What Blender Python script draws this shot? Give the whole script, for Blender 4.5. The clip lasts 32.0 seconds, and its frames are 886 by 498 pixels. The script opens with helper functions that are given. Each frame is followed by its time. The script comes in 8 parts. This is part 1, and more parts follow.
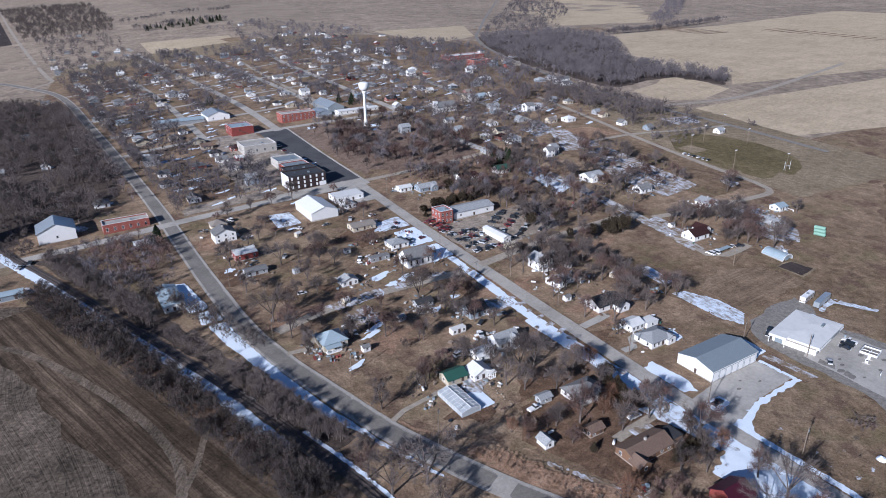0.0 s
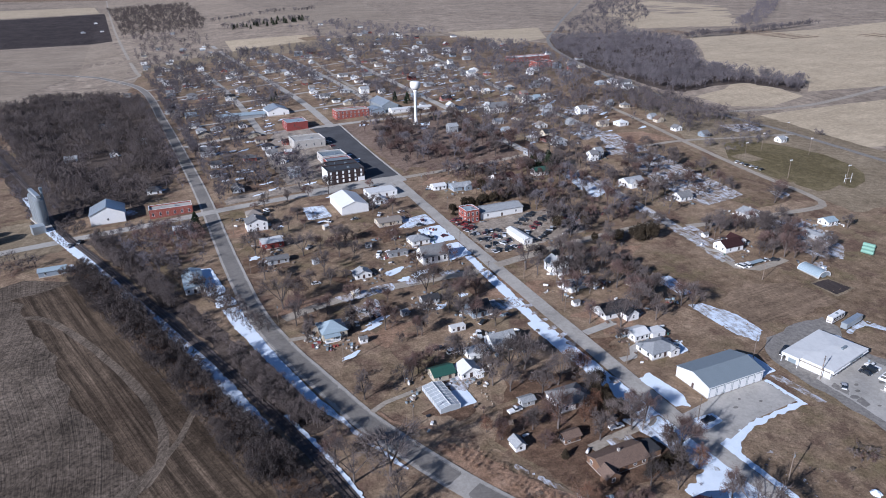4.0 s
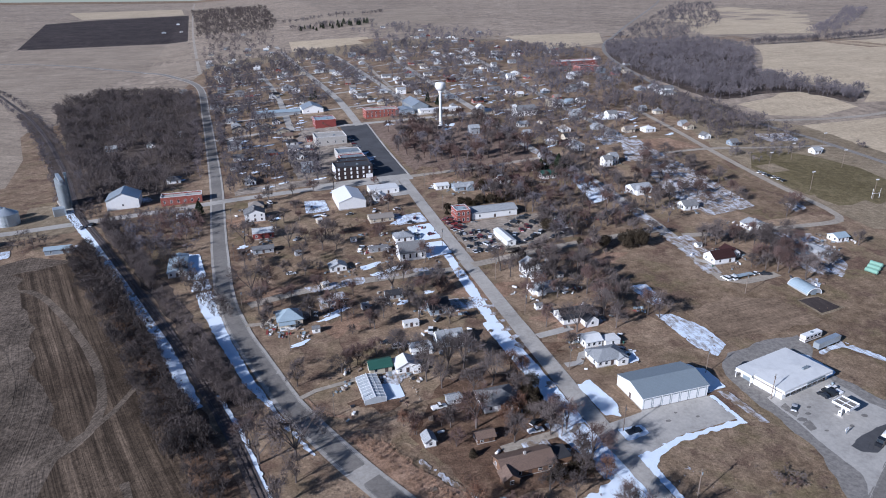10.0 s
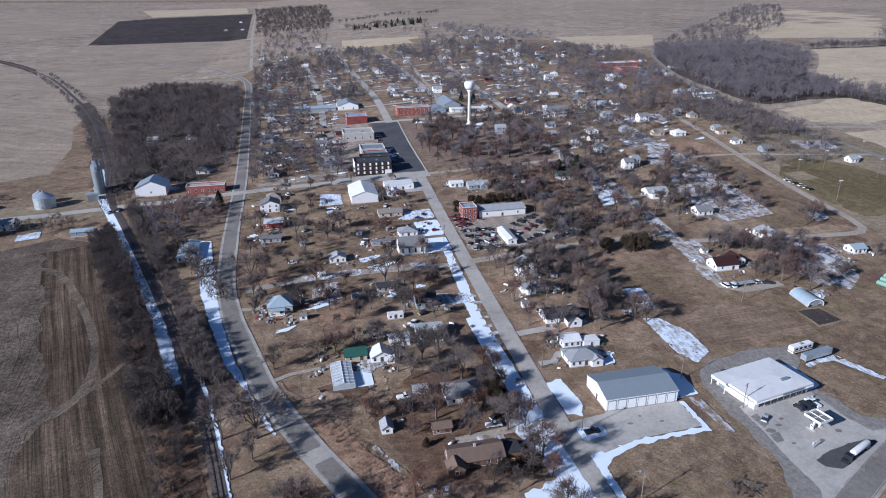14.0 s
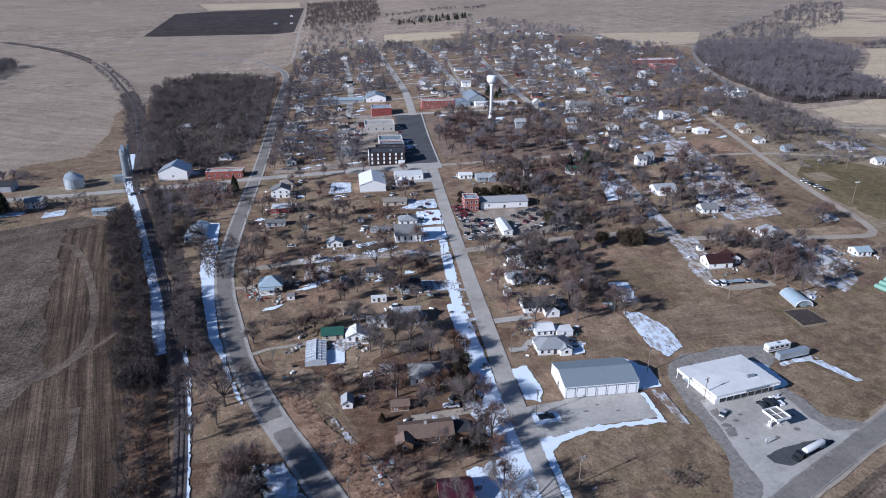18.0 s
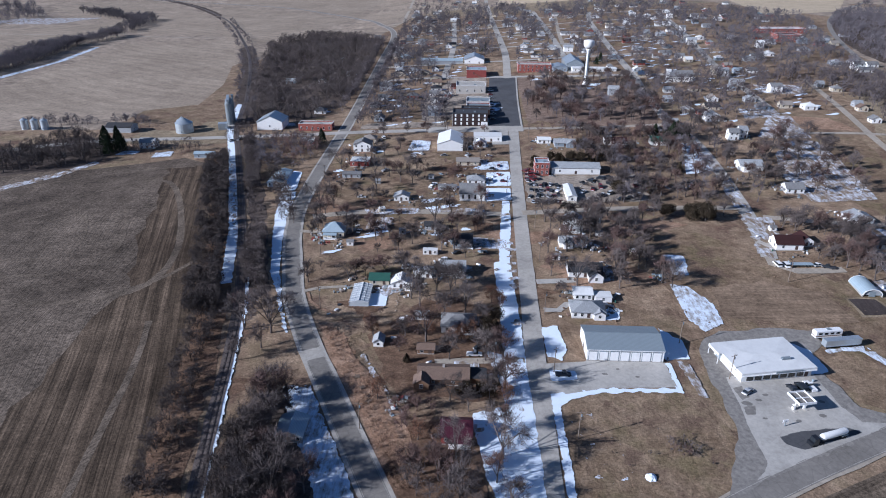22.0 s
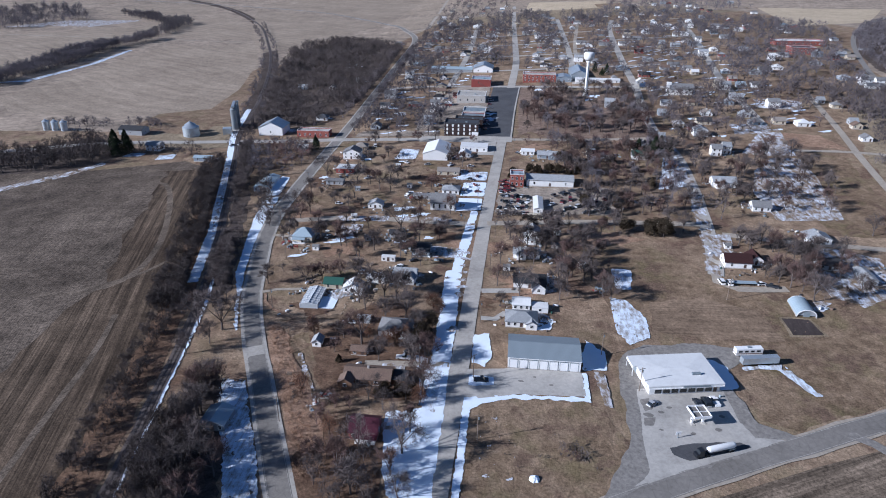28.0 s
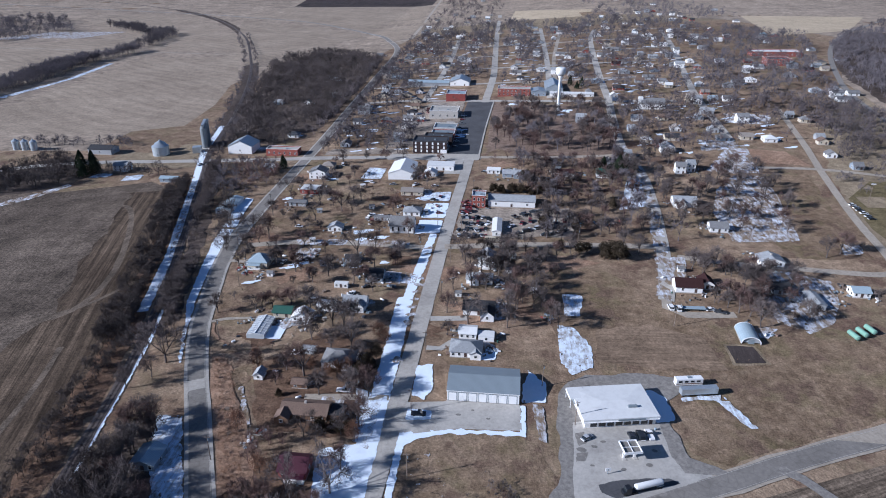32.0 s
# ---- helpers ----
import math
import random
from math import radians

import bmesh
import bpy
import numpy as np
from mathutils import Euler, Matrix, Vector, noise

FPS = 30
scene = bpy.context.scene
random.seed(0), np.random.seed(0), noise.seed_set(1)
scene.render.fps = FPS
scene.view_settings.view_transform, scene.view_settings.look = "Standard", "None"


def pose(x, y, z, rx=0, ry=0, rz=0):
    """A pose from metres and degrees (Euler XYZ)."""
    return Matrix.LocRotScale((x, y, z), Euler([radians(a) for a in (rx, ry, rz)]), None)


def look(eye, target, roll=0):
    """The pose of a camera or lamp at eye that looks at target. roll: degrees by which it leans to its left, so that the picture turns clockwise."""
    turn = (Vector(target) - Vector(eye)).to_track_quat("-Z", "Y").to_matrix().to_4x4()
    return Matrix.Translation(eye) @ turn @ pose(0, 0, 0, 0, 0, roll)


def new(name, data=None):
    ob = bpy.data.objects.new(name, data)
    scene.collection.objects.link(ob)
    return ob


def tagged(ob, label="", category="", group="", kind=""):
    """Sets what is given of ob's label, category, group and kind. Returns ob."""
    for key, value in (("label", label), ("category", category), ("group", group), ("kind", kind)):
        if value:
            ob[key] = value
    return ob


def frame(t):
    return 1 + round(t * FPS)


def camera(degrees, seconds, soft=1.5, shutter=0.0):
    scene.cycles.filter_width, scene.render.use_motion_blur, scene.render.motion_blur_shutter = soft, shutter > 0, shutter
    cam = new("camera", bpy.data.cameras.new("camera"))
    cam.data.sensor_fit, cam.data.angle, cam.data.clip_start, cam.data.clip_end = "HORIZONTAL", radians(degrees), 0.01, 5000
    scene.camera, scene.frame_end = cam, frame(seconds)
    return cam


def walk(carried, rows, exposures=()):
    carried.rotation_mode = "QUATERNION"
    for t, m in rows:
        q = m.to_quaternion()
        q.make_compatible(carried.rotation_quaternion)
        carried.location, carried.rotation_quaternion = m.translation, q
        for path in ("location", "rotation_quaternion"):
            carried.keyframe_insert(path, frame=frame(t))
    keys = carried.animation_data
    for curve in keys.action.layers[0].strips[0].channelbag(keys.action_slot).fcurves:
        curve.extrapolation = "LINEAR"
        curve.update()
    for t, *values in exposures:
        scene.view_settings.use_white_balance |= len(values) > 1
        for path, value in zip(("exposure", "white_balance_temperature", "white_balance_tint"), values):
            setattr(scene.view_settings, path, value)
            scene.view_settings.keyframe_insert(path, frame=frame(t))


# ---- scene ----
import collections

cam = camera(68.6, 32.0, soft=1.0)
PATH = [
    (0, (-193.242, -122.504, 141.54), (-192.273, -120.932, 140.773), -0.8),
    (1, (-187.171, -127.294, 141.069), (-186.286, -125.671, 140.306), -0.7),
    (2, (-180.601, -131.331, 140.744), (-179.775, -129.677, 139.981), -0.6),
    (3, (-173.902, -135.283, 140.395), (-173.108, -133.613, 139.634), -0.6),
    (3.5, (-170.371, -137.115, 140.263), (-169.592, -135.437, 139.502), -0.7),
    (5.5, (-155.7, -143.804, 138.742), (-154.982, -142.097, 137.988), -0.6),
    (6, (-152.027, -145.418, 138.489), (-151.326, -143.703, 137.735), -0.6),
    (7, (-144.551, -148.666, 137.79), (-143.882, -146.937, 137.039), -0.7),
    (8, (-137.499, -151.972, 137.323), (-136.862, -150.23, 136.576), -0.6),
    (9, (-130.193, -155.002, 137.098), (-129.589, -153.247, 136.351), -0.6),
    (10, (-122.819, -158.225, 136.57), (-122.251, -156.457, 135.825), -0.5),
    (11, (-115.808, -161.202, 136.217), (-115.278, -159.423, 135.474), -0.4),
    (12, (-109.002, -164.165, 136.01), (-108.507, -162.376, 135.267), -0.4),
    (13, (-102.339, -167.235, 135.784), (-101.867, -165.439, 135.041), -0.2),
    (14, (-95.582, -170.423, 135.512), (-95.176, -168.611, 134.77), -0.2),
    (14.5, (-92.151, -171.965, 135.441), (-91.788, -170.144, 134.698), -0.1),
    (16.5, (-79.069, -178.322, 134.767), (-78.779, -176.489, 134.021), 0.1),
    (17, (-75.958, -179.88, 134.613), (-75.674, -178.046, 133.868), 0.1),
    (18, (-69.411, -182.88, 134.205), (-69.147, -181.046, 133.452), 0.1),
    (18.5, (-66.161, -184.504, 134.08), (-65.911, -182.675, 133.31), 0.1),
    (19, (-63.037, -185.969, 134.029), (-62.809, -184.145, 133.239), 0.2),
    (19.5, (-59.859, -187.636, 134.02), (-59.687, -185.817, 133.207), 0.2),
    (20, (-56.662, -189.209, 133.975), (-56.553, -187.396, 133.139), 0.3),
    (20.5, (-53.515, -190.578, 133.938), (-53.455, -188.768, 133.09), 0.3),
    (21, (-50.396, -191.986, 133.863), (-50.378, -190.175, 133.015), 0.3),
    (22, (-44.085, -194.929, 134.052), (-44.154, -193.119, 133.203), 0.4),
    (23, (-37.661, -197.367, 134.554), (-37.789, -195.561, 133.704), 0.4),
    (24, (-31.024, -199.254, 135.548), (-31.17, -197.452, 134.695), 0.5),
    (25, (-24.407, -200.785, 136.318), (-24.583, -198.985, 135.465), 0.5),
    (25.5, (-21.101, -201.594, 136.863), (-21.291, -199.795, 136.011), 0.5),
    (27.5, (-7.198, -204.728, 143.058), (-7.388, -202.926, 142.211), 0.5),
    (28, (-3.635, -204.766, 143.99), (-3.823, -202.963, 143.144), 0.6),
    (28.5, (-0.392, -203.935, 144.931), (-0.579, -202.132, 144.087), 0.6),
    (29, (2.886, -202.933, 145.897), (2.699, -201.128, 145.055), 0.6),
    (30, (8.325, -201.476, 148.956), (8.137, -199.672, 148.114), 0.5),
    (31, (12.848, -200.09, 152.079), (12.662, -198.286, 151.236), 0.3),
    (32, (17.904, -198.188, 154.488), (17.724, -196.38, 153.652), 0.3),
]
walk(cam, [(t, look(eye, target, roll)) for t, eye, target, roll in PATH], [(0, 0.34, 5320, 15), (6, 0.37, 5270, 15), (19, 0.38, 5172, 14), (25, 0.44, 5190, 14), (32, 0.42, 5150, 14)])

# ---- light ----
# Low winter sun from the west-south-west.
SUN_ELEV, SHADE_AZ = radians(24.5), radians(22)
sun_way = Vector((math.cos(SHADE_AZ) * math.cos(SUN_ELEV), math.sin(SHADE_AZ) * math.cos(SUN_ELEV), -math.sin(SUN_ELEV)))
sun = new("sun", bpy.data.lights.new("sun", "SUN"))
sun.data.energy, sun.data.angle, sun.data.color = 5.0, radians(0.5), (1.0, 0.925, 0.83)
sun.rotation_mode = "QUATERNION"
sun.rotation_quaternion = sun_way.to_track_quat("-Z", "Y")
world = bpy.data.worlds.new("world")
scene.world = world
world.use_nodes = True
wn = world.node_tree
sky = wn.nodes.new("ShaderNodeTexSky")
sky.sky_type, sky.sun_disc = "NISHITA", False
sky.sun_elevation, sky.sun_rotation = SUN_ELEV, math.atan2(-sun_way.x, -sun_way.y)
sky.air_density, sky.dust_density, sky.ozone_density = 0.7, 0.1, 2.2
wn.links.new(sky.outputs[0], wn.nodes["Background"].inputs[0])
wn.nodes["Background"].inputs[1].default_value = 0.056


# ---- materials ----
class Nodes:
    """Short-hand for a node tree."""

    def __init__(self, name):
        self.mat = bpy.data.materials.new(name)
        self.mat.use_nodes = True
        self.t = self.mat.node_tree
        self.bsdf = self.t.nodes["Principled BSDF"]
        self.co = self.t.nodes.new("ShaderNodeNewGeometry").outputs["Position"]

    def add(self, kind, **values):
        n = self.t.nodes.new("ShaderNode" + kind)
        for k, v in values.items():
            n.inputs[k].default_value = v
        return n

    def link(self, a, b):
        self.t.links.new(a, b)

    def noise(self, scale, detail=4.0, rough=0.55, co=None):
        n = self.add("TexNoise", Scale=scale, Detail=detail, Roughness=rough)
        self.link(co or self.co, n.inputs["Vector"])
        return n.outputs["Fac"]

    def ramp(self, fac, *stops):
        n = self.add("ValToRGB")
        el = n.color_ramp.elements
        while len(el) < len(stops):
            el.new(0.5)
        for e, (p, c) in zip(el, stops):
            e.position, e.color = p, (*c, 1)
        self.link(fac, n.inputs[0])
        return n.outputs[0]

    def mix(self, fac, a, b, mode="MIX"):
        n = self.t.nodes.new("ShaderNodeMix")
        n.data_type, n.blend_type = "RGBA", mode
        for sock, v in ((0, fac), (6, a), (7, b)):
            if isinstance(v, (int, float)):
                n.inputs[sock].default_value = v
            elif isinstance(v, tuple):
                n.inputs[sock].default_value = (*v, 1)
            else:
                self.link(v, n.inputs[sock])
        return n.outputs[2]

    def scaled(self, sx, sy, sz, rz=0.0):
        n = self.add("Mapping")
        n.inputs["Scale"].default_value = (sx, sy, sz)
        n.inputs["Rotation"].default_value = (0, 0, radians(rz))
        self.link(self.co, n.inputs["Vector"])
        return n.outputs[0]

    def bump(self, height, strength, distance):
        n = self.add("Bump", Strength=strength, Distance=distance)
        self.link(height, n.inputs["Height"])
        self.link(n.outputs[0], self.bsdf.inputs["Normal"])

    def rand(self, spread, base):
        """Base colour varied from object to object."""
        info = self.t.nodes.new("ShaderNodeObjectInfo")
        hsv = self.t.nodes.new("ShaderNodeHueSaturation")
        m = self.t.nodes.new("ShaderNodeMapRange")
        m.inputs["To Min"].default_value, m.inputs["To Max"].default_value = 1 - spread, 1 + spread
        self.link(info.outputs["Random"], m.inputs["Value"])
        self.link(m.outputs[0], hsv.inputs["Value"])
        self.link(base, hsv.inputs["Color"])
        return hsv.outputs[0]

    def done(self, colour, rough=0.8, metal=0.0, spec=0.3):
        if isinstance(colour, tuple):
            self.bsdf.inputs["Base Color"].default_value = (*colour, 1)
        else:
            self.link(colour, self.bsdf.inputs["Base Color"])
        self.bsdf.inputs["Roughness"].default_value = rough
        self.bsdf.inputs["Metallic"].default_value = metal
        self.bsdf.inputs["Specular IOR Level"].default_value = spec
        return self.mat


def ground_mat(name, low, mid, high, patch=0.012, fine=1.2, dirt=None, green=None):
    """Earth or turf: broad patches, mid clumps, worn spots and fine grain."""
    n = Nodes(name)
    broad, clump, grain = n.noise(patch, 5, 0.6), n.noise(patch * 9, 6, 0.66), n.noise(fine, 4, 0.75)
    c = n.ramp(broad, (0.37, low), (0.5, mid), (0.62, high))
    c2 = n.ramp(clump, (0.36, low), (0.51, mid), (0.64, high))
    c = n.mix(0.55, c, c2)
    if green:
        c = n.mix(n.ramp(n.noise(patch * 2.6, 5, 0.6), (0.5, (0, 0, 0)), (0.64, (0.6, 0.6, 0.6))), c, green)
    if dirt:
        c = n.mix(n.ramp(n.noise(patch * 4, 6, 0.65), (0.52, (0, 0, 0)), (0.62, (1, 1, 1))), c, dirt)
    c = n.mix(0.55, c, n.ramp(grain, (0.3, (0.15, 0.15, 0.15)), (0.7, (0.88, 0.88, 0.88))), "OVERLAY")
    c = n.mix(0.4, c, n.ramp(n.noise(fine * 0.22, 6, 0.75), (0.35, (0.2, 0.2, 0.2)), (0.65, (0.82, 0.82, 0.82))), "OVERLAY")
    n.bump(n.noise(fine * 0.5, 4, 0.7), 0.6, 0.6)
    return n.done(c, 0.95, spec=0.1)


def field_mat(name, low, high, step, rz, contrast=0.5, bend=4.0, rough=0.35, swathe=0.0, grain=1.1):
    """A cropped field with tillage rows that run the given way and wander; swathe: width of the implement's passes."""
    n = Nodes(name)
    wob = n.add("TexNoise", Scale=0.006, Detail=1.0)
    n.link(n.co, wob.inputs["Vector"])
    off = n.add("VectorMath")
    off.operation = "MULTIPLY_ADD"
    off.inputs[1].default_value = (bend, bend, 0)
    n.link(wob.outputs["Color"], off.inputs[0])
    n.link(n.co, off.inputs[2])
    m = n.add("Mapping")
    m.inputs["Rotation"].default_value = (0, 0, radians(rz))
    n.link(off.outputs[0], m.inputs["Vector"])
    rows = []
    for wide, long in ((step * 0.5, 40.0), (step * 4, 160.0)):
        s = n.add("Mapping")
        s.inputs["Scale"].default_value = (1 / wide, 1 / long, 1)
        n.link(m.outputs[0], s.inputs["Vector"])
        rows.append(n.noise(1.0, 3, 0.6, s.outputs[0]))
    c = n.mix(n.ramp(n.noise(0.013, 6, 0.62), (0.3, (0, 0, 0)), (0.7, (1, 1, 1))), low, high)
    c = n.mix(contrast, c, n.ramp(rows[0], (0.3, (0.12, 0.12, 0.12)), (0.7, (0.88, 0.88, 0.88))), "OVERLAY")
    c = n.mix(contrast * 0.9, c, n.ramp(rows[1], (0.32, (0.18, 0.18, 0.18)), (0.68, (0.82, 0.82, 0.82))), "OVERLAY")
    if swathe:
        w = n.add("TexWave", Scale=0.314 / swathe, Distortion=1.2, Detail=3.0)
        w.inputs["Detail Scale"].default_value = 0.6
        n.link(m.outputs[0], w.inputs["Vector"])
        c = n.mix(n.ramp(n.noise(0.02, 4), (0.35, (0.12, 0.12, 0.12)), (0.65, (contrast, contrast, contrast))), c, n.ramp(w.outputs["Fac"], (0.05, (0.22, 0.22, 0.22)), (0.4, (0.55, 0.55, 0.55)), (0.9, (0.72, 0.72, 0.72))), "OVERLAY")
    c = n.mix(rough, c, n.ramp(n.noise(grain, 6, 0.82), (0.34, (0.14, 0.14, 0.14)), (0.66, (0.86, 0.86, 0.86))), "OVERLAY")
    c = n.mix(rough * 0.7, c, n.ramp(n.noise(0.07, 8, 0.78), (0.35, (0.22, 0.22, 0.22)), (0.65, (0.78, 0.78, 0.78))), "OVERLAY")
    n.bump(rows[0], 0.6, 0.35)
    return n.done(c, 0.95, spec=0.1)


def paint_mat(name, colour, rough=0.6, dirty=0.25, board=0.0, metal=0.0, spread=0.0, ribs=0.0):
    """Paint, siding or sheet metal with dirt at two scales; board or ribs give lines in the relief."""
    n = Nodes(name)
    dark = tuple(v * 0.55 for v in colour)
    c = n.mix(n.ramp(n.noise(0.35, 6, 0.65), (0.45, (0, 0, 0)), (0.85, (dirty * 1.6,) * 3)), colour, dark)
    c = n.mix(n.ramp(n.noise(2.6, 5, 0.7), (0.5, (0, 0, 0)), (0.8, (dirty,) * 3)), c, dark)
    if spread:
        c = n.rand(spread, c)
    if board or ribs:
        tc = n.t.nodes.new("ShaderNodeTexCoord").outputs["Object"]
        w = n.add("TexWave", Scale=0.314 / (board or ribs), Distortion=0.0)
        w.bands_direction = "Z" if board else "X"
        w.wave_profile = "SAW" if board else "SIN"
        n.link(tc, w.inputs["Vector"])
        n.bump(w.outputs["Fac"], 0.25, 0.02)
        c = n.mix(0.12, c, w.outputs["Color"], "OVERLAY")
    return n.done(c, rough, metal, 0.4)


def roof_mat(name, colour, spread=0.12):
    """Asphalt shingles with courses and blotches."""
    n = Nodes(name)
    b = n.add("TexBrick", Scale=1.0)
    b.inputs["Color1"].default_value = (*[v * 1.2 for v in colour], 1)
    b.inputs["Color2"].default_value = (*[v * 0.8 for v in colour], 1)
    b.inputs["Mortar"].default_value = (*[v * 0.45 for v in colour], 1)
    b.inputs["Mortar Size"].default_value, b.inputs["Brick Width"].default_value, b.inputs["Row Height"].default_value = 0.015, 0.33, 0.16
    n.link(n.scaled(1, 1, 1.6), b.inputs["Vector"])
    c = n.mix(n.noise(0.5, 5, 0.65), b.outputs["Color"], tuple(v * 0.6 for v in colour))
    return n.done(n.rand(spread, c), 0.9, spec=0.2)


def brick_mat(name, a, b2, mortar=(0.42, 0.38, 0.34)):
    n = Nodes(name)
    tc = n.t.nodes.new("ShaderNodeTexCoord").outputs["Object"]
    mp = n.add("Mapping")
    mp.inputs["Rotation"].default_value = (radians(90), 0, 0)
    n.link(tc, mp.inputs["Vector"])
    b = n.add("TexBrick", Scale=1.0)
    b.inputs["Color1"].default_value, b.inputs["Color2"].default_value, b.inputs["Mortar"].default_value = (*a, 1), (*b2, 1), (*mortar, 1)
    b.inputs["Brick Width"].default_value, b.inputs["Row Height"].default_value, b.inputs["Mortar Size"].default_value = 0.22, 0.075, 0.008
    n.link(mp.outputs[0], b.inputs["Vector"])
    c = n.mix(n.ramp(n.noise(0.4, 6, 0.65), (0.4, (0, 0, 0)), (0.8, (0.5, 0.5, 0.5))), b.outputs["Color"], tuple(v * 0.55 for v in a))
    return n.done(c, 0.9, spec=0.2)


def road_mat(name, colour, patchy=0.35, crack=0.5):
    n = Nodes(name)
    dark, pale = tuple(v * 0.6 for v in colour), tuple(min(1, v * 1.35) for v in colour)
    c = n.ramp(n.noise(0.06, 6, 0.65), (0.3, dark), (0.5, colour), (0.75, pale))
    c = n.mix(patchy, c, n.ramp(n.noise(0.7, 5, 0.7), (0.3, dark), (0.7, pale)))
    v = n.add("TexVoronoi", Scale=0.22)
    v.feature = "DISTANCE_TO_EDGE"
    n.link(n.co, v.inputs["Vector"])
    c = n.mix(n.ramp(v.outputs["Distance"], (0.0, (crack,) * 3), (0.035, (0, 0, 0))), c, tuple(q * 0.35 for q in colour))
    n.bump(n.noise(6.0, 3), 0.3, 0.02)
    return n.done(c, 0.85, spec=0.3)


def bark_mat(name, a, b2, spread=0.25):
    n = Nodes(name)
    c = n.mix(n.noise(1.5, 4), a, b2)
    c = n.mix(0.7, c, n.ramp(n.noise(0.06, 4, 0.65), (0.32, (0.28, 0.28, 0.28)), (0.68, (0.74, 0.72, 0.70))), "OVERLAY")
    return n.done(n.rand(spread, c), 0.95, spec=0.1)


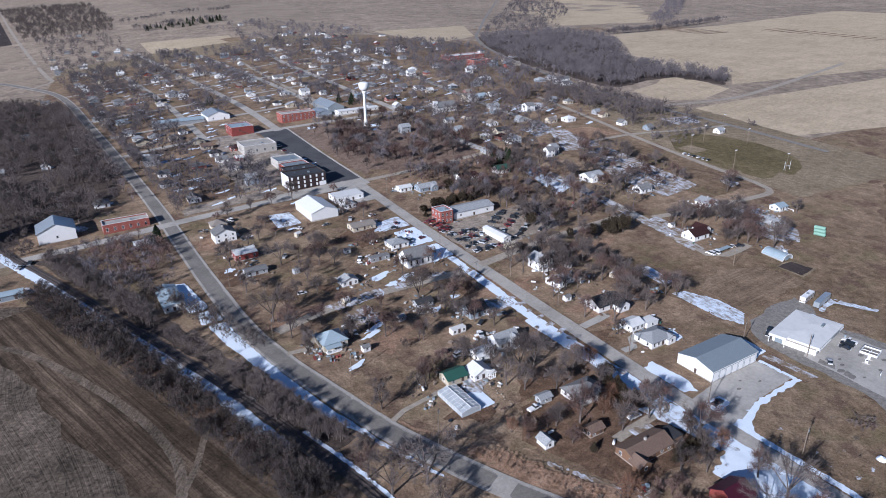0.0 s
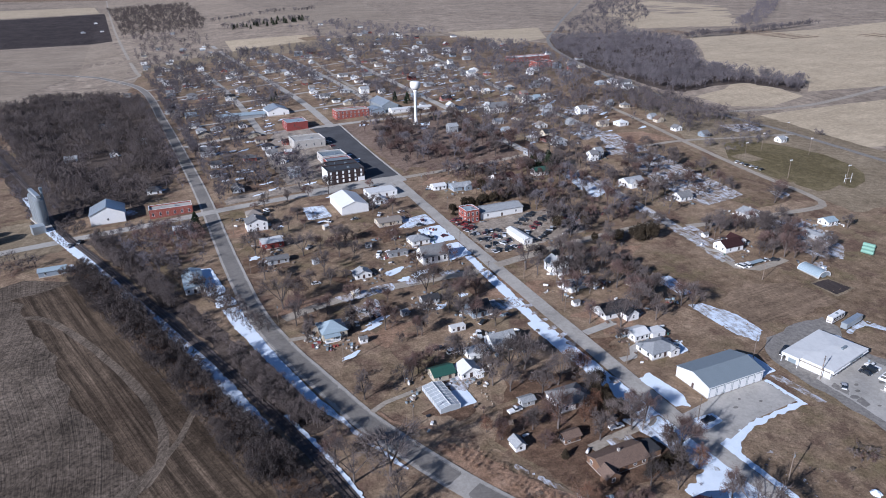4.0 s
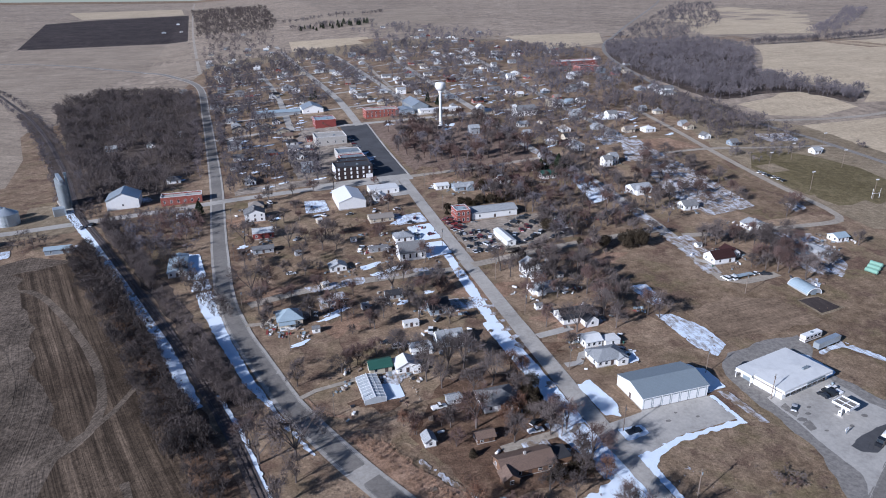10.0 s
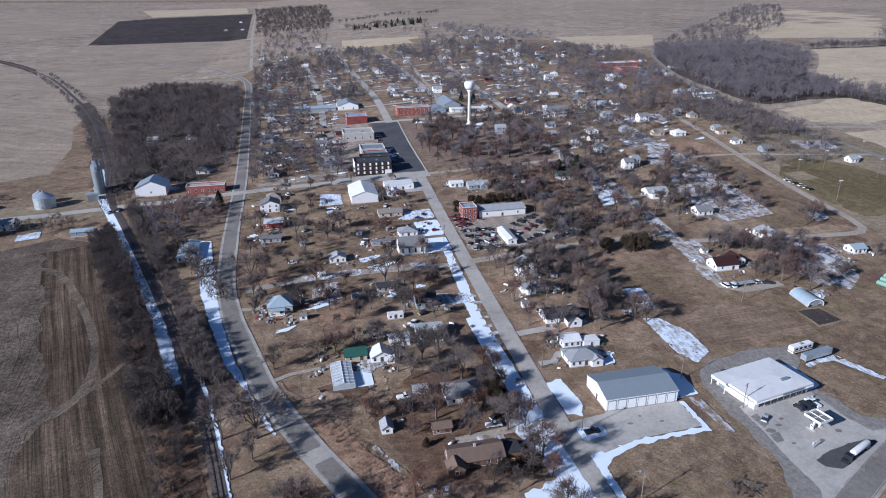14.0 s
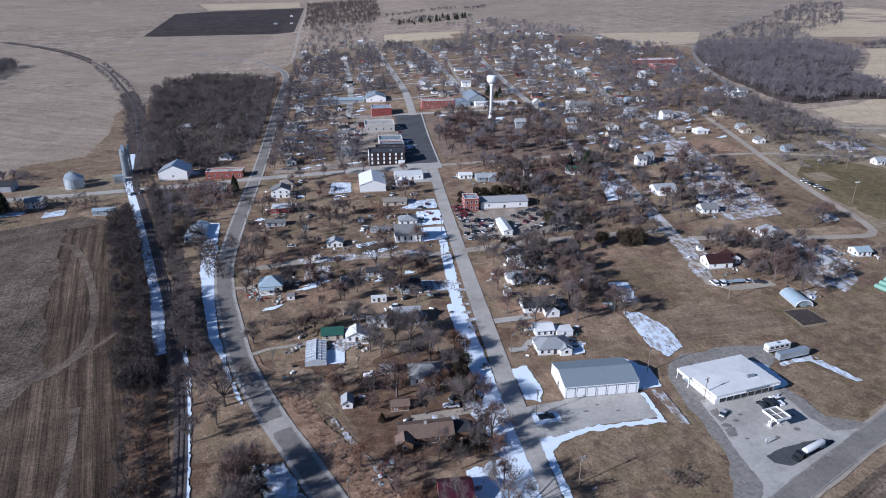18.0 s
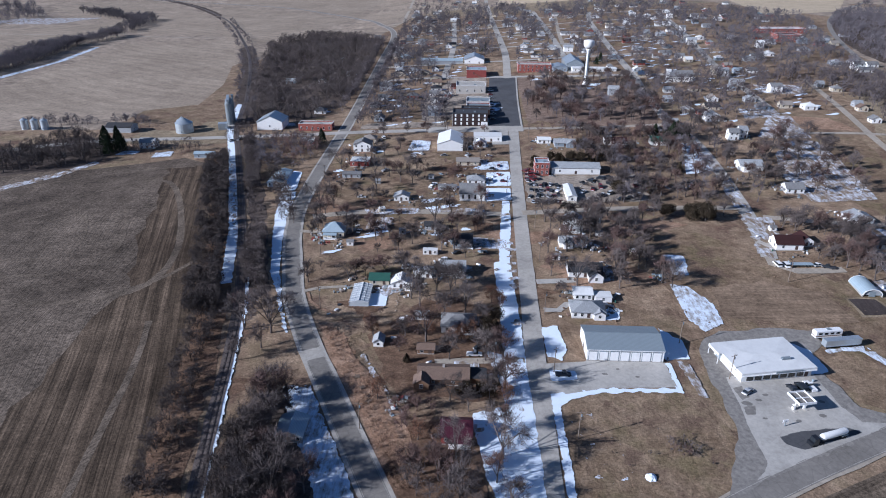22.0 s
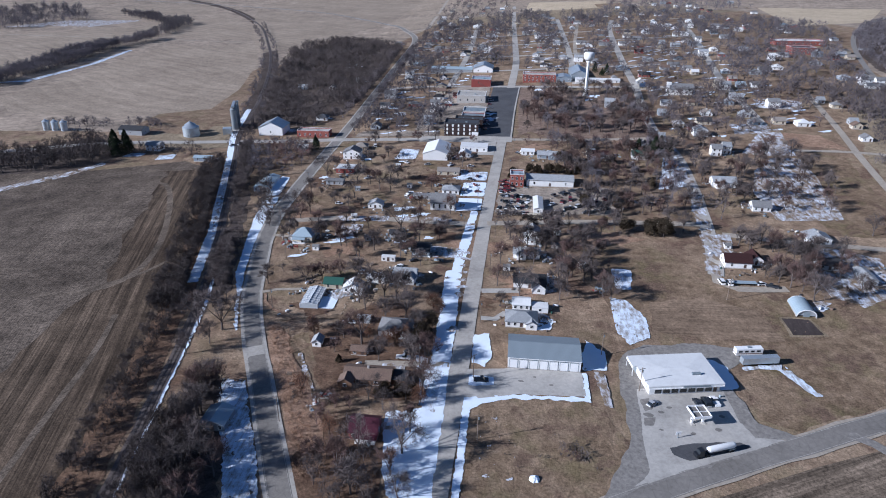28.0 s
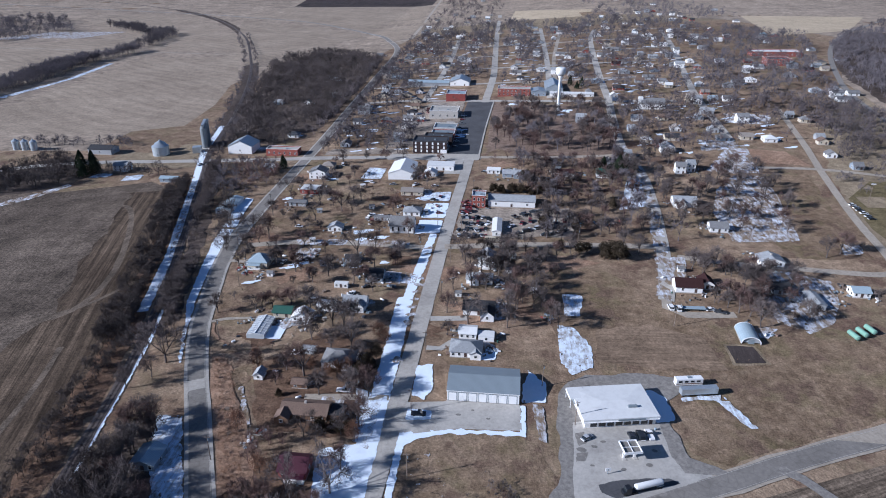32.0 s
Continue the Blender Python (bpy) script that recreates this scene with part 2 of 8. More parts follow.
M = {
    "turf": ground_mat("dry_turf", (0.145, 0.098, 0.064), (0.255, 0.181, 0.12), (0.35, 0.26, 0.175), dirt=(0.15, 0.098, 0.069), green=(0.195, 0.155, 0.088)),
    "lawn": ground_mat("winter_lawn", (0.125, 0.085, 0.054), (0.22, 0.156, 0.1), (0.305, 0.223, 0.15), 0.02, dirt=(0.145, 0.098, 0.068), green=(0.15, 0.124, 0.062)),
    "pale_turf": ground_mat("pale_turf", (0.19, 0.147, 0.096), (0.255, 0.2, 0.133), (0.32, 0.255, 0.172), 0.015),
    "leaf_litter": ground_mat("leaf_litter", (0.09, 0.055, 0.038), (0.145, 0.092, 0.06), (0.195, 0.13, 0.086), 0.03),
    "park_litter": ground_mat("park_leaf_litter", (0.14, 0.098, 0.074), (0.2, 0.144, 0.11), (0.265, 0.195, 0.15), 0.03),
    "floor": ground_mat("woodland_floor", (0.055, 0.042, 0.036), (0.09, 0.07, 0.058), (0.13, 0.103, 0.083), 0.03),
    "ballpark": ground_mat("ball_field_grass", (0.115, 0.092, 0.045), (0.155, 0.124, 0.065), (0.19, 0.152, 0.085), 0.02),
    "plough": field_mat("corn_stubble", (0.075, 0.058, 0.044), (0.17, 0.134, 0.102), 1.6, -6, 0.12, 60, 1.0, 0.0, 0.7),
    "headland": field_mat("field_headland", (0.058, 0.041, 0.028), (0.12, 0.088, 0.061), 1.8, -17, 0.55, 7, 0.8, 5.5),
    "track": field_mat("wheel_track", (0.098, 0.077, 0.058), (0.178, 0.14, 0.105), 1.5, 30, 0.3, 10, 0.9),
    "south_rows": field_mat("south_corn_stubble", (0.105, 0.08, 0.058), (0.2, 0.155, 0.112), 2.0, 64, 0.5, 12, 0.9, 6.0, 0.8),
    "garden_rows": field_mat("old_garden_rows", (0.17, 0.12, 0.08), (0.27, 0.195, 0.132), 2.4, 86, 0.3, 6, 0.6, 0.0, 0.6),
    "stubble": field_mat("pale_stubble", (0.265, 0.212, 0.158), (0.365, 0.296, 0.222), 5.0, -60, 0.1, 60, 0.4, 17.0, 0.4),
    "hay": field_mat("hay_field", (0.43, 0.345, 0.235), (0.52, 0.42, 0.29), 6.0, 70, 0.09, 40, 0.3, 0.0, 0.3),
    "darkfield": field_mat("dark_tilled_field", (0.045, 0.036, 0.034), (0.075, 0.06, 0.054), 5.0, 5, 0.3, 15),
    "farland": ground_mat("far_farmland", (0.23, 0.184, 0.14), (0.3, 0.241, 0.183), (0.365, 0.293, 0.221), 0.0025, 0.12),
    "bare": ground_mat("bare_earth", (0.2, 0.124, 0.08), (0.285, 0.186, 0.124), (0.355, 0.242, 0.165), 0.03),
    "asphalt": road_mat("old_asphalt", (0.215, 0.196, 0.172), 0.45, 0.25),
    "asphalt_dark": road_mat("dark_asphalt", (0.085, 0.084, 0.087), 0.3, 0.3),
    "chip": road_mat("chip_seal", (0.4, 0.37, 0.325), 0.4, 0.12),
    "gravel": road_mat("gravel", (0.36, 0.312, 0.25), 0.6, 0.0),
    "drive": road_mat("grey_drive_gravel", (0.24, 0.22, 0.195), 0.95, 0.0),
    "lot": ground_mat("worn_town_lot", (0.2, 0.165, 0.13), (0.3, 0.25, 0.2), (0.39, 0.335, 0.275), 0.02, 0.8),
    "stain": road_mat("stained_concrete", (0.20, 0.185, 0.165), 0.5, 0.1),
    "concrete": road_mat("concrete", (0.42, 0.393, 0.35), 0.35, 0.1),
    "ballast": road_mat("rail_ballast", (0.125, 0.101, 0.089), 0.7, 0.0),
    "steel": paint_mat("rail_steel", (0.16, 0.14, 0.13), 0.4, 0.5, metal=0.8),
    "tie": paint_mat("rail_tie", (0.115, 0.092, 0.08), 0.95, 0.4, spread=0.25),
    "white": paint_mat("white_siding", (0.83, 0.82, 0.79), 0.6, 0.16, board=0.18, spread=0.06),
    "whitemetal": paint_mat("white_sheet_metal", (0.80, 0.79, 0.76), 0.45, 0.14, ribs=0.3),
    "cream": paint_mat("cream_siding", (0.55, 0.48, 0.36), 0.7, 0.25, board=0.18, spread=0.1),
    "greysiding": paint_mat("grey_siding", (0.34, 0.35, 0.36), 0.7, 0.25, board=0.18, spread=0.12),
    "bluesiding": paint_mat("blue_siding", (0.25, 0.29, 0.33), 0.7, 0.25, board=0.18, spread=0.1),
    "brownsiding": paint_mat("brown_siding", (0.19, 0.11, 0.065), 0.8, 0.3, board=0.18),
    "redpaint": paint_mat("red_paint", (0.25, 0.058, 0.048), 0.65, 0.3, board=0.25),
    "trim": paint_mat("white_trim", (0.83, 0.82, 0.80), 0.5, 0.12),
    "greymetal": paint_mat("grey_metal_roof", (0.22, 0.255, 0.275), 0.5, 0.12, ribs=0.4),
    "silver": paint_mat("galvanised_steel", (0.50, 0.54, 0.56), 0.38, 0.25, metal=0.55, ribs=0.25),
    "oldsteel": paint_mat("dull_galvanised_steel", (0.25, 0.27, 0.28), 0.5, 0.4, metal=0.4, ribs=0.25),
    "bluemetal": paint_mat("blue_grey_metal", (0.33, 0.40, 0.44), 0.45, 0.2, ribs=0.4),
    "greenmetal": paint_mat("green_metal_roof", (0.035, 0.10, 0.075), 0.5, 0.15, ribs=0.4),
    "maroonmetal": paint_mat("maroon_metal_roof", (0.055, 0.009, 0.02), 0.5, 0.12, ribs=0.4),
    "tealpaint": paint_mat("teal_paint", (0.22, 0.38, 0.29), 0.5, 0.3),
    "poly": paint_mat("greenhouse_film", (0.46, 0.49, 0.51), 0.35, 0.4),
    "brick": brick_mat("red_brick", (0.34, 0.085, 0.06), (0.26, 0.062, 0.048), (0.3, 0.19, 0.16)),
    "darkbrick": brick_mat("dark_brick", (0.052, 0.03, 0.027), (0.036, 0.024, 0.023), (0.075, 0.062, 0.058)),
    "stone": brick_mat("pale_block", (0.52, 0.49, 0.44), (0.45, 0.42, 0.38)),
    "shingle_grey": roof_mat("grey_shingle", (0.26, 0.255, 0.25)),
    "shingle_pale": roof_mat("pale_shingle", (0.42, 0.43, 0.435)),
    "shingle_dark": roof_mat("dark_shingle", (0.065, 0.065, 0.07)),
    "shingle_brown": roof_mat("brown_shingle", (0.23, 0.16, 0.122)),
    "shingle_red": roof_mat("red_brown_shingle", (0.06, 0.026, 0.025)),
    "membrane": paint_mat("white_roof_membrane", (0.70, 0.695, 0.67), 0.7, 0.25),
    "tar": paint_mat("tar_roof", (0.055, 0.058, 0.065), 0.8, 0.4),
    "tan": paint_mat("tan_roof", (0.27, 0.235, 0.20), 0.8, 0.3),
    "door": paint_mat("dark_door", (0.09, 0.06, 0.05), 0.6, 0.2),
    "wood": paint_mat("weathered_wood", (0.20, 0.155, 0.12), 0.9, 0.4, spread=0.2),
    "rubber": paint_mat("tyre_rubber", (0.02, 0.02, 0.02), 0.9, 0.2),
    "carpaint": paint_mat("car_paint", (0.42, 0.43, 0.45), 0.3, 0.1, spread=0.6),
    "carred": paint_mat("red_car_paint", (0.15, 0.022, 0.024), 0.3, 0.15, spread=0.3),
    "cardark": paint_mat("dark_car_paint", (0.03, 0.033, 0.04), 0.3, 0.1, spread=0.5),
    "bark": bark_mat("grey_bark", (0.068, 0.057, 0.052), (0.155, 0.132, 0.12)),
    "twig": bark_mat("bare_twigs", (0.074, 0.061, 0.057), (0.165, 0.138, 0.129)),
    # twigs paler and bluer in two steps by distance: haze put into the colour
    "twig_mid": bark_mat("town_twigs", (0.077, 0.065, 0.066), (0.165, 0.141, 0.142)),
    "twig_hazed": bark_mat("haze_tinted_twigs", (0.088, 0.078, 0.084), (0.18, 0.161, 0.169)),
    "brush": bark_mat("dark_brush", (0.062, 0.052, 0.049), (0.138, 0.115, 0.106)),
    "twig_brown": bark_mat("brown_twigs", (0.085, 0.054, 0.048), (0.17, 0.117, 0.102)),
    "dead_leaf": bark_mat("dead_oak_leaves", (0.14, 0.075, 0.05), (0.20, 0.115, 0.075)),
    "needle": bark_mat("evergreen_needles", (0.016, 0.026, 0.016), (0.04, 0.05, 0.028)),
    "cedar": bark_mat("winter_cedar", (0.03, 0.026, 0.018), (0.07, 0.052, 0.034)),
    "straw": bark_mat("dry_weeds", (0.22, 0.14, 0.095), (0.34, 0.23, 0.155)),
}
g = Nodes("window_glass")
M["glass"] = g.done((0.02, 0.025, 0.03), 0.08, 0.0, 0.7)
# snow colours lean blue: the blue of shaded snow is put into them
sn = Nodes("old_snow")
sn.bump(sn.noise(1.2, 5, 0.6), 0.5, 0.15)
M["snow"] = sn.done(sn.mix(sn.noise(0.6, 5, 0.65), (0.83, 0.905, 0.98), (0.72, 0.79, 0.875)), 0.65, spec=0.3)

ts = Nodes("thin_snow")
ts.bump(ts.noise(1.2, 5, 0.6), 0.5, 0.12)
thaw = ts.mix(0.45, ts.noise(0.22, 9, 0.72), ts.noise(0.5, 8, 0.72, ts.scaled(1.6, 0.3, 1, 12)))
M["thin_snow"] = ts.done(ts.mix(ts.ramp(thaw, (0.46, (0, 0, 0)), (0.62, (1, 1, 1))), (0.72, 0.79, 0.88), (0.2, 0.152, 0.1)), 0.75, spec=0.2)

sc = Nodes("scant_snow")
sc.bump(sc.noise(1.2, 5, 0.6), 0.5, 0.12)
melt = sc.mix(0.5, sc.noise(0.16, 9, 0.74), sc.noise(0.4, 8, 0.74, sc.scaled(1.5, 0.35, 1, 12)))
M["scant_snow"] = sc.done(sc.mix(sc.ramp(melt, (0.4, (0, 0, 0)), (0.54, (1, 1, 1))), (0.72, 0.76, 0.83), (0.215, 0.158, 0.105)), 0.8, spec=0.2)


# ---- land ----
def H(x, y):
    """Height of the land: level in the south, a gentle rise to the north-east, low hills far off."""
    v = max(0.0, y)
    v = v if v < 430 else 430 + 220 * (1 - math.exp(-(v - 430) / 220))
    u = max(-260.0, min(260.0, x))
    return 0.0285 * v + 0.000115 * u * v + 0.02 * max(0.0, math.hypot(x, y) - 1300)


def mesh_ob(name, verts, faces, mat, parent=None, smooth=False):
    me = bpy.data.meshes.new(name)
    me.from_pydata(verts, [], faces)
    me.materials.append(mat)
    if smooth:
        me.shade_smooth()
    ob = new(name, me)
    ob.parent = parent
    return ob


def part(name, geo, mat, parent=None, label="", smooth=False):
    """ONE mesh object from (verts, faces) under a thing or a part."""
    ob = mesh_ob(name, geo[0], geo[1], mat, parent, smooth)
    return tagged(ob, label)


def join(*geos):
    verts, faces = [], []
    for v, f in geos:
        k = len(verts)
        verts += list(v)
        faces += [tuple(i + k for i in q) for q in f]
    return verts, faces


def moved(geo, dx=0, dy=0, dz=0, rz=0.0):
    c, s = math.cos(rz), math.sin(rz)
    return [(c * x - s * y + dx, s * x + c * y + dy, z + dz) for x, y, z in geo[0]], geo[1]


def box(x0, y0, z0, x1, y1, z1):
    v = [(x0, y0, z0), (x1, y0, z0), (x1, y1, z0), (x0, y1, z0), (x0, y0, z1), (x1, y0, z1), (x1, y1, z1), (x0, y1, z1)]
    return v, [(3, 2, 1, 0), (4, 5, 6, 7), (0, 1, 5, 4), (1, 2, 6, 5), (2, 3, 7, 6), (3, 0, 4, 7)]


def tube(r0, r1, z0, z1, n=10, cap=True, x=0.0, y=0.0):
    v = [(x + r * math.cos(k * math.tau / n), y + r * math.sin(k * math.tau / n), z) for r, z in ((r0, z0), (r1, z1)) for k in range(n)]
    f = [(k, (k + 1) % n, n + (k + 1) % n, n + k) for k in range(n)]
    if cap:
        f += [tuple(range(n - 1, -1, -1)), tuple(range(n, 2 * n))]
    return v, f


def rings(profile, n=16):
    """A turned body from (radius, height) pairs."""
    v = [(r * math.cos(k * math.tau / n), r * math.sin(k * math.tau / n), z) for r, z in profile for k in range(n)]
    f = [(a * n + k, a * n + (k + 1) % n, (a + 1) * n + (k + 1) % n, (a + 1) * n + k) for a in range(len(profile) - 1) for k in range(n)]
    return v, f + [tuple(range(n - 1, -1, -1)), tuple(range((len(profile) - 1) * n, len(profile) * n))]


def lines(lo, hi, core_lo, core_hi, step):
    out = list(np.arange(core_lo, core_hi + 1, step))
    d, a, b = step * 2, core_lo, core_hi
    while a > lo:
        a = max(lo, a - d)
        out.insert(0, a)
        d = min(150, d * 1.3)
    d = step * 2
    while b < hi:
        b = min(hi, b + d)
        out.append(b)
        d = min(150, d * 1.3)
    return [float(v) for v in out]


GX, GY = lines(-4400, 4400, -560, 560, 20), lines(-1500, 4900, -100, 1100, 20)
gv = [(x, y, H(x, y)) for y in GY for x in GX]
gw = len(GX)
gf = [(j * gw + i, j * gw + i + 1, (j + 1) * gw + i + 1, (j + 1) * gw + i) for j in range(len(GY) - 1) for i in range(gw - 1)]
tagged(mesh_ob("ground", gv, gf, M["turf"]), "dry brown winter turf under the whole town", "ground", kind="structure")

LAYER = [0.04]


def patch(name, pts, mat, label, category="field", ragged=0.0, lift=None):
    """A flat piece of land that drapes over the ground."""
    if ragged:
        out = []
        for (xa, ya), (xb, yb) in zip(pts, pts[1:] + pts[:1]):
            k = max(1, int(math.hypot(xb - xa, yb - ya) / (ragged * 2.5)))
            for i in range(k):
                x, y = xa + (xb - xa) * i / k, ya + (yb - ya) * i / k
                w = noise.noise_vector((x * 0.13, y * 0.13, 3.3)) + noise.noise_vector((x * 0.5, y * 0.5, 1.3)) * 0.5
                out.append((x + w.x * ragged * 1.6, y + w.y * ragged * 1.6))
        pts = out
    bm = bmesh.new()
    bm.faces.new([bm.verts.new((x, y, 0)) for x, y in pts])
    xs, ys = [p[0] for p in pts], [p[1] for p in pts]
    for values, lo, hi, no in ((GX, min(xs), max(xs), (1, 0, 0)), (GY, min(ys), max(ys), (0, 1, 0))):
        for v in values:
            if lo < v < hi:
                bmesh.ops.bisect_plane(bm, geom=bm.verts[:] + bm.edges[:] + bm.faces[:], plane_co=[q * v for q in no], plane_no=no)
    bmesh.ops.triangulate(bm, faces=bm.faces[:])
    LAYER[0] += 0.0015
    z = LAYER[0] if lift is None else lift
    for v in bm.verts:
        v.co.z = H(v.co.x, v.co.y) + z
    bmesh.ops.recalc_face_normals(bm, faces=bm.faces[:])
    if bm.faces and sum(f.normal.z for f in bm.faces) < 0:
        bmesh.ops.reverse_faces(bm, faces=bm.faces[:])
    me = bpy.data.meshes.new(name)
    bm.to_mesh(me)
    bm.free()
    me.materials.append(mat)
    return tagged(new(name, me), label, category, kind="structure")


def smooth_line(pts, step=6.0):
    """Points along a soft curve through the given ones."""
    out = []
    p = [Vector(q) for q in pts]
    p = [p[0] * 2 - p[1]] + p + [p[-1] * 2 - p[-2]]
    for a, b, c, d in zip(p, p[1:], p[2:], p[3:]):
        k = max(1, int((c - b).length / step))
        for i in range(k):
            t = i / k
            out.append(0.5 * (2 * b + (c - a) * t + (2 * a - 5 * b + 4 * c - d) * t * t + (3 * b - a - 3 * c + d) * t**3))
    return out + [p[-2]]


def ribbon_geo(pts, width, z, step=6.0, wobble=0.0, shift=0.0):
    line = smooth_line(pts, step)
    verts, faces = [], []
    for i, q in enumerate(line):
        way = (line[min(i + 1, len(line) - 1)] - line[max(i - 1, 0)]).normalized()
        side = Vector((way.y, -way.x))
        for s in (-1, 1):
            w = width / 2 + wobble * noise.noise((q.x * 0.12, q.y * 0.12, s * 7.1))
            e = q + side * (s * w + shift)
            verts.append((e.x, e.y, H(e.x, e.y) + z))
        if i:
            faces.append((2 * i - 2, 2 * i - 1, 2 * i + 1, 2 * i))
    return verts, faces


PAVED = set()  # cells of 2 m that a road covers


def road(name, pts, width, mat, label, category="road", wobble=0.25, step=8.0):
    LAYER[0] += 0.0015
    if category == "road" and width > 4:
        reach = int(width / 4 + 0.8)
        for q in smooth_line(pts, 2.0):
            i, j = int(q.x // 2), int(q.y // 2)
            PAVED.update((i + a, j + b) for a in range(-reach, reach + 1) for b in range(-reach, reach + 1))
    ob = mesh_ob(name, *ribbon_geo(pts, width, LAYER[0] + 0.02, step, wobble), mat)
    return tagged(ob, label, category, kind="structure")


def inside(x, y, pts):
    hit = False
    for (xa, ya), (xb, yb) in zip(pts, pts[1:] + pts[:1]):
        if (ya > y) != (yb > y) and x < (xb - xa) * (y - ya) / (yb - ya) + xa:
            hit = not hit
    return hit


def snow(pts, cell=0.8, cover=0.5, grain=0.3, z=0.24, thin=None):
    """Old snow lying in an uneven, broken sheet within an outline."""
    xs, ys = [p[0] for p in pts], [p[1] for p in pts]
    cell = cell * (0.6 if min(ys) < 60 else 0.85)
    scant = cover <= 0.5 and thin is None
    cover = cover if cover < 0.3 or cover > 0.75 else cover + 0.17
    verts, faces, index = [], [], {}

    def at(i, j):
        if (i, j) not in index:
            x, y = xs0 + i * cell, ys0 + j * cell
            w = noise.noise_vector((x * 0.9, y * 0.9, 5.0)) * cell * 0.45
            index[i, j] = len(verts)
            verts.append((x + w.x, y + w.y, H(x, y) + z + 0.05 * noise.noise((x * 0.3, y * 0.3, 0))))
        return index[i, j]

    xs0, ys0 = min(xs), min(ys)
    for i in range(int((max(xs) - xs0) / cell)):
        for j in range(int((max(ys) - ys0) / cell)):
            x, y = xs0 + (i + 0.5) * cell, ys0 + (j + 0.5) * cell
            if inside(x + 0.6 * noise.noise((x * 0.35, y * 0.35, 9)) + 0.5 * noise.noise((x * 1.1, y * 1.1, 4)), y + 1.2 * noise.noise((x * 0.3, y * 0.3, 2)), pts):
                d = noise.noise((x * grain * 0.5, y * grain * 0.5, 1.0)) + 0.7 * noise.noise((x * grain * 2.1, y * grain * 2.1, 4.0)) + 0.35 * noise.noise((x * grain * 5, y * grain * 5, 8.0))
                if d < (cover - 0.42) * 2.2:
                    faces.append((at(i, j), at(i + 1, j), at(i + 1, j + 1), at(i, j + 1)))
    for turn in range(3):
        rim = collections.Counter(tuple(sorted(e)) for q in faces for e in zip(q, q[1:] + q[:1]))
        near = collections.defaultdict(list)
        for (a, b), n in rim.items():
            if n == 1:
                near[a].append(b)
                near[b].append(a)
        old = list(verts)
        for a, ring in near.items():
            verts[a] = tuple(0.4 * old[a][d] + 0.6 * sum(old[b][d] for b in ring) / len(ring) for d in range(3))
    if faces:
        tagged(mesh_ob("snow_patch", verts, faces, M["scant_snow" if scant else "thin_snow" if (cover < 0.8 if thin is None else thin) else "snow"]), "patch of old white snow lying on the ground", "snow", kind="stuff")


def strip(line, left, right):
    """Outline of a strip beside a line, between two offsets to its right-hand side."""
    q = [Vector(p) for p in line]
    a, b = [], []
    for i, p in enumerate(q):
        way = (q[min(i + 1, len(q) - 1)] - q[max(i - 1, 0)]).normalized()
        side = Vector((way.y, -way.x))
        a.append(tuple(p + side * left))
        b.append(tuple(p + side * right))
    return a + b[::-1]

# ---- fields ----
patch("field", [(-330, 300), (-700, 260), (-1500, 500), (-3000, 2600), (-2600, 4500), (2600, 4500), (3800, 2000), (1500, 150), (345, 180), (345, 345), (370, 545), (515, 890), (420, 1150), (150, 1300), (-150, 1180), (-185, 860), (-330, 620)], M["farland"], "pale tan winter farmland beyond the town")
patch("field", [(-128, -75), (-146.5, 12), (-171, 105), (-213, 212), (-238, 228), (-292, 200), (-340, 195), (-700, 120), (-1500, 200), (-1500, -900), (-60, -900), (-95, -200)], M["plough"], "brown corn stubble field with curving tillage rows")
patch("field", [(-292, 392), (-302, 486), (-346, 660), (-415, 835), (-500, 800), (-545, 790), (-520, 470), (-530, 415), (-470, 350), (-360, 345)], M["stubble"], "pale tan stubble field by the railway")
patch("field", [(-420, 870), (-590, 890), (-950, 1250), (-870, 1520), (-690, 1350), (-530, 1110)], M["stubble"], "tan stubble field inside the railway bend")
patch("field", [(-610, 470), (-590, 780), (-640, 1060), (-930, 940), (-1200, 700), (-900, 400)], M["stubble"], "tan stubble field beyond the creek")
patch("field", [(-190, 1000), (-260, 1150), (-433, 1320), (-630, 1400), (-600, 1660), (-210, 1740), (-178, 1170)], M["stubble"], "tan pasture north of the highway bend")
patch("field", [(-587, 1671), (-720, 2628), (-604, 2814), (-249, 3063), (-210, 1760), (-289, 1739)], M["darkfield"], "dark freshly tilled field")
patch("field", [(24, 1460), (195, 1387), (147, 1090), (7, 1193)], M["hay"], "small golden hay field at the edge of town")
patch("field", [(515, 366), (572, 408), (548, 462), (543, 545), (655, 665), (740, 765), (800, 850), (1150, 850), (1700, 900), (1700, 600), (900, 330)], M["hay"], "wide golden hay field east of the creek")
patch("field", [(376, 394), (436, 411), (477, 437), (504, 422), (490, 351), (414, 328), (372, 345)], M["hay"], "golden hay field beside the creek woods")
patch("field", [(372, 305), (483, 307), (800, 300), (700, 120), (352, 195), (350, 262)], M["hay"], "golden hay field south of the country road")
patch("field", [(865, 1080), (1100, 1000), (1640, 1560), (1700, 2030), (1112, 1588)], M["hay"], "pale hay field far beyond the creek")
patch("field", [(24, -78), (44, -66), (62, -57), (95, -41), (160, -13), (330, 62), (400, 86), (900, -60), (900, -900), (-60, -900), (-40, -140)], M["south_rows"], "brown corn stubble field south of the highway")
patch("meadow", [(222, 100), (360, 90), (372, 300), (348, 345), (366, 540), (310, 430), (262, 320), (240, 250), (226, 160)], M["pale_turf"], "pale winter grass about the ball field", "meadow", 2.0)
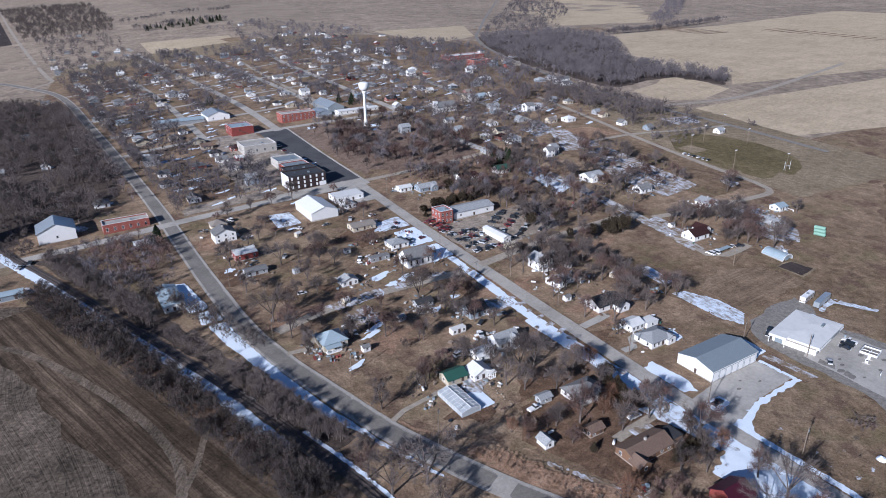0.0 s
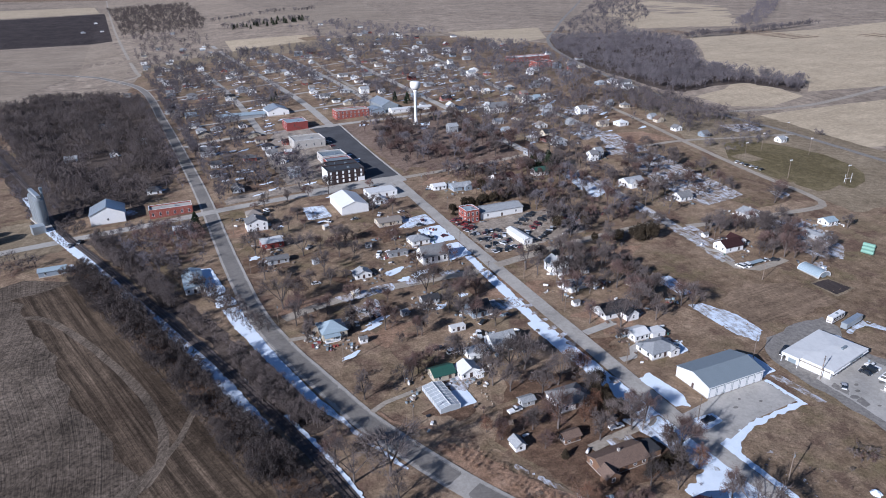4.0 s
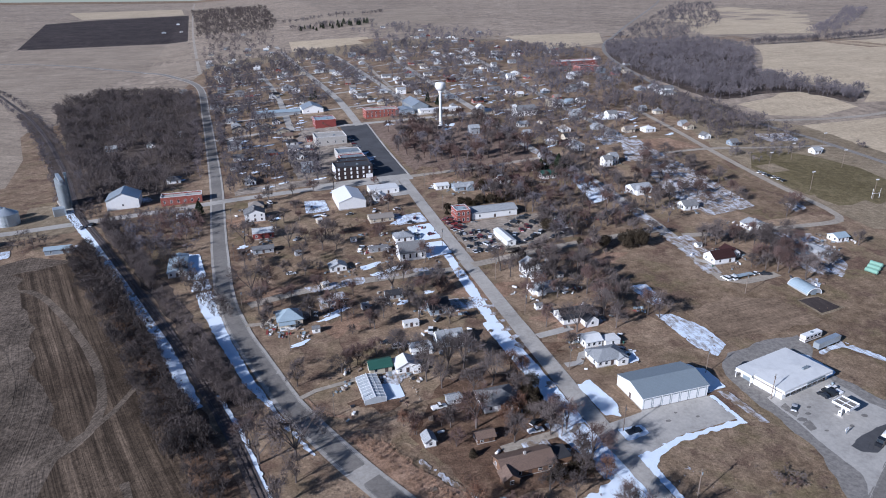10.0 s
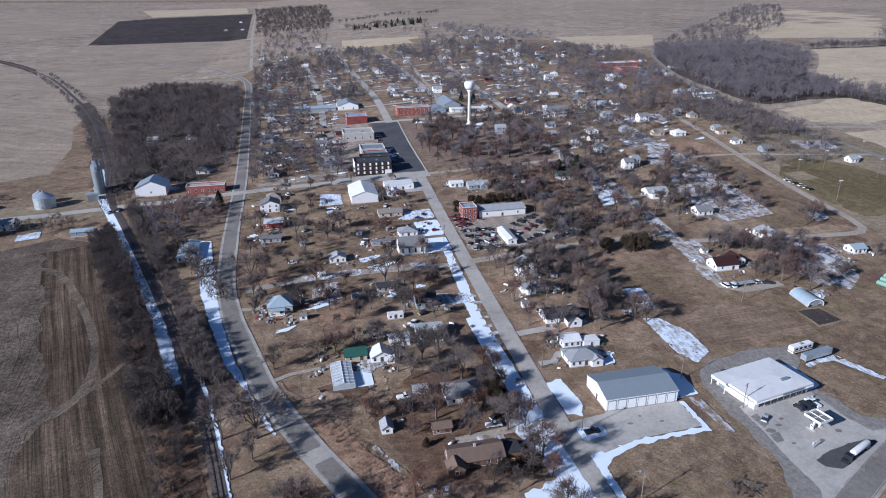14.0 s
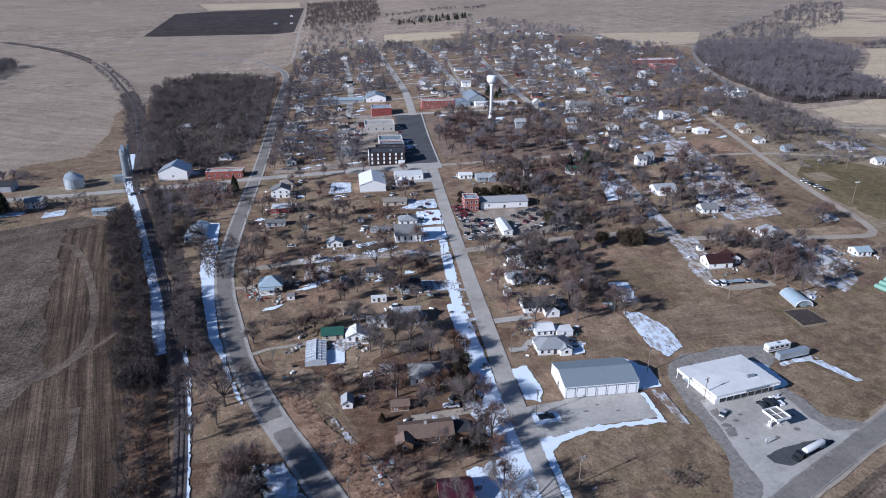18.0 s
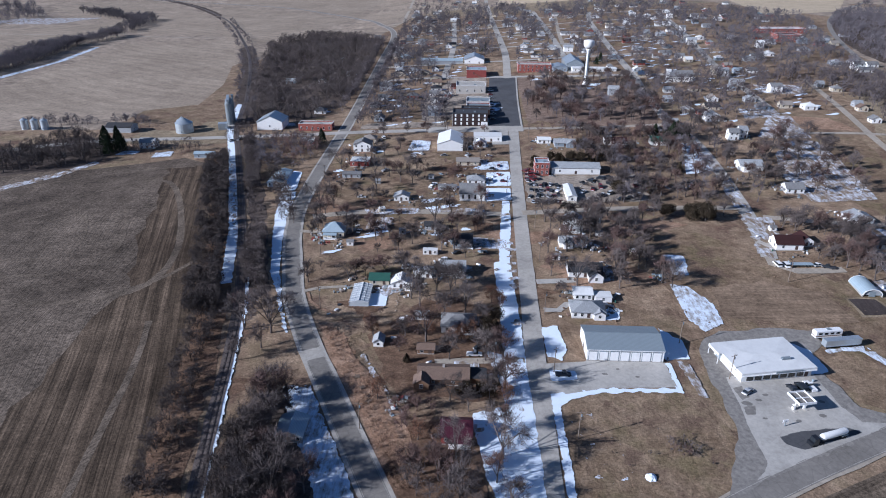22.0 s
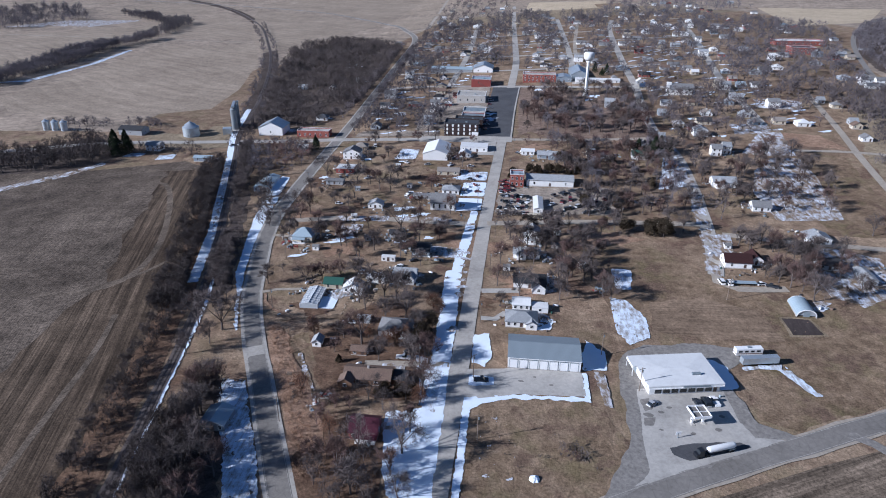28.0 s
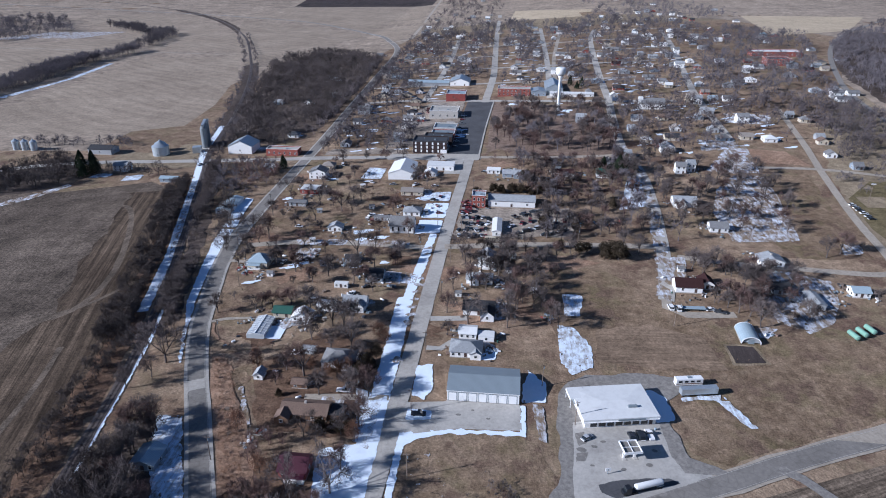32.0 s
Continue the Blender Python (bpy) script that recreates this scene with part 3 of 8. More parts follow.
patch("meadow", [(-160, 1085), (340, 1090), (420, 1150), (150, 1300), (-150, 1180)], M["pale_turf"], "pale winter grass north of the town", "meadow", 3.0)
patch("ball_field", [(236, 215), (262, 245), (287, 246), (305, 220), (313, 191), (308, 165), (298, 148), (282, 136), (262, 130), (234, 136), (230, 170)], M["ballpark"], "green-brown ball field grass", "ball field")
patch("meadow", [(190, 255), (228, 262), (218, 190), (214, 132), (168, 130), (172, 160), (180, 215)], M["lawn"], "mown brown meadow beside the dirt road", "meadow", 1.0)
patch("meadow", [(42, 108), (70, 112), (92, 84), (140, 70), (180, 60), (182, 20), (110, 20), (84, 22), (62, 22), (44, 44), (36, 80)], M["lawn"], "open brown winter lawn behind the shops", "meadow", 1.5)
patch("meadow", [(86, -20), (84, 8), (90, 24), (110, 28), (182, 20), (240, 60), (320, 95), (330, 84), (240, 42), (156, 3.5), (112, -16), (97, -24)], M["lawn"], "mottled brown grass beside the highway", "meadow", 1.5)
patch("meadow", [(-13, -22), (4, -17), (28, -17), (34, -22), (40, -40), (38, -58), (10, -72), (-12, -72)], M["lawn"], "brown grass lot south of the paved apron", "meadow", 0.8)
patch("meadow", [(-112, 44), (-90, 60), (-92, 80), (-108, 82), (-118, 70)], M["lawn"], "brown lawn beside the highway", "meadow", 1.5)
patch("meadow", [(-30, 138), (-110, 140), (-118, 160), (-116, 190), (-90, 196), (-50, 190), (-50, 160)], M["lawn"], "brown lawn around the white chapel", "meadow", 1.5)
patch("bare_ground", [(195, 312), (228, 306), (236, 274), (181, 283)], M["bare"], "bare red-brown earth at a yard", "ground", 1.0)
# ranch yard: dark litter colour also carries the shade under the crowns
patch("bare_ground", [(-66, -24), (-80, 12), (-60, 40), (-30, 34), (-30, 2), (-32, -24)], M["leaf_litter"], "leaf litter under yard trees, tree shade in its dark colour", "ground", 1.5)
patch("bare_ground", [(2, 296), (100, 298), (106, 330), (108, 438), (2, 470)], M["park_litter"], "worn leaf-strewn grass under the park trees", "ground", 1.0)
patch("bank", [(-64, -62), (-77, -32), (-94, 2), (-100, 18), (-95, 20), (-86, 2), (-68, -30), (-56, -62)], M["bare"], "red-brown weedy road bank", "bank", 0.6)
patch("garden_plot", [(-95, 105), (-85, 106), (-84, 121), (-94, 122)], M["darkfield"], "dark garden rows beside a yard", "garden", 0.4)
patch("garden_plot", [(-30, 106), (-40, 106), (-40, 118), (-30, 118)], M["leaf_litter"], "leaf-covered garden plot", "garden", 0.6)
patch("garden_border", [(114, 48), (127, 48), (129.5, 35), (114, 33)], M["pale_turf"], "pale mown border of the garden plot", "garden", 0.3)
patch("garden_plot", [(115, 47), (126, 47), (128, 36), (115.5, 34.5)], M["darkfield"], "dark tilled garden plot", "garden", 0.2)
patch("farmyard", [(-225, 262), (-300, 262), (-300, 300), (-260, 300), (-262, 330), (-236, 330), (-228, 300), (-215, 282)], M["pale_turf"], "worn yard around the grain elevator", "yard", 1.0)

patch("field", [(-128, -75), (-146.5, 12), (-171, 105), (-213, 212), (-240, 204), (-205, 92), (-188, 42), (-190, 20), (-182, -60), (-165, -200), (-96, -200)], M["headland"], "dark brown headland of the stubble field", "field", 3.5)
# wheel tracks and headland turns wind round the field in uneven loops
for wide, f in ((3.4, 1.0), (2.2, 0.62), (1.6, 0.36)):
    loop = [(-330, 22), (-285, 20), (-240, 27), (-201, 32), (-181, 47), (-183, 84), (-205, 140), (-228, 178), (-250, 176), (-278, 140), (-310, 110), (-360, 90)]
    line = [(-262 + (x + 262) * f, 92 + (y - 92) * f) for x, y in loop]
    road("field_track", line, wide, M["track"], "curving wheel tracks in the stubble field", "field", 0.5)
for line in ([(-330, 150), (-300, 172), (-262, 198), (-232, 208)], [(-201, 32), (-180, 49), (-171, 66), (-165, 80)], [(-146, -90), (-153, -45), (-160, -6), (-167, 18)]):
    road("field_track", line, 2.4, M["track"], "pale wheel track across the stubble field", "field", 0.7)

patch("garden_rows", [(58, 30), (62, 54), (84, 60), (108, 52), (110, 30), (84, 27)], M["garden_rows"], "worked ground with old plant rows behind the station", "garden", 1.5)
patch("woodland_floor", strip(smooth_line([(-100, -150), (-115, -70), (-121, -40), (-135, 27), (-159, 107), (-202, 232)], 30), -16, -4), M["leaf_litter"], "leaf-strewn ground under the field-edge brush", "ground", 1.2)
patch("woodland_floor", strip(smooth_line([(-139, 40), (-146, 62), (-159, 107), (-202, 232), (-216, 270)], 30), 4, 13), M["floor"], "dark leaf litter along the railway", "ground", 1.5)
patch("woodland_floor", [(-228, 330), (-258, 451), (-296, 620), (-330, 760), (-297, 897), (-230, 846), (-172, 779), (-158, 605), (-154, 381), (-178, 326)], M["floor"], "leaf litter under the dense woodland", "ground", 2.0)
patch("woodland_floor", [(-112, -36), (-106, -18), (-98, -30), (-86, -60), (-80, -84), (-56, -114), (-100, -135)], M["floor"], "dark leaf litter under the thicket", "ground", 1.5)
patch("woodland_floor", [(-130, 44), (-138, 70), (-146, 98), (-150, 116), (-156, 120), (-156, 104), (-146, 62), (-136, 40)], M["floor"], "dark leaf litter between railway and highway", "ground", 1.2)
CREEK = [(459, 787), (401, 641), (378, 549), (372, 486), (366, 432), (380, 415), (440, 430), (490, 428), (503, 366), (555, 400), (535, 460), (530, 540), (640, 670), (725, 770), (780, 960), (921, 1147), (1132, 1336), (1773, 2166), (1640, 2230), (1190, 1690), (827, 1269)]
patch("woodland_floor", CREEK[:15] + [(560, 960)], M["floor"], "dark floor of the creek woodland", "ground", 3.0)
patch("woodland_floor", [(-376, 232), (-340, 285), (-290, 240), (-295, 205), (-420, 150), (-520, 160), (-460, 210)], M["floor"], "dark floor of the farm thicket", "ground", 2.0)

for k in range(46):
    x, y, r = -125 + (k * 67.3) % 235, -20 + (k * 41.7) % 320, 6 + (k * 3.7) % 9
    if -34 < x < 40 and y < 30 or x > 60 and y < 130:
        continue
    ring = [(x + r * 1.4 * math.cos(t * 0.45) * (0.85 + 0.5 * math.sin(t * 2.1 + k)), y + r * math.sin(t * 0.45) * (0.85 + 0.5 * math.sin(t * 1.7 + 2 * k))) for t in range(14)]
    patch("bare_ground", ring, M[("leaf_litter", "lawn", "bare", "lawn")[k % 4]], "uneven patch of leaf litter and worn grass", "ground", 1.2, 0.06 + 0.001 * k)

patch("woodland_floor", strip(smooth_line([(-228, 307), (-259, 430), (-318, 627), (-390, 822), (-515, 1110), (-671, 1352), (-856, 1534)], 30), -10, 10), M["floor"], "dark brushy banks of the railway bend", "ground", 2.0)
patch("bare_ground", [(-60, -84), (-36, -84), (-37, -46), (-50, -34), (-62, -40), (-66, -56)], M["leaf_litter"], "leaf litter and brush about the red house", "ground", 1.5)
# ---- roads ----
MAIN = [(-20, -95), (-19.4, -60), (-18, 4), (-15, 142), (-10, 290)]
road("road_main", MAIN, 7.3, M["chip"], "worn grey chip-seal main street")
road("road_main_north", [(-6, 470), (-2, 600), (-3, 706), (-8, 1000), (-11, 1389)], 8, M["chip"], "worn grey street north of the square")
# dark asphalt, darkened further in colour for the shadow of the shops
patch("road_square", [(-28.5, 297), (-3, 295), (-1, 380), (3, 476), (-24, 478), (-26.5, 380)], M["asphalt_dark"], "dark asphalt of the wide business street, building shadow in its colour", "road")
HIGHWAY = [(-44, -112), (-69, -61), (-82, -34), (-92, -13), (-100, 3), (-110, 26), (-116, 42), (-122, 65), (-130, 96), (-136, 132), (-138, 178), (-139, 230), (-140, 325), (-144, 447), (-150, 602), (-163, 861), (-200, 1010), (-261, 1150), (-433, 1333), (-630, 1415), (-820, 1465), (-1600, 1600)]
road("road_shoulder", HIGHWAY, 9.4, M["chip"], "pale shoulders of the old highway")
road("road_highway", HIGHWAY, 6.9, M["asphalt"], "old grey asphalt highway along the town edge")
for off in (-3.2, 3.2):
    tagged(mesh_ob("edge_line", *ribbon_geo(HIGHWAY[:11], 0.13, LAYER[0] + 0.07, 8, 0.0, off), M["concrete"]), "worn white edge line of the highway", "road marking", kind="structure")
road("road_chapel_west", [(-22, 129), (-70, 132), (-104, 130), (-126, 124)], 6.0, M["gravel"], "snowy gravel lane west of main street")
road("road_chapel_east", [(-14, 131), (15, 135), (45, 138), (105, 140)], 6.0, M["gravel"], "gravel lane east of main street")
road("road_cross_west", [(-10, 290), (-63, 290), (-108, 289), (-140, 287), (-171, 283), (-219, 280), (-283, 274), (-335, 260), (-390, 232), (-520, 190), (-900, 120)], 8.5, M["chip"], "pale cross street past the grain elevator")
road("road_cross_east", [(-12, 291), (33, 291), (66, 292), (108, 296)], 5.5, M["gravel"], "narrow lane on the park's south edge")
road("road_third", [(-140, 478), (-102, 486), (-51, 482), (-4, 476), (60, 468), (118, 462), (180, 455)], 8.0, M["chip"], "pale cross street north of the square")
EAST = [(160, 1010), (139, 860), (122, 600), (117, 470), (113, 410), (109, 320), (114, 257), (112, 200), (106, 137), (99, 90), (97, 82)]
road("road_east", EAST, 7.5, M["chip"], "grey back street with snow on its verge")
road("road_dirt", [(262, 420), (249, 326), (236, 250), (226, 179), (222, 133), (214, 117), (190, 117), (164, 120), (142, 122), (112, 128)], 5.0, M["gravel"], "pale dirt road round the meadow")
road("road_ball", [(181, 282), (193, 271), (237, 267), (281, 255), (345, 243)], 4.5, M["gravel"], "pale dirt lane to the ball field")
SOUTH = [(-60, -112), (0, -82), (20, -71), (41.5, -58.5), (67, -45), (95, -31.5), (112, -23), (133.5, -13), (155, -3.5), (330, 75), (800, 240)]
road("road_south_shoulder", SOUTH, 9.8, M["gravel"], "gravel shoulders of the south highway", "road", 0.8)
road("road_south", SOUTH, 7.8, M["asphalt"], "grey two-lane highway past the filling station")
for off in (-3.5, 3.5):
    tagged(mesh_ob("edge_line", *ribbon_geo(SOUTH[1:9], 0.14, LAYER[0] + 0.07, 8, 0.0, off), M["concrete"]), "worn white edge line of the highway", "road marking", kind="structure")
road("road_spur", [(112, -24), (118, -28), (124, -36), (122, -60)], 4.0, M["drive"], "gravel field entrance south of the highway")
road("road_country", [(800, 390), (513, 326), (420, 318), (345, 330)], 6.5, M["gravel"], "pale country road to the east")
road("road_grade", [(341, 150), (344, 256), (340, 345), (367, 542), (510, 883), (801, 1284), (1819, 2594), (2400, 3500)], 6.0, M["drive"], "old railway grade along the east edge of town")
road("road_north", [(-196, 990), (-168, 1030), (-165, 1065), (-171, 1160), (-204, 2016), (-235, 3176), (-260, 4400)], 6.0, M["gravel"], "straight pale country road north")
road("road_lane", [(-373, 879), (-456, 850), (-600, 860), (-1400, 900)], 4.0, M["gravel"], "field lane across the railway")
road("road_drive", [(-112, 44), (-106, 47), (-100, 48), (-93, 49), (-89, 50)], 2.2, M["gravel"], "curved gravel drive")
road("road_drive_8", [(-110, 43), (-107.5, 36), (-102, 30), (-96, 27)], 1.2, M["bare"], "worn track beside the highway")
road("road_drive_2", [(98, 86), (96, 76), (104, 70), (126, 72)], 5.0, M["gravel"], "gravel drive to the white house")
road("road_drive_3", [(-22, -1), (-34, -2), (-46, -3), (-54, -4)], 3.6, M["gravel"], "snowy gravel drive to the brown house")
road("road_drive_4", [(-98, 22), (-88, 25), (-74, 27), (-62, 28)], 2.4, M["lawn"], "faint dirt lane to the grey shed", "road", 0.6)
road("road_drive_5", [(-13, 56), (-4, 57), (4, 58)], 4.0, M["concrete"], "concrete drive to the white house")
road("road_drive_6", [(-12, 33), (-6, 33), (-2, 38), (2, 39)], 3.2, M["concrete"], "concrete drive beside the bungalow")
road("road_drive_7", [(-128, 105), (-120, 104), (-114, 110), (-100, 108)], 3.0, M["gravel"], "gravel drive of the square house")
road("road_alley", [(100, 990), (75, 700), (68, 480)], 5.0, M["gravel"], "gravel alley")
for k, (x0, y0, x1, y1) in enumerate([(-140, 560, 160, 570), (-150, 660, 200, 668), (-155, 760, 240, 770), (-160, 860, 300, 880), (-120, 960, 330, 985), (-80, 395, -28, 395)]):
    road("road_back_%d" % (k + 1), [(x0, y0), ((x0 + x1) / 2, (y0 + y1) / 2), (x1, y1)], 7.0, M["chip"], "pale back street among trees")
road("road_side_1", [(-70, 480), (-66, 700), (-72, 980)], 7.0, M["chip"], "pale back street among trees")
road("road_side_2", [(60, 480), (66, 700), (70, 1080)], 7.0, M["chip"], "pale back street among trees")
road("road_side_3", [(196, 330), (205, 500), (240, 760), (262, 960)], 7.0, M["chip"], "pale back street among trees")

patch("field", [(470, 1230), (700, 1220), (570, 985), (420, 900)], M["hay"], "golden field beyond the school")
patch("field", [(60, 2066), (244, 2262), (743, 2674), (526, 1702), (274, 1625)], M["stubble"], "pale stubble field north of town")
patch("field", [(-1199, 3228), (-847, 2783), (-640, 2071), (-800, 1906), (-1600, 2300)], M["stubble"], "pale stubble field far to the north-west")
patch("field", [(-784, 3431), (-304, 3648), (-268, 3100), (-639, 2864)], M["hay"], "pale field beyond the dark tilled one")
patch("field", [(-610, 1360), (-400, 1260), (-270, 1140), (-370, 740), (-430, 860), (-530, 1120)], M["stubble"], "tan pasture between highway and railway")
# paved and gravel lots
patch("apron", [(-15, -3), (-1, -1), (0, -0.3), (27.5, -0.3), (28, -14.5), (4, -16), (-10, -20), (-15, -20)], M["concrete"], "pale concrete apron before the storage building", "apron")
patch("gravel_lot", [(28, -61), (34, -50), (40, -35), (41, -15), (40.5, -4), (41.5, 6), (45, 14), (53, 20.5), (74, 23.5), (90, 22.5), (89, 13), (83, 8), (81.5, -8), (84.5, -22), (95, -27), (72, -39), (45, -53), (34, -60)], M["drive"], "grey gravel drive round the filling station", "gravel lot", 0.9)
patch("forecourt", [(46.5, -8), (45.5, -23), (44.3, -34), (44, -48), (41.5, -52.5), (38, -56), (45, -52.4), (70, -39.4), (90, -29.8), (80.5, -29.5), (78, -22), (77, -4), (70, -3)], M["concrete"], "stained concrete forecourt of the filling station", "forecourt", 0.25)
for ring in ([(47, -14), (50, -13), (49.5, -19), (47.5, -20)], [(46, -24), (50, -23), (49, -27), (46, -28)]):
    patch("gravel_lot", ring, M["drive"], "broken gravelly edge of the forecourt", "gravel lot", 0.6)
patch("town_lot", [(-82, 318), (-30, 318), (-27, 400), (-27, 478), (-60, 480), (-72, 440), (-84, 380)], M["lot"], "worn pale lot behind the shops", "lot", 2.0)
patch("town_lot", [(-128, 296), (-60, 300), (-62, 316), (-126, 312)], M["lot"], "worn pale lot beside the cross street", "lot", 1.5)
patch("town_lot", [(-10, 146), (20, 144), (58, 150), (60, 190), (-8, 188)], M["lot"], "bare ground of the vehicle yard", "lot", 1.5)
patch("road_crossing", [(-74, 283.5), (-12, 283.5), (-3, 284), (-2, 298), (-28, 299.5), (-74, 299)], M["chip"], "broad pale paving of the main crossing", "road", 0.4)
patch("parking", [(-27, 252), (-15, 252), (-14, 292), (-27, 292)], M["concrete"], "concrete corner lot by the main crossing", "parking lot")

patch("parking_strip", [(52, -38), (60, -34.5), (75, -32), (78, -34), (68, -38), (57, -43), (53, -41)], M["asphalt_dark"], "dark asphalt strip where the tanker stands", "parking lot", 0.5)

for x, y, r in ((49, -18, 1.6), (48, -22, 1.9), (47.5, -26.5, 1.8), (53, -20, 1.2), (56, -17, 1.0), (61, -30, 1.0), (70, -27, 1.2), (51, -29, 0.8), (66, -20, 1.3), (73, -20, 1.1), (5, -8, 1.0), (16, -9, 0.8), (10, -5, 0.7)):
    patch("stain", [(x + r * math.cos(k * 0.9), y + r * 0.7 * math.sin(k * 0.9)) for k in range(7)], M["stain"], "dark oil stain or patch on the concrete", "stain", 0.35)
patch("bank", [(-66, -50), (-77, -28), (-93, 4), (-98, 16), (-92, 17), (-84, 0), (-64, -32), (-54, -56), (-58, -62)], M["bare"], "red-brown weedy bank above the highway", "bank", 1.0)

# railway
RAIL = [(-100, -150), (-115, -70), (-121, -40), (-135, 27), (-159, 107), (-202, 232), (-228, 307), (-259, 430), (-318, 627), (-390, 822), (-515, 1110), (-671, 1352), (-856, 1534), (-1400, 1850)]
LAYER[0] += 0.004
bed = tagged(mesh_ob("railway_bed", *ribbon_geo([(-52, -406)] + RAIL, 4.2, LAYER[0] + 0.06, 6, 0.4), M["ballast"]), "dark ballast bed of the railway", "railway", kind="structure")
track = tagged(new("railway_track"), "single railway track on wooden ties", "railway track", kind="structure")
for side in (-0.75, 0.75):
    v, f = ribbon_geo([(-52, -406)] + RAIL, 0.09, LAYER[0] + 0.34, 6, 0.0, side)
    low = [(x, y, z - 0.16) for x, y, z in v]
    k = len(v)
    sides = [q for i in range(0, k - 2, 2) for q in ((i, i + 2, k + i + 2, k + i), (i + 3, i + 1, k + i + 1, k + i + 3))]
    part("rail", (v + low, list(f) + sides), M["steel"], track)
ties, tie_mesh = smooth_line(RAIL[:6], 1.35), None
for k in range(0, min(len(ties) - 1, 560), 2):
    p, way = ties[k], ties[k + 1] - ties[k]
    if tie_mesh is None:
        tie_mesh = bpy.data.meshes.new("tie")
        tie_mesh.from_pydata(*[box(-1.25, -0.12, 0, 1.25, 0.12, 0.18)[0], [], box(0, 0, 0, 1, 1, 1)[1]])
        tie_mesh.materials.append(M["tie"])
    ob = new("tie", tie_mesh)
    ob.parent = track
    ob.location = (p.x, p.y, H(p.x, p.y) + LAYER[0] + 0.03)
    ob.rotation_euler = (0, 0, math.atan2(way.y, way.x) - math.pi / 2)

# kerbs of the wide street
for line, nm in (([(-3.2, 297), (-1.2, 380), (2.8, 474)], "kerb"), ([(117.5, 470), (113.8, 410), (108, 300)], "kerb")):
    v, f = ribbon_geo(line, 1.3, 0.42, 5)
    k = len(v)
    low = [(x, y, z - 0.4) for x, y, z in v]
    sides = [q for i in range(0, k - 2, 2) for q in ((i, i + 2, k + i + 2, k + i), (i + 3, i + 1, k + i + 1, k + i + 3))]
    tagged(mesh_ob(nm, v + low, list(f) + sides, M["concrete"]), "pale concrete kerb and walk by the park", "kerb", kind="structure")

# ---- snow ----
snow(strip([(-24, 74), (-22.9, 35), (-22.3, 2), (-21.4, -60), (-20.6, -90)], -0.6, 7), 0.6, 0.97)
snow([(-41, -31), (-26, -27), (-23, -27), (-22, -75), (-30, -78), (-37, -58)], 0.6, 0.8)
snow([(-36, 4), (-28, 1), (-24, -1), (-24, -30), (-30, -26), (-32, -12)], 0.7, 0.62)
snow(strip([(-19.6, 148), (-22, 110), (-24, 72)], 0.2, 4.6), 0.6, 0.97)
snow([(-24, 70), (-20, 128), (-21.5, 128), (-26, 100), (-28, 70)], 0.8, 0.85)
snow([(-48, 86), (-24, 88), (-24, 98), (-44, 100)], 0.9, 0.45)
snow([(-33.5, 147), (-19, 149), (-18, 168), (-33, 168)], 0.8, 0.86)
snow([(-36, 199), (-18, 199), (-17, 216), (-35, 214)], 0.9, 0.6)
snow([(-33, 171), (-18, 171), (-17, 196), (-32, 194)], 0.8, 0.8)
snow([(48, 64), (55, 64), (58, 83), (48, 84)], 0.8, 0.56, 0.5)
snow([(44, 56), (51, 55), (58, 40), (57, 26), (48, 20), (44, 30)], 0.6, 0.54, 0.6)
snow([(30, 22), (38, 13), (37, 2), (28, 1), (28.5, 12), (31, 20)], 0.8, 0.95, z=0.3)
snow([(32, 1), (36, 0), (37, -20), (34, -18)], 0.7, 0.48, 0.3, z=0.3)
snow([(27.6, 0), (29.6, 0), (29.5, -17.5), (4, -18.3), (-7, -22), (-12.6, -27), (-12.5, -70), (-15.2, -70), (-15, -20), (-9, -18.6), (4, -16.2), (27.6, -15)], 0.5, 0.85)
snow([(-14.3, 20), (-8, 22), (-6, 6), (-9, -1), (-13.6, 2)], 0.7, 0.68)
snow([(-14, -6.5), (-5, -7), (-4.5, -12), (-14, -13)], 0.5, 0.95, z=0.32)
snow([(76, -6), (84, -2), (82, 10), (78, 14), (73, 12)], 0.8, 0.95, z=0.32)
snow([(88, 10.5), (104, 13.5), (112, -4), (109, -5), (101, 10), (88, 8.5)], 0.7, 0.6, z=0.3)
snow([(-150, 146), (-142, 146), (-141, 132), (-135, 96), (-127, 60), (-121, 42), (-123, 42), (-131, 60), (-141, 100), (-147, 125)], 0.7, 0.84)
snow(strip([(-106, 14), (-114, 34), (-121, 58)], -6.2, -4.9), 0.6, 0.6)
snow([(-154, 162), (-145, 163), (-147, 182), (-149, 196), (-155, 199)], 0.8, 0.95)
snow([(-142, 148), (-152, 148), (-151, 160), (-144, 161)], 0.8, 0.7)
snow([(-104, -20), (-95, -19), (-86, -38), (-76, -58), (-68, -78), (-78, -80), (-88, -55), (-97, -40)], 0.5, 0.52, 0.55, thin=True)
snow(strip([(-142.5, 50), (-158, 107), (-201, 232), (-226, 300), (-250, 395)], -7.5, -2.4), 0.8, 0.85)
snow(strip([(-100, -150), (-115, -70), (-121, -40), (-134, 27), (-142, 55)], 1.5, 3.0), 0.5, 0.86)
snow(strip([(-150, 80), (-170, 130), (-201, 220)], -2.5, 2.5), 0.8, 0.42)
snow([(-228, 300), (-233, 300), (-244, 335), (-238, 336)], 1.0, 0.5)
snow([(-96, 127), (-70, 129), (-70, 137), (-100, 134)], 0.8, 0.5)
snow([(-95, 108), (-84, 108), (-82, 124), (-96, 124)], 0.8, 0.5)
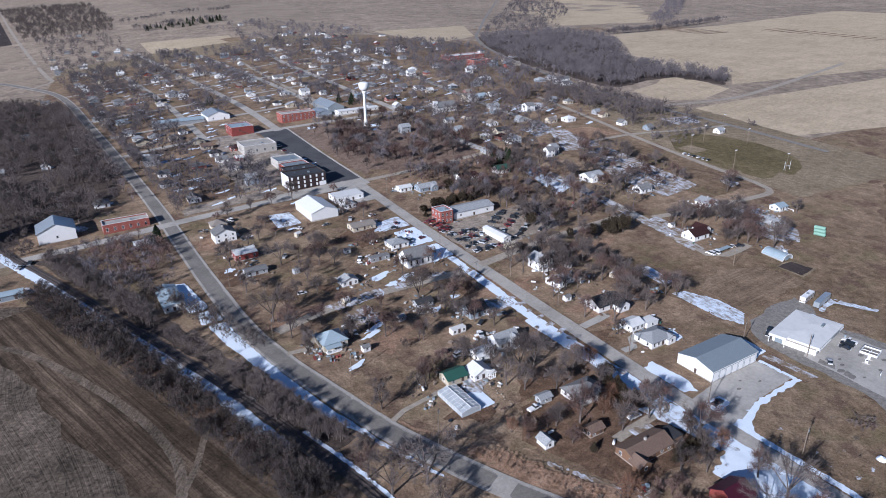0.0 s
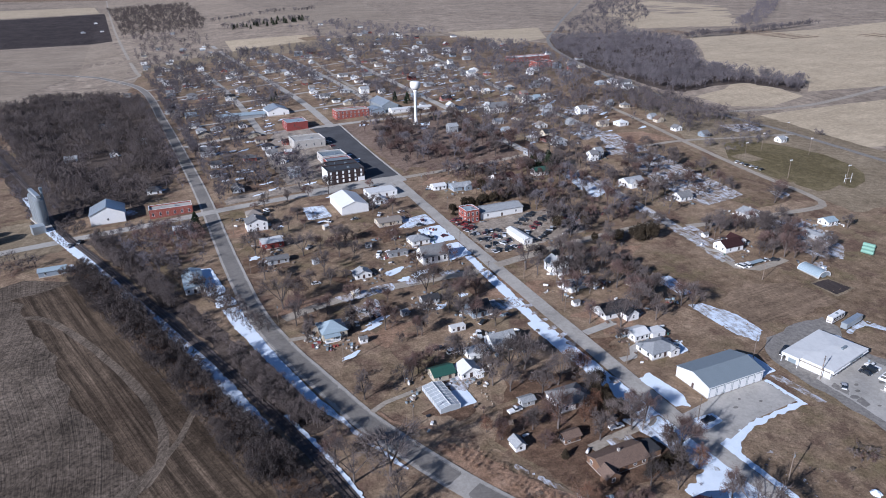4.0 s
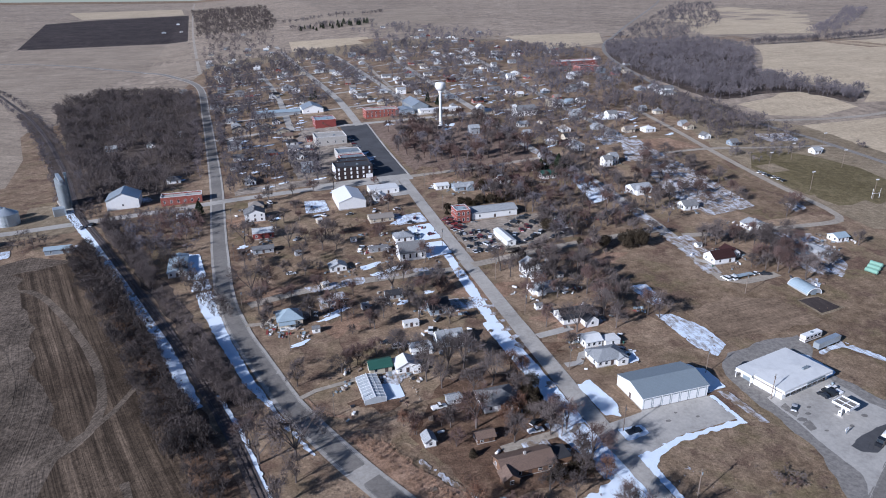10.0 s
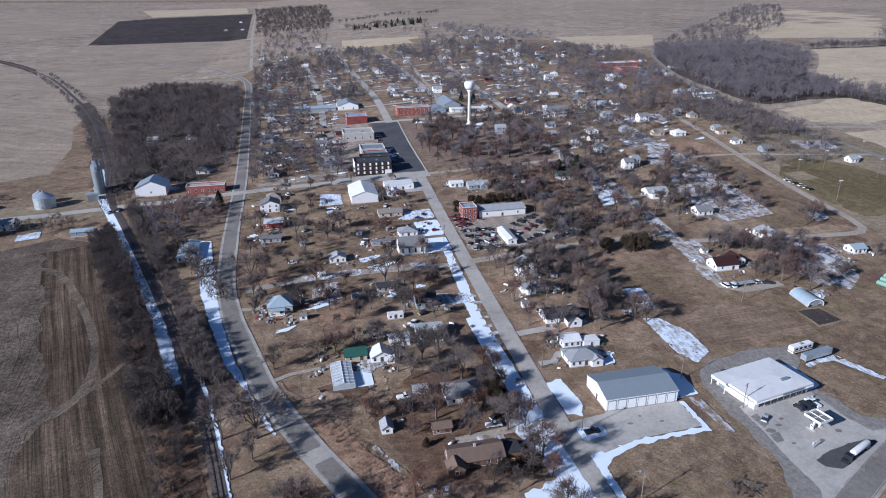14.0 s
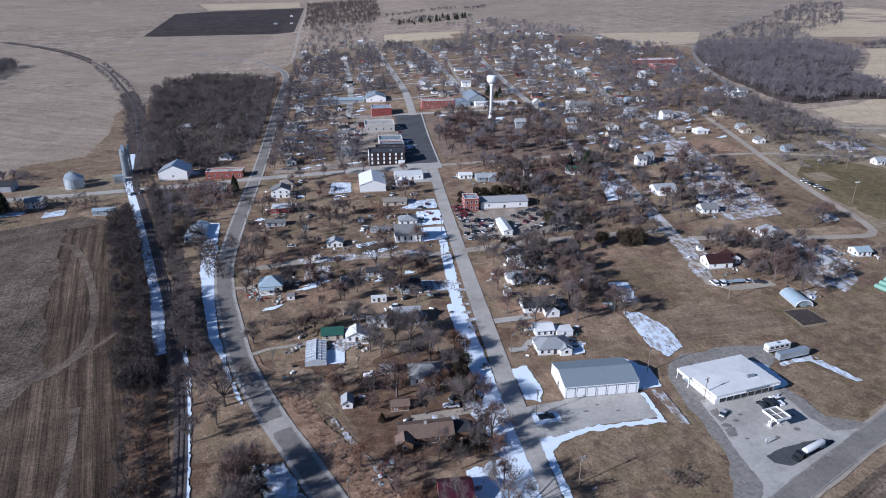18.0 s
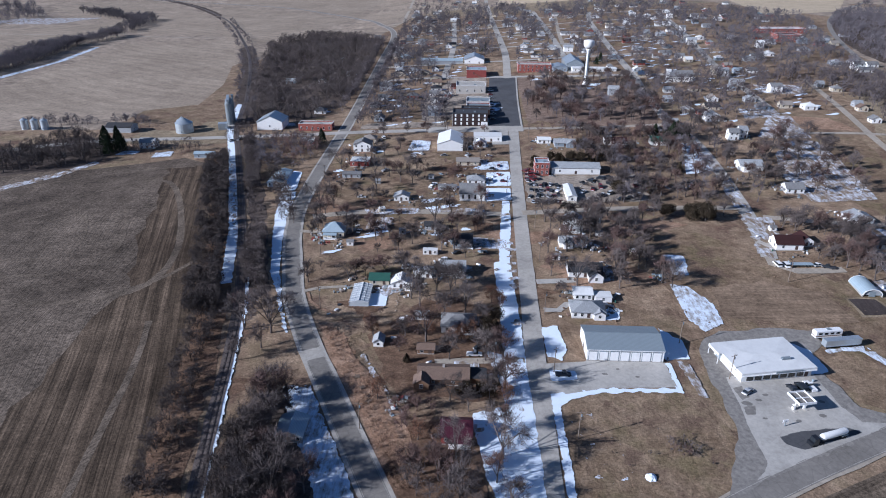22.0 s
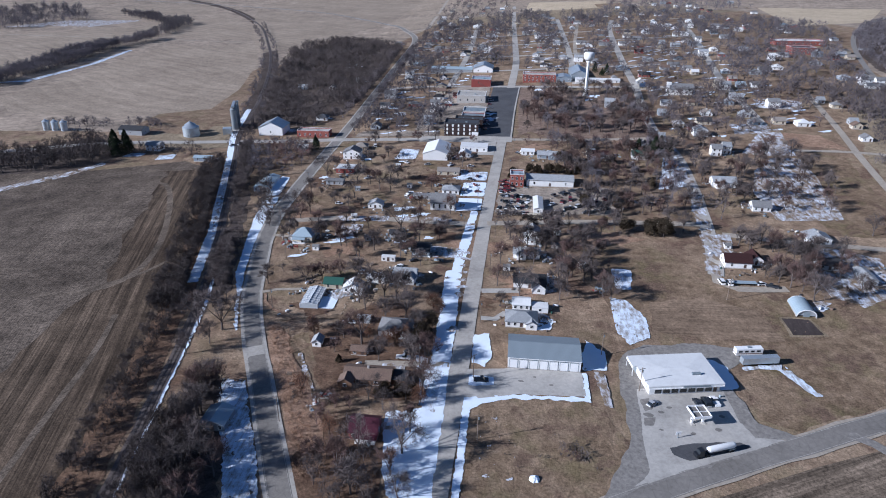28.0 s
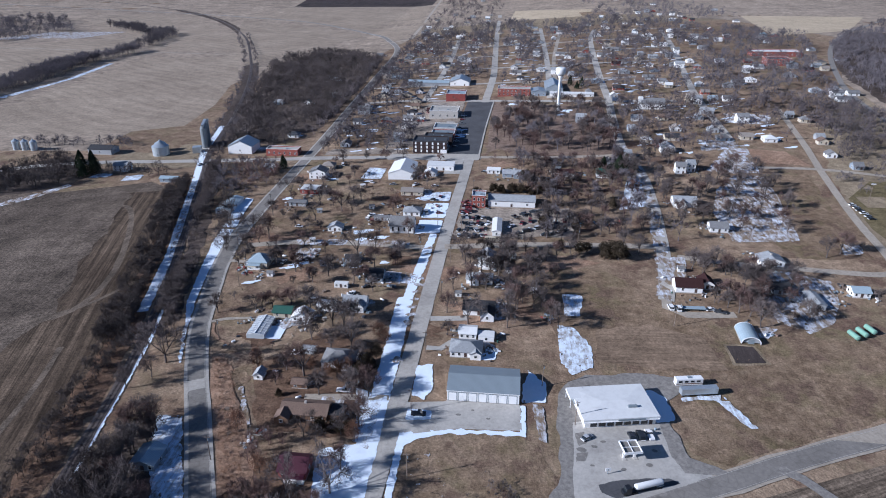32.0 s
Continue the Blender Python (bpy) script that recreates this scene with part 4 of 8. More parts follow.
snow([(-64, 130), (-34, 132), (-34, 137), (-64, 137)], 0.8, 0.45)
snow([(-76, 33), (-83.2, 33), (-83.2, 46), (-76, 47)][::-1], 0.7, 0.95)
snow(strip([(-88, -4), (-82, -16), (-76, -28), (-70, -38)], -9.5, -7.6), 0.6, 0.38)
snow([(10, 26), (17, 27), (19, 36), (12, 37)], 0.7, 0.65)
snow([(14, 56), (22, 60), (22, 68), (14, 67)], 0.8, 0.45)
snow(strip(EAST[5:], -2.6, 4.8), 0.7, 0.32)
snow([(100, 100), (108, 128), (116, 128), (112, 106), (106, 92)], 0.7, 0.45)
snow([(147, 148), (171, 150), (184, 152), (194, 220), (196, 254), (176, 254), (158, 226), (146, 190)], 0.8, 0.5, 0.45)
snow([(160, 262), (176, 258), (196, 258), (204, 320), (191, 320)], 0.9, 0.42, 0.5)
snow([(-11, -28), (-3, -26), (3, -38), (5, -56), (-8, -64)], 0.5, 0.15, 0.9)
snow([(200, 136), (212, 138), (214, 150), (204, 150)], 0.8, 0.5)
snow([(155, 118), (182, 107), (177, 85), (167, 68), (154, 59), (143, 67), (143, 85)], 0.7, 0.45, 0.6)
snow([(90, 190), (108, 196), (112, 250), (104, 252)], 0.9, 0.6)
snow([(-86, 240), (-70, 240), (-70, 262), (-84, 266)], 0.9, 0.55)
snow([(-330, 144), (-302, 184), (-290, 214), (-295, 218), (-307, 192), (-336, 150)], 0.9, 0.42)
snow([(-290, 232), (-276, 236), (-276, 244), (-288, 243)], 0.9, 0.6)
snow([(-262, 228), (-250, 232), (-252, 244), (-264, 240)], 0.9, 0.6)
snow([(-600, 470), (-562, 500), (-556, 600), (-575, 740), (-568, 740), (-548, 610), (-552, 490)], 2.2, 0.6, 0.05)
snow([(-950, 960), (-800, 1010), (-760, 1120), (-900, 1080)], 3.5, 0.5, 0.04)
snow([(300, 268), (330, 262), (336, 285), (304, 292)], 1.2, 0.45)
snow([(168, 305), (196, 312), (200, 335), (170, 335)], 1.2, 0.5)
snow([(205, 380), (240, 372), (250, 400), (212, 410)], 1.3, 0.4)


# ---- things ----
def thing(name, label, category, x, y, rz=0.0, z=0.0, group=""):
    ob = new(name)
    ob.location, ob.rotation_euler = (x, y, H(x, y) + z), (0, 0, radians(rz))
    return tagged(ob, label, category, group)


def gable_roof(w, d, h, rise, over=0.4, thick=0.18, axis="x"):
    """Two slabs that meet at a ridge along the given axis."""
    a, b = (w, d) if axis == "x" else (d, w)
    half = b / 2
    slope = rise / half
    x0, x1 = -a / 2 - over, a / 2 + over
    e = half + over
    ze = h - over * slope
    v = []
    for x in (x0, x1):
        v += [(x, -e, ze), (x, 0, h + rise), (x, e, ze), (x, e, ze + thick), (x, 0, h + rise + thick), (x, -e, ze + thick)]
    f = [(0, 1, 4, 5), (1, 2, 3, 4), (11, 10, 7, 6), (10, 9, 8, 7), (5, 4, 10, 11), (4, 3, 9, 10), (1, 0, 6, 7), (2, 1, 7, 8), (0, 5, 11, 6), (3, 2, 8, 9)]
    if axis == "y":
        v = [(-y, x, z) for x, y, z in v]
    return v, f


def hip_roof(w, d, h, rise, over=0.4, thick=0.16):
    a, b = w / 2 + over, d / 2 + over
    r = max(0.0, (a - b) * 0.95)
    q = max(0.0, (b - a) * 0.95)
    v = [(-a, -b, h), (a, -b, h), (a, b, h), (-a, b, h)]
    v += [(x, y, z + thick) for x, y, z in v]
    v += [(-r, -q, h + rise + thick), (r, q, h + rise + thick)]
    if q > r:
        return v, [(3, 2, 1, 0), (0, 1, 5, 4), (1, 2, 6, 5), (2, 3, 7, 6), (3, 0, 4, 7), (4, 5, 8), (5, 6, 9, 8), (6, 7, 9), (7, 4, 8, 9)]
    return v, [(3, 2, 1, 0), (0, 1, 5, 4), (1, 2, 6, 5), (2, 3, 7, 6), (3, 0, 4, 7), (4, 5, 9, 8), (5, 6, 9), (6, 7, 8, 9), (7, 4, 8)]


def walls_geo(w, d, h, rise=0.0, axis="x"):
    """Outer walls with gable ends."""
    v, f = box(-w / 2, -d / 2, -0.8, w / 2, d / 2, h)
    f = [q for k, q in enumerate(f) if k != 1]
    if rise:
        k = len(v)
        if axis == "x":
            v += [(-w / 2, 0, h + rise), (w / 2, 0, h + rise)]
            f += [(4, 7, k), (6, 5, k + 1), (4, k, k + 1, 5), (6, k + 1, k, 7)]
        else:
            v += [(0, -d / 2, h + rise), (0, d / 2, h + rise)]
            f += [(5, 4, k), (7, 6, k + 1), (4, 7, k + 1, k), (5, k, k + 1, 6)]
    else:
        f.append((4, 5, 6, 7))
    return v, f


def window(parent, x, y, z, w, h, face, rim="trim", pane="glass"):
    """A window set on a wall; face is the side it looks to: s, n, w or e."""
    turn = {"s": 0, "e": math.pi / 2, "n": math.pi, "w": -math.pi / 2}[face]
    fr = join(box(-w / 2 - 0.09, -0.07, -0.09, w / 2 + 0.09, 0.02, 0), box(-w / 2 - 0.09, -0.07, h, w / 2 + 0.09, 0.02, h + 0.1), box(-w / 2 - 0.09, -0.07, 0, -w / 2, 0.02, h), box(w / 2, -0.07, 0, w / 2 + 0.09, 0.02, h), box(-w / 2, -0.05, h / 2 - 0.03, w / 2, 0.0, h / 2 + 0.03))
    ob = part("window", moved(fr, x, y, z, turn), M[rim], parent)
    part("pane", moved(box(-w / 2, -0.035, 0, w / 2, -0.01, h), x, y, z, turn), M[pane], ob, "dark window glass" if pane == "glass" else "window with a drawn white blind")
    return ob


def doorway(parent, x, y, z, w, h, face, mat="door"):
    turn = {"s": 0, "e": math.pi / 2, "n": math.pi, "w": -math.pi / 2}[face]
    fr = join(box(-w / 2 - 0.1, -0.06, 0, -w / 2, 0.02, h), box(w / 2, -0.06, 0, w / 2 + 0.1, 0.02, h), box(-w / 2 - 0.1, -0.06, h, w / 2 + 0.1, 0.02, h + 0.1), box(-w / 2, -0.04, 0, w / 2, -0.01, h))
    return part("door", moved(fr, x, y, z, turn), M[mat], parent)


def glaze(ob, w, d, h, south=2, west=1, east=1, north=0, storeys=1, ww=1.0, wh=1.3, door=True):
    """Rows of windows on the walls that are seen."""
    lift = h / storeys
    for s in range(storeys):
        z = s * lift + lift * 0.36
        hh = min(wh, lift * 0.48)
        for k in range(south):
            if door and s == 0 and k == south // 2 and south > 1:
                doorway(ob, (k + 0.5) / south * w - w / 2, -d / 2, 0.15, 1.0, 2.05, "s")
            else:
                window(ob, (k + 0.5) / south * w - w / 2, -d / 2, z, ww, hh, "s")
        for k in range(west):
            window(ob, -w / 2, (k + 0.5) / west * d - d / 2, z, ww, hh, "w")
        for k in range(east):
            window(ob, w / 2, (k + 0.5) / east * d - d / 2, z, ww, hh, "e")
        for k in range(north):
            window(ob, (k + 0.5) / north * w - w / 2, d / 2, z, ww, hh, "n")


SPOTS = [(-26, 22 + 7 * k, 3.5) for k in range(16)]  # footprints that trees keep clear of


def house(x0, y0, x1, y1, h=2.9, rise=2.0, wall="white", roof="shingle_grey", kind="gable", axis=None, rz=0.0, label="", south=3, west=2, east=1, north=0, storeys=1, chimney=True, porch=None, wing=None, name="house", category="house", over=0.45, door=True):
    """A house on the plan rectangle; porch: (x, width, depth) on the south; wing: a lower cross part (x, width, depth, height, rise)."""
    w, d = x1 - x0, y1 - y0
    axis = axis or ("x" if w >= d else "y")
    cx, cy = (x0 + x1) / 2, (y0 + y1) / 2
    words = {"white": "white clapboard", "cream": "cream", "greysiding": "grey-sided", "bluesiding": "blue-grey", "brownsiding": "brown", "brick": "red brick", "redpaint": "red", "whitemetal": "white metal", "stone": "pale block"}
    roofs = {"shingle_grey": "grey shingle", "shingle_pale": "pale grey", "shingle_dark": "dark shingle", "shingle_brown": "brown shingle", "shingle_red": "red-brown", "greymetal": "grey metal", "bluemetal": "blue-grey metal", "membrane": "white", "greenmetal": "green metal", "maroonmetal": "maroon metal", "tan": "tan", "silver": "galvanised", "whitemetal": "white metal", "tar": "black tar"}
    label = label or "%s %s with a %s %s roof" % (words.get(wall, "painted"), category, roofs.get(roof, "plain"), kind)
    ob = thing(name, label, category, cx, cy, rz)
    SPOTS.append((cx, cy, max(w, d) * 0.55))
    part("wall", walls_geo(w, d, h, rise if kind == "gable" else 0.0, axis), M[wall], ob)
    part("foundation", box(-w / 2 - 0.06, -d / 2 - 0.06, -1.2, w / 2 + 0.06, d / 2 + 0.06, 0.3), M["stone"], ob, "grey block foundation")
    if kind == "gable":
        rf = part("roof", gable_roof(w, d, h, rise, over, axis=axis), M[roof], ob)
    elif kind == "hip":
        rf = part("roof", hip_roof(w, d, h, rise, over), M[roof], ob)
    else:
        rf = part("roof", join(box(-w / 2 - 0.1, -d / 2 - 0.1, h + 0.01, w / 2 + 0.1, d / 2 + 0.1, h + 0.25)), M[roof], ob)
    if chimney and int(cx + cy) % 3 == 0:
        part("chimney", box(-0.4, -0.35, h * 0.6, 0.4, 0.35, h + rise + 0.9) if kind != "flat" else box(w * 0.2, d * 0.2, h, w * 0.2 + 0.9, d * 0.2 + 0.8, h + 1.1), M["stone"], rf, "grey block chimney")
    if porch:
        px, pw, pd = porch
        pr = part("porch", join(box(px - pw / 2, -d / 2 - pd, -0.6, px + pw / 2, -d / 2, 0.25), *[box(px + s * (pw / 2 - 0.15) - 0.08, -d / 2 - pd + 0.05, 0.25, px + s * (pw / 2 - 0.15) + 0.08, -d / 2 - pd + 0.21, 2.3) for s in (-1, -0.33, 0.33, 1)]), M["trim"], ob, "white porch with posts")
        v, f = box(px - pw / 2 - 0.2, -d / 2 - pd - 0.25, 2.3, px + pw / 2 + 0.2, -d / 2 + 0.05, 2.45)
        v = [(a, b, c + (0.45 if b > -d / 2 - 0.1 else 0)) for a, b, c in v]
        part("porch_roof", (v, f), M[roof], pr)
    if wing:
        wx, ww, wd, wh, wr = wing
        sub = part("wing", moved(walls_geo(ww, wd, wh, wr, "y"), wx, -d / 2 - wd / 2 + 0.05), M[wall], ob)
        ext = gable_roof(ww, wd + 1.5, wh, wr, over * 0.8, axis="y")
        part("wing_roof", moved(ext, wx, -d / 2 - wd / 2 + 0.9, 0.02), M[roof], sub)
        window(sub, wx, -d / 2 - wd + 0.04, wh * 0.36, 1.1, 1.3, "s")
    glaze(ob, w, d, h, south, west, east, north, storeys, door=door)
    return ob


def block(x0, y0, x1, y1, h, wall="brick", roof="tar", label="", cols=5, storeys=2, rz=0.0, side=3, front="s", parapet=0.7, name="shop_building", ww=1.1, wh=1.9, pane="glass"):
    """A flat-roofed commercial building with a parapet and rows of windows; the street front looks east."""
    w, d = x1 - x0, y1 - y0
    cx, cy = (x0 + x1) / 2, (y0 + y1) / 2
    ob = thing(name, label, "building", cx, cy, rz)
    SPOTS.append((cx, cy, max(w, d) * 0.6))
    a, b, t = w / 2, d / 2, 0.3
    shell = join(box(-a, -b, -1.0, a, -b + t, h + parapet), box(-a, b - t, -1.0, a, b, h + parapet), box(-a, -b + t, -1.0, -a + t, b - t, h + parapet), box(a - t, -b + t, -1.0, a, b - t, h + parapet))
    part("wall", shell, M[wall], ob)
    part("roof", box(-a + t, -b + t, h - 0.25, a - t, b - t, h), M[roof], ob)
    part("coping", join(box(-a - 0.06, -b - 0.06, h + parapet, a + 0.06, -b + t + 0.05, h + parapet + 0.12), box(-a - 0.06, b - t - 0.05, h + parapet, a + 0.06, b + 0.06, h + parapet + 0.12), box(-a - 0.06, -b + t + 0.05, h + parapet, -a + t + 0.05, b - t - 0.05, h + parapet + 0.12), box(a - t - 0.05, -b + t + 0.05, h + parapet, a + 0.06, b - t - 0.05, h + parapet + 0.12)), M["trim"] if wall != "darkbrick" else M["tar"], ob)
    lift = h / storeys
    for s in range(storeys):
        for k in range(cols):
            window(ob, (k + 0.5) / cols * w - a, -b, s * lift + lift * 0.28, ww, min(wh, lift * 0.58), "s", pane=pane)
        for k in range(side):
            window(ob, a, (k + 0.5) / side * d - b, s * lift + lift * 0.28, ww, min(wh, lift * 0.58), "e")
            window(ob, -a, (k + 0.5) / side * d - b, s * lift + lift * 0.28, ww, min(wh, lift * 0.58), "w")
    part("vent", tube(0.25, 0.25, h - 0.1, h + 0.9, 8, x=-a * 0.4, y=b * 0.2), M["greymetal"], ob, "grey roof vent")
    part("roof_unit", box(a * 0.2, -b * 0.3, h, a * 0.2 + 1.6, -b * 0.3 + 1.2, h + 0.9), M["greymetal"], ob, "grey rooftop unit")
    return ob


def car(x, y, rz, paint="carpaint", size="car", label="parked car", hull=None):
    """A car, pickup or van with cabin, glass and wheels, nose towards its own +x."""
    long, wide, high = {"car": (4.6, 1.8, 1.45), "pickup": (5.5, 1.95, 1.8), "van": (5.2, 1.95, 2.0)}[size]
    ob = thing(size, label, size, x, y, rz, 0.14)
    a, b = long / 2, wide / 2
    belt = high * 0.58
    body = [(-a, 0.35), (-a, belt), (a * 0.45, belt), (a * 0.95, belt * 0.86), (a, 0.35)]
    v = [(px, s * b, pz) for s in (-1, 1) for px, pz in body]
    f = [(4, 3, 2, 1, 0), (5, 6, 7, 8, 9)] + [(k, (k + 1) % 5, 5 + (k + 1) % 5, 5 + k) for k in range(5)]
    hull = part("body", (v, f), M[paint], ob)
    prof = {"car": [(-a * 0.85, belt), (-a * 0.55, high), (a * 0.12, high), (a * 0.48, belt)], "pickup": [(-a * 0.15, belt), (-a * 0.1, high), (a * 0.25, high), (a * 0.5, belt)], "van": [(-a * 0.97, belt), (-a * 0.93, high), (a * 0.3, high), (a * 0.62, belt)]}[size]
    v = [(px, s * (b - (0.08 if pz > belt else 0.02)), pz) for s in (-1, 1) for px, pz in prof]
    part("cabin", (v, [(3, 2, 1, 0), (4, 5, 6, 7), (0, 1, 5, 4), (1, 2, 6, 5), (2, 3, 7, 6)]), M["glass"], ob, "dark glazed cabin")
    v = [(px * 0.97, s * (b - 0.06), high + dz) for s in (-1, 1) for px, dz in ((prof[1][0], 0.02), (prof[2][0], 0.02), (prof[2][0], 0.06), (prof[1][0], 0.06))]
    part("roof", (v, [(3, 2, 1, 0), (4, 5, 6, 7), (0, 1, 5, 4), (1, 2, 6, 5), (2, 3, 7, 6), (3, 0, 4, 7)]), M[paint], ob)
    for sx in (-0.6, 0.62):
        for s in (-1, 1):
            g2 = tube(0.34, 0.34, -0.11, 0.11, 10)
            part("wheel", ([(px + a * sx, z + s * (b - 0.06), py + 0.34) for px, py, z in g2[0]], g2[1]), M["rubber"], ob)
    part("bumper", box(a - 0.02, -b * 0.95, 0.4, a + 0.1, b * 0.95, 0.6), M["trim"], ob)
    part("bumper", box(-a - 0.1, -b * 0.95, 0.4, -a + 0.02, b * 0.95, 0.6), M["trim"], ob)
    return ob


# ---- trees ----
RNG = np.random.default_rng(7)


def limb(a, b, ra, rb, n=4):
    """A tapered stick between two points."""
    way = (b - a) / (np.linalg.norm(b - a) + 1e-9)
    u = np.cross(way, (0.3, 0.9, 0.2))
    u /= np.linalg.norm(u) + 1e-9
    w = np.cross(way, u)
    v = [tuple(p + r * (math.cos(k * math.tau / n) * u + math.sin(k * math.tau / n) * w)) for p, r in ((a, ra), (b, rb)) for k in range(n)]
    return v, [(k, (k + 1) % n, n + (k + 1) % n, n + k) for k in range(n)]


def bare_tree(rng, h, spread, twigs=520, half=0.04, sides=(6, 4, 3), slim=False):
    """Wood and twigs of a leafless tree: limbs fork towards a lumpy rounded crown; (wood, twigs)."""
    wood, tips = [], []
    lean = rng.normal(0, 0.02 * h, 2)
    top = np.array([lean[0], lean[1], h * rng.uniform(0.2, 0.3)])
    mid, axes = np.array([lean[0], lean[1], h * 0.58]), np.array([spread * 0.47, spread * 0.47, h * 0.42])
    lump = rng.uniform(0, 6.28, 3)

    def reach(u, f):
        az = math.atan2(u[1], u[0])
        return mid + axes * u * f * (1 + 0.16 * math.sin(2 * az + lump[0]) + 0.14 * math.sin(5 * az + lump[1]) + 0.1 * math.sin(4 * u[2] + lump[2]))

    def stick(a, b, ra, rb, n):
        if slim:
            side = np.cross(b - a, rng.normal(0, 1, 3))
            side *= ra * 1.3 / (np.linalg.norm(side) + 1e-9)
            wood.append(([tuple(a - side), tuple(a + side), tuple(b)], [(0, 1, 2)]))
        else:
            wood.append(limb(a, b, ra, rb, n))

    stick(np.array([0, 0, -0.5]), top, 0.028 * h, 0.021 * h, sides[0])
    for k in range(rng.integers(5, 8)):
        az, el = k * 2.4 + rng.uniform(-0.4, 0.4), rng.uniform(0.0, 1.35)
        u = np.array([math.cos(az) * math.cos(el), math.sin(az) * math.cos(el), math.sin(el)])
        p1 = top + (reach(u, 0.55) - top) * rng.uniform(0.7, 1.0)
        stick(top, p1, 0.014 * h, 0.008 * h, sides[1])
        for j in range(4):
            u2 = u + rng.normal(0, 0.5, 3)
            u2[2] = max(u2[2], -0.45)
            u2 /= np.linalg.norm(u2)
            p2 = reach(u2, rng.uniform(0.7, 0.98))
            stick(p1, p2, 0.0075 * h, 0.003 * h, sides[2])
            tips.append((p1, p2))
    tips = np.array(tips)
    pick = tips[rng.integers(0, len(tips), twigs)]
    t = rng.uniform(0.1, 1.0, (twigs, 1)) ** 0.7
    base = pick[:, 0] + (pick[:, 1] - pick[:, 0]) * t + rng.normal(0, 0.042 * h, (twigs, 3))
    way = (base - mid) / axes * 0.8 + np.array([0, 0, 0.35]) + rng.normal(0, 0.55, (twigs, 3))
    way /= np.linalg.norm(way, axis=1, keepdims=True)
    tip = base + way * h * rng.uniform(0.07, 0.17, (twigs, 1))
    side = np.cross(way, rng.normal(0, 1, (twigs, 3)))
    side *= half * rng.uniform(0.6, 1.4, (twigs, 1)) / (np.linalg.norm(side, axis=1, keepdims=True) + 1e-9)
    v = np.stack([base - side, base + side, tip], 1).reshape(-1, 3)
    return join(*wood), ([tuple(q) for q in v.tolist()], [(3 * k, 3 * k + 1, 3 * k + 2) for k in range(twigs)])


def leafy(rng, h, spread, n, size, shape):
    """A crown of many small tufts; shape: cone or round."""
    v, f = [], []
    for k in range(n):
        t = rng.uniform(0, 1) ** 0.8
        az = rng.uniform(0, math.tau)
        if shape == "cone":
            r = spread * (1 - t) ** 0.8 * rng.uniform(0.45, 1.05) * (1 + 0.18 * math.sin(az * 3 + t * 9))
            p = np.array([r * math.cos(az), r * math.sin(az), h * (0.06 + 0.93 * t)])
        else:
            q = rng.normal(0, 1, 3)
            q /= np.linalg.norm(q)
            q *= rng.uniform(0.5, 1.0) * (1 + 0.22 * math.sin(q[0] * 5 + q[1] * 4))
            p = np.array([q[0] * spread, q[1] * spread, h * 0.6 + q[2] * h * 0.4])
        a = rng.normal(0, 1, 3)
        a /= np.linalg.norm(a)
        b = np.cross(a, rng.normal(0, 1, 3))
        b /= np.linalg.norm(b) + 1e-9
        s = size * rng.uniform(0.6, 1.4)
        i = len(v)
        v += [tuple(p + a * s), tuple(p - a * s * 0.6 + b * s * 0.7), tuple(p - a * s * 0.6 - b * s * 0.7)]
        f.append((i, i + 1, i + 2))
    return v, f


PROTO = {}


def tree_kinds():
    """A few trees of each kind, whose meshes the others share."""
    for k in range(9):
        h, s = 8.5 + 0.8 * k, (8.5 + 0.8 * k) * (0.84 + 0.12 * (k % 3))
        rng = np.random.default_rng(50 + k)
        PROTO["bare", k] = (bare_tree(rng, h, s, 1350, 0.059), M["bark"], M["twig_brown" if k % 3 == 1 else "twig"])
    for k in range(3):
        rng = np.random.default_rng(80 + k)
        wood, fine = bare_tree(rng, 9 + k, 8.4, 500, 0.05)
        PROTO["oak", k] = ((wood, join(fine, leafy(rng, 9 + k, 4.0, 1500, 0.2, "round"))), M["bark"], M["dead_leaf"])
    for k in range(3):
        rng = np.random.default_rng(90 + k)
        h = 8 + 2 * k
        PROTO["evergreen", k] = ((limb(np.array([0, 0, -0.5]), np.array([0, 0, h * 0.9]), 0.2, 0.05, 6), leafy(rng, h, 3.0 + 0.5 * k, 2400, 0.3, "cone")), M["bark"], M["needle"])
        PROTO["cedar", k] = ((limb(np.array([0, 0, -0.5]), np.array([0, 0, h * 0.8]), 0.2, 0.05, 6), leafy(rng, h * 0.9, 3.3 + 0.5 * k, 2600, 0.3, "round" if k else "cone")), M["bark"], M["cedar"])
    for k in range(3):
        rng = np.random.default_rng(95 + k)
        PROTO["shrub", k] = (bare_tree(rng, 3.2 + k, 3.6 + k, 520, 0.04), M["bark"], M["twig_brown" if k == 1 else "twig"])
    for key, ((wood, crown), wm, cm) in PROTO.items():
        meshes = []
        for nm, geo, mt in (("trunk", wood, wm), ("crown", crown, cm)):
            me = bpy.data.meshes.new(nm)
            me.from_pydata(geo[0], [], geo[1])
            me.materials.append(mt)
            meshes.append(me)
        PROTO[key] = meshes


TREE_WORDS = {"bare": ("tree", "leafless grey-brown winter tree with fine twigs"), "oak": ("tree", "oak holding dead red-brown leaves"), "evergreen": ("tree", "dark green evergreen tree"), "cedar": ("tree", "dull olive-brown winter cedar"), "shrub": ("shrub", "leafless grey-brown winter shrub")}


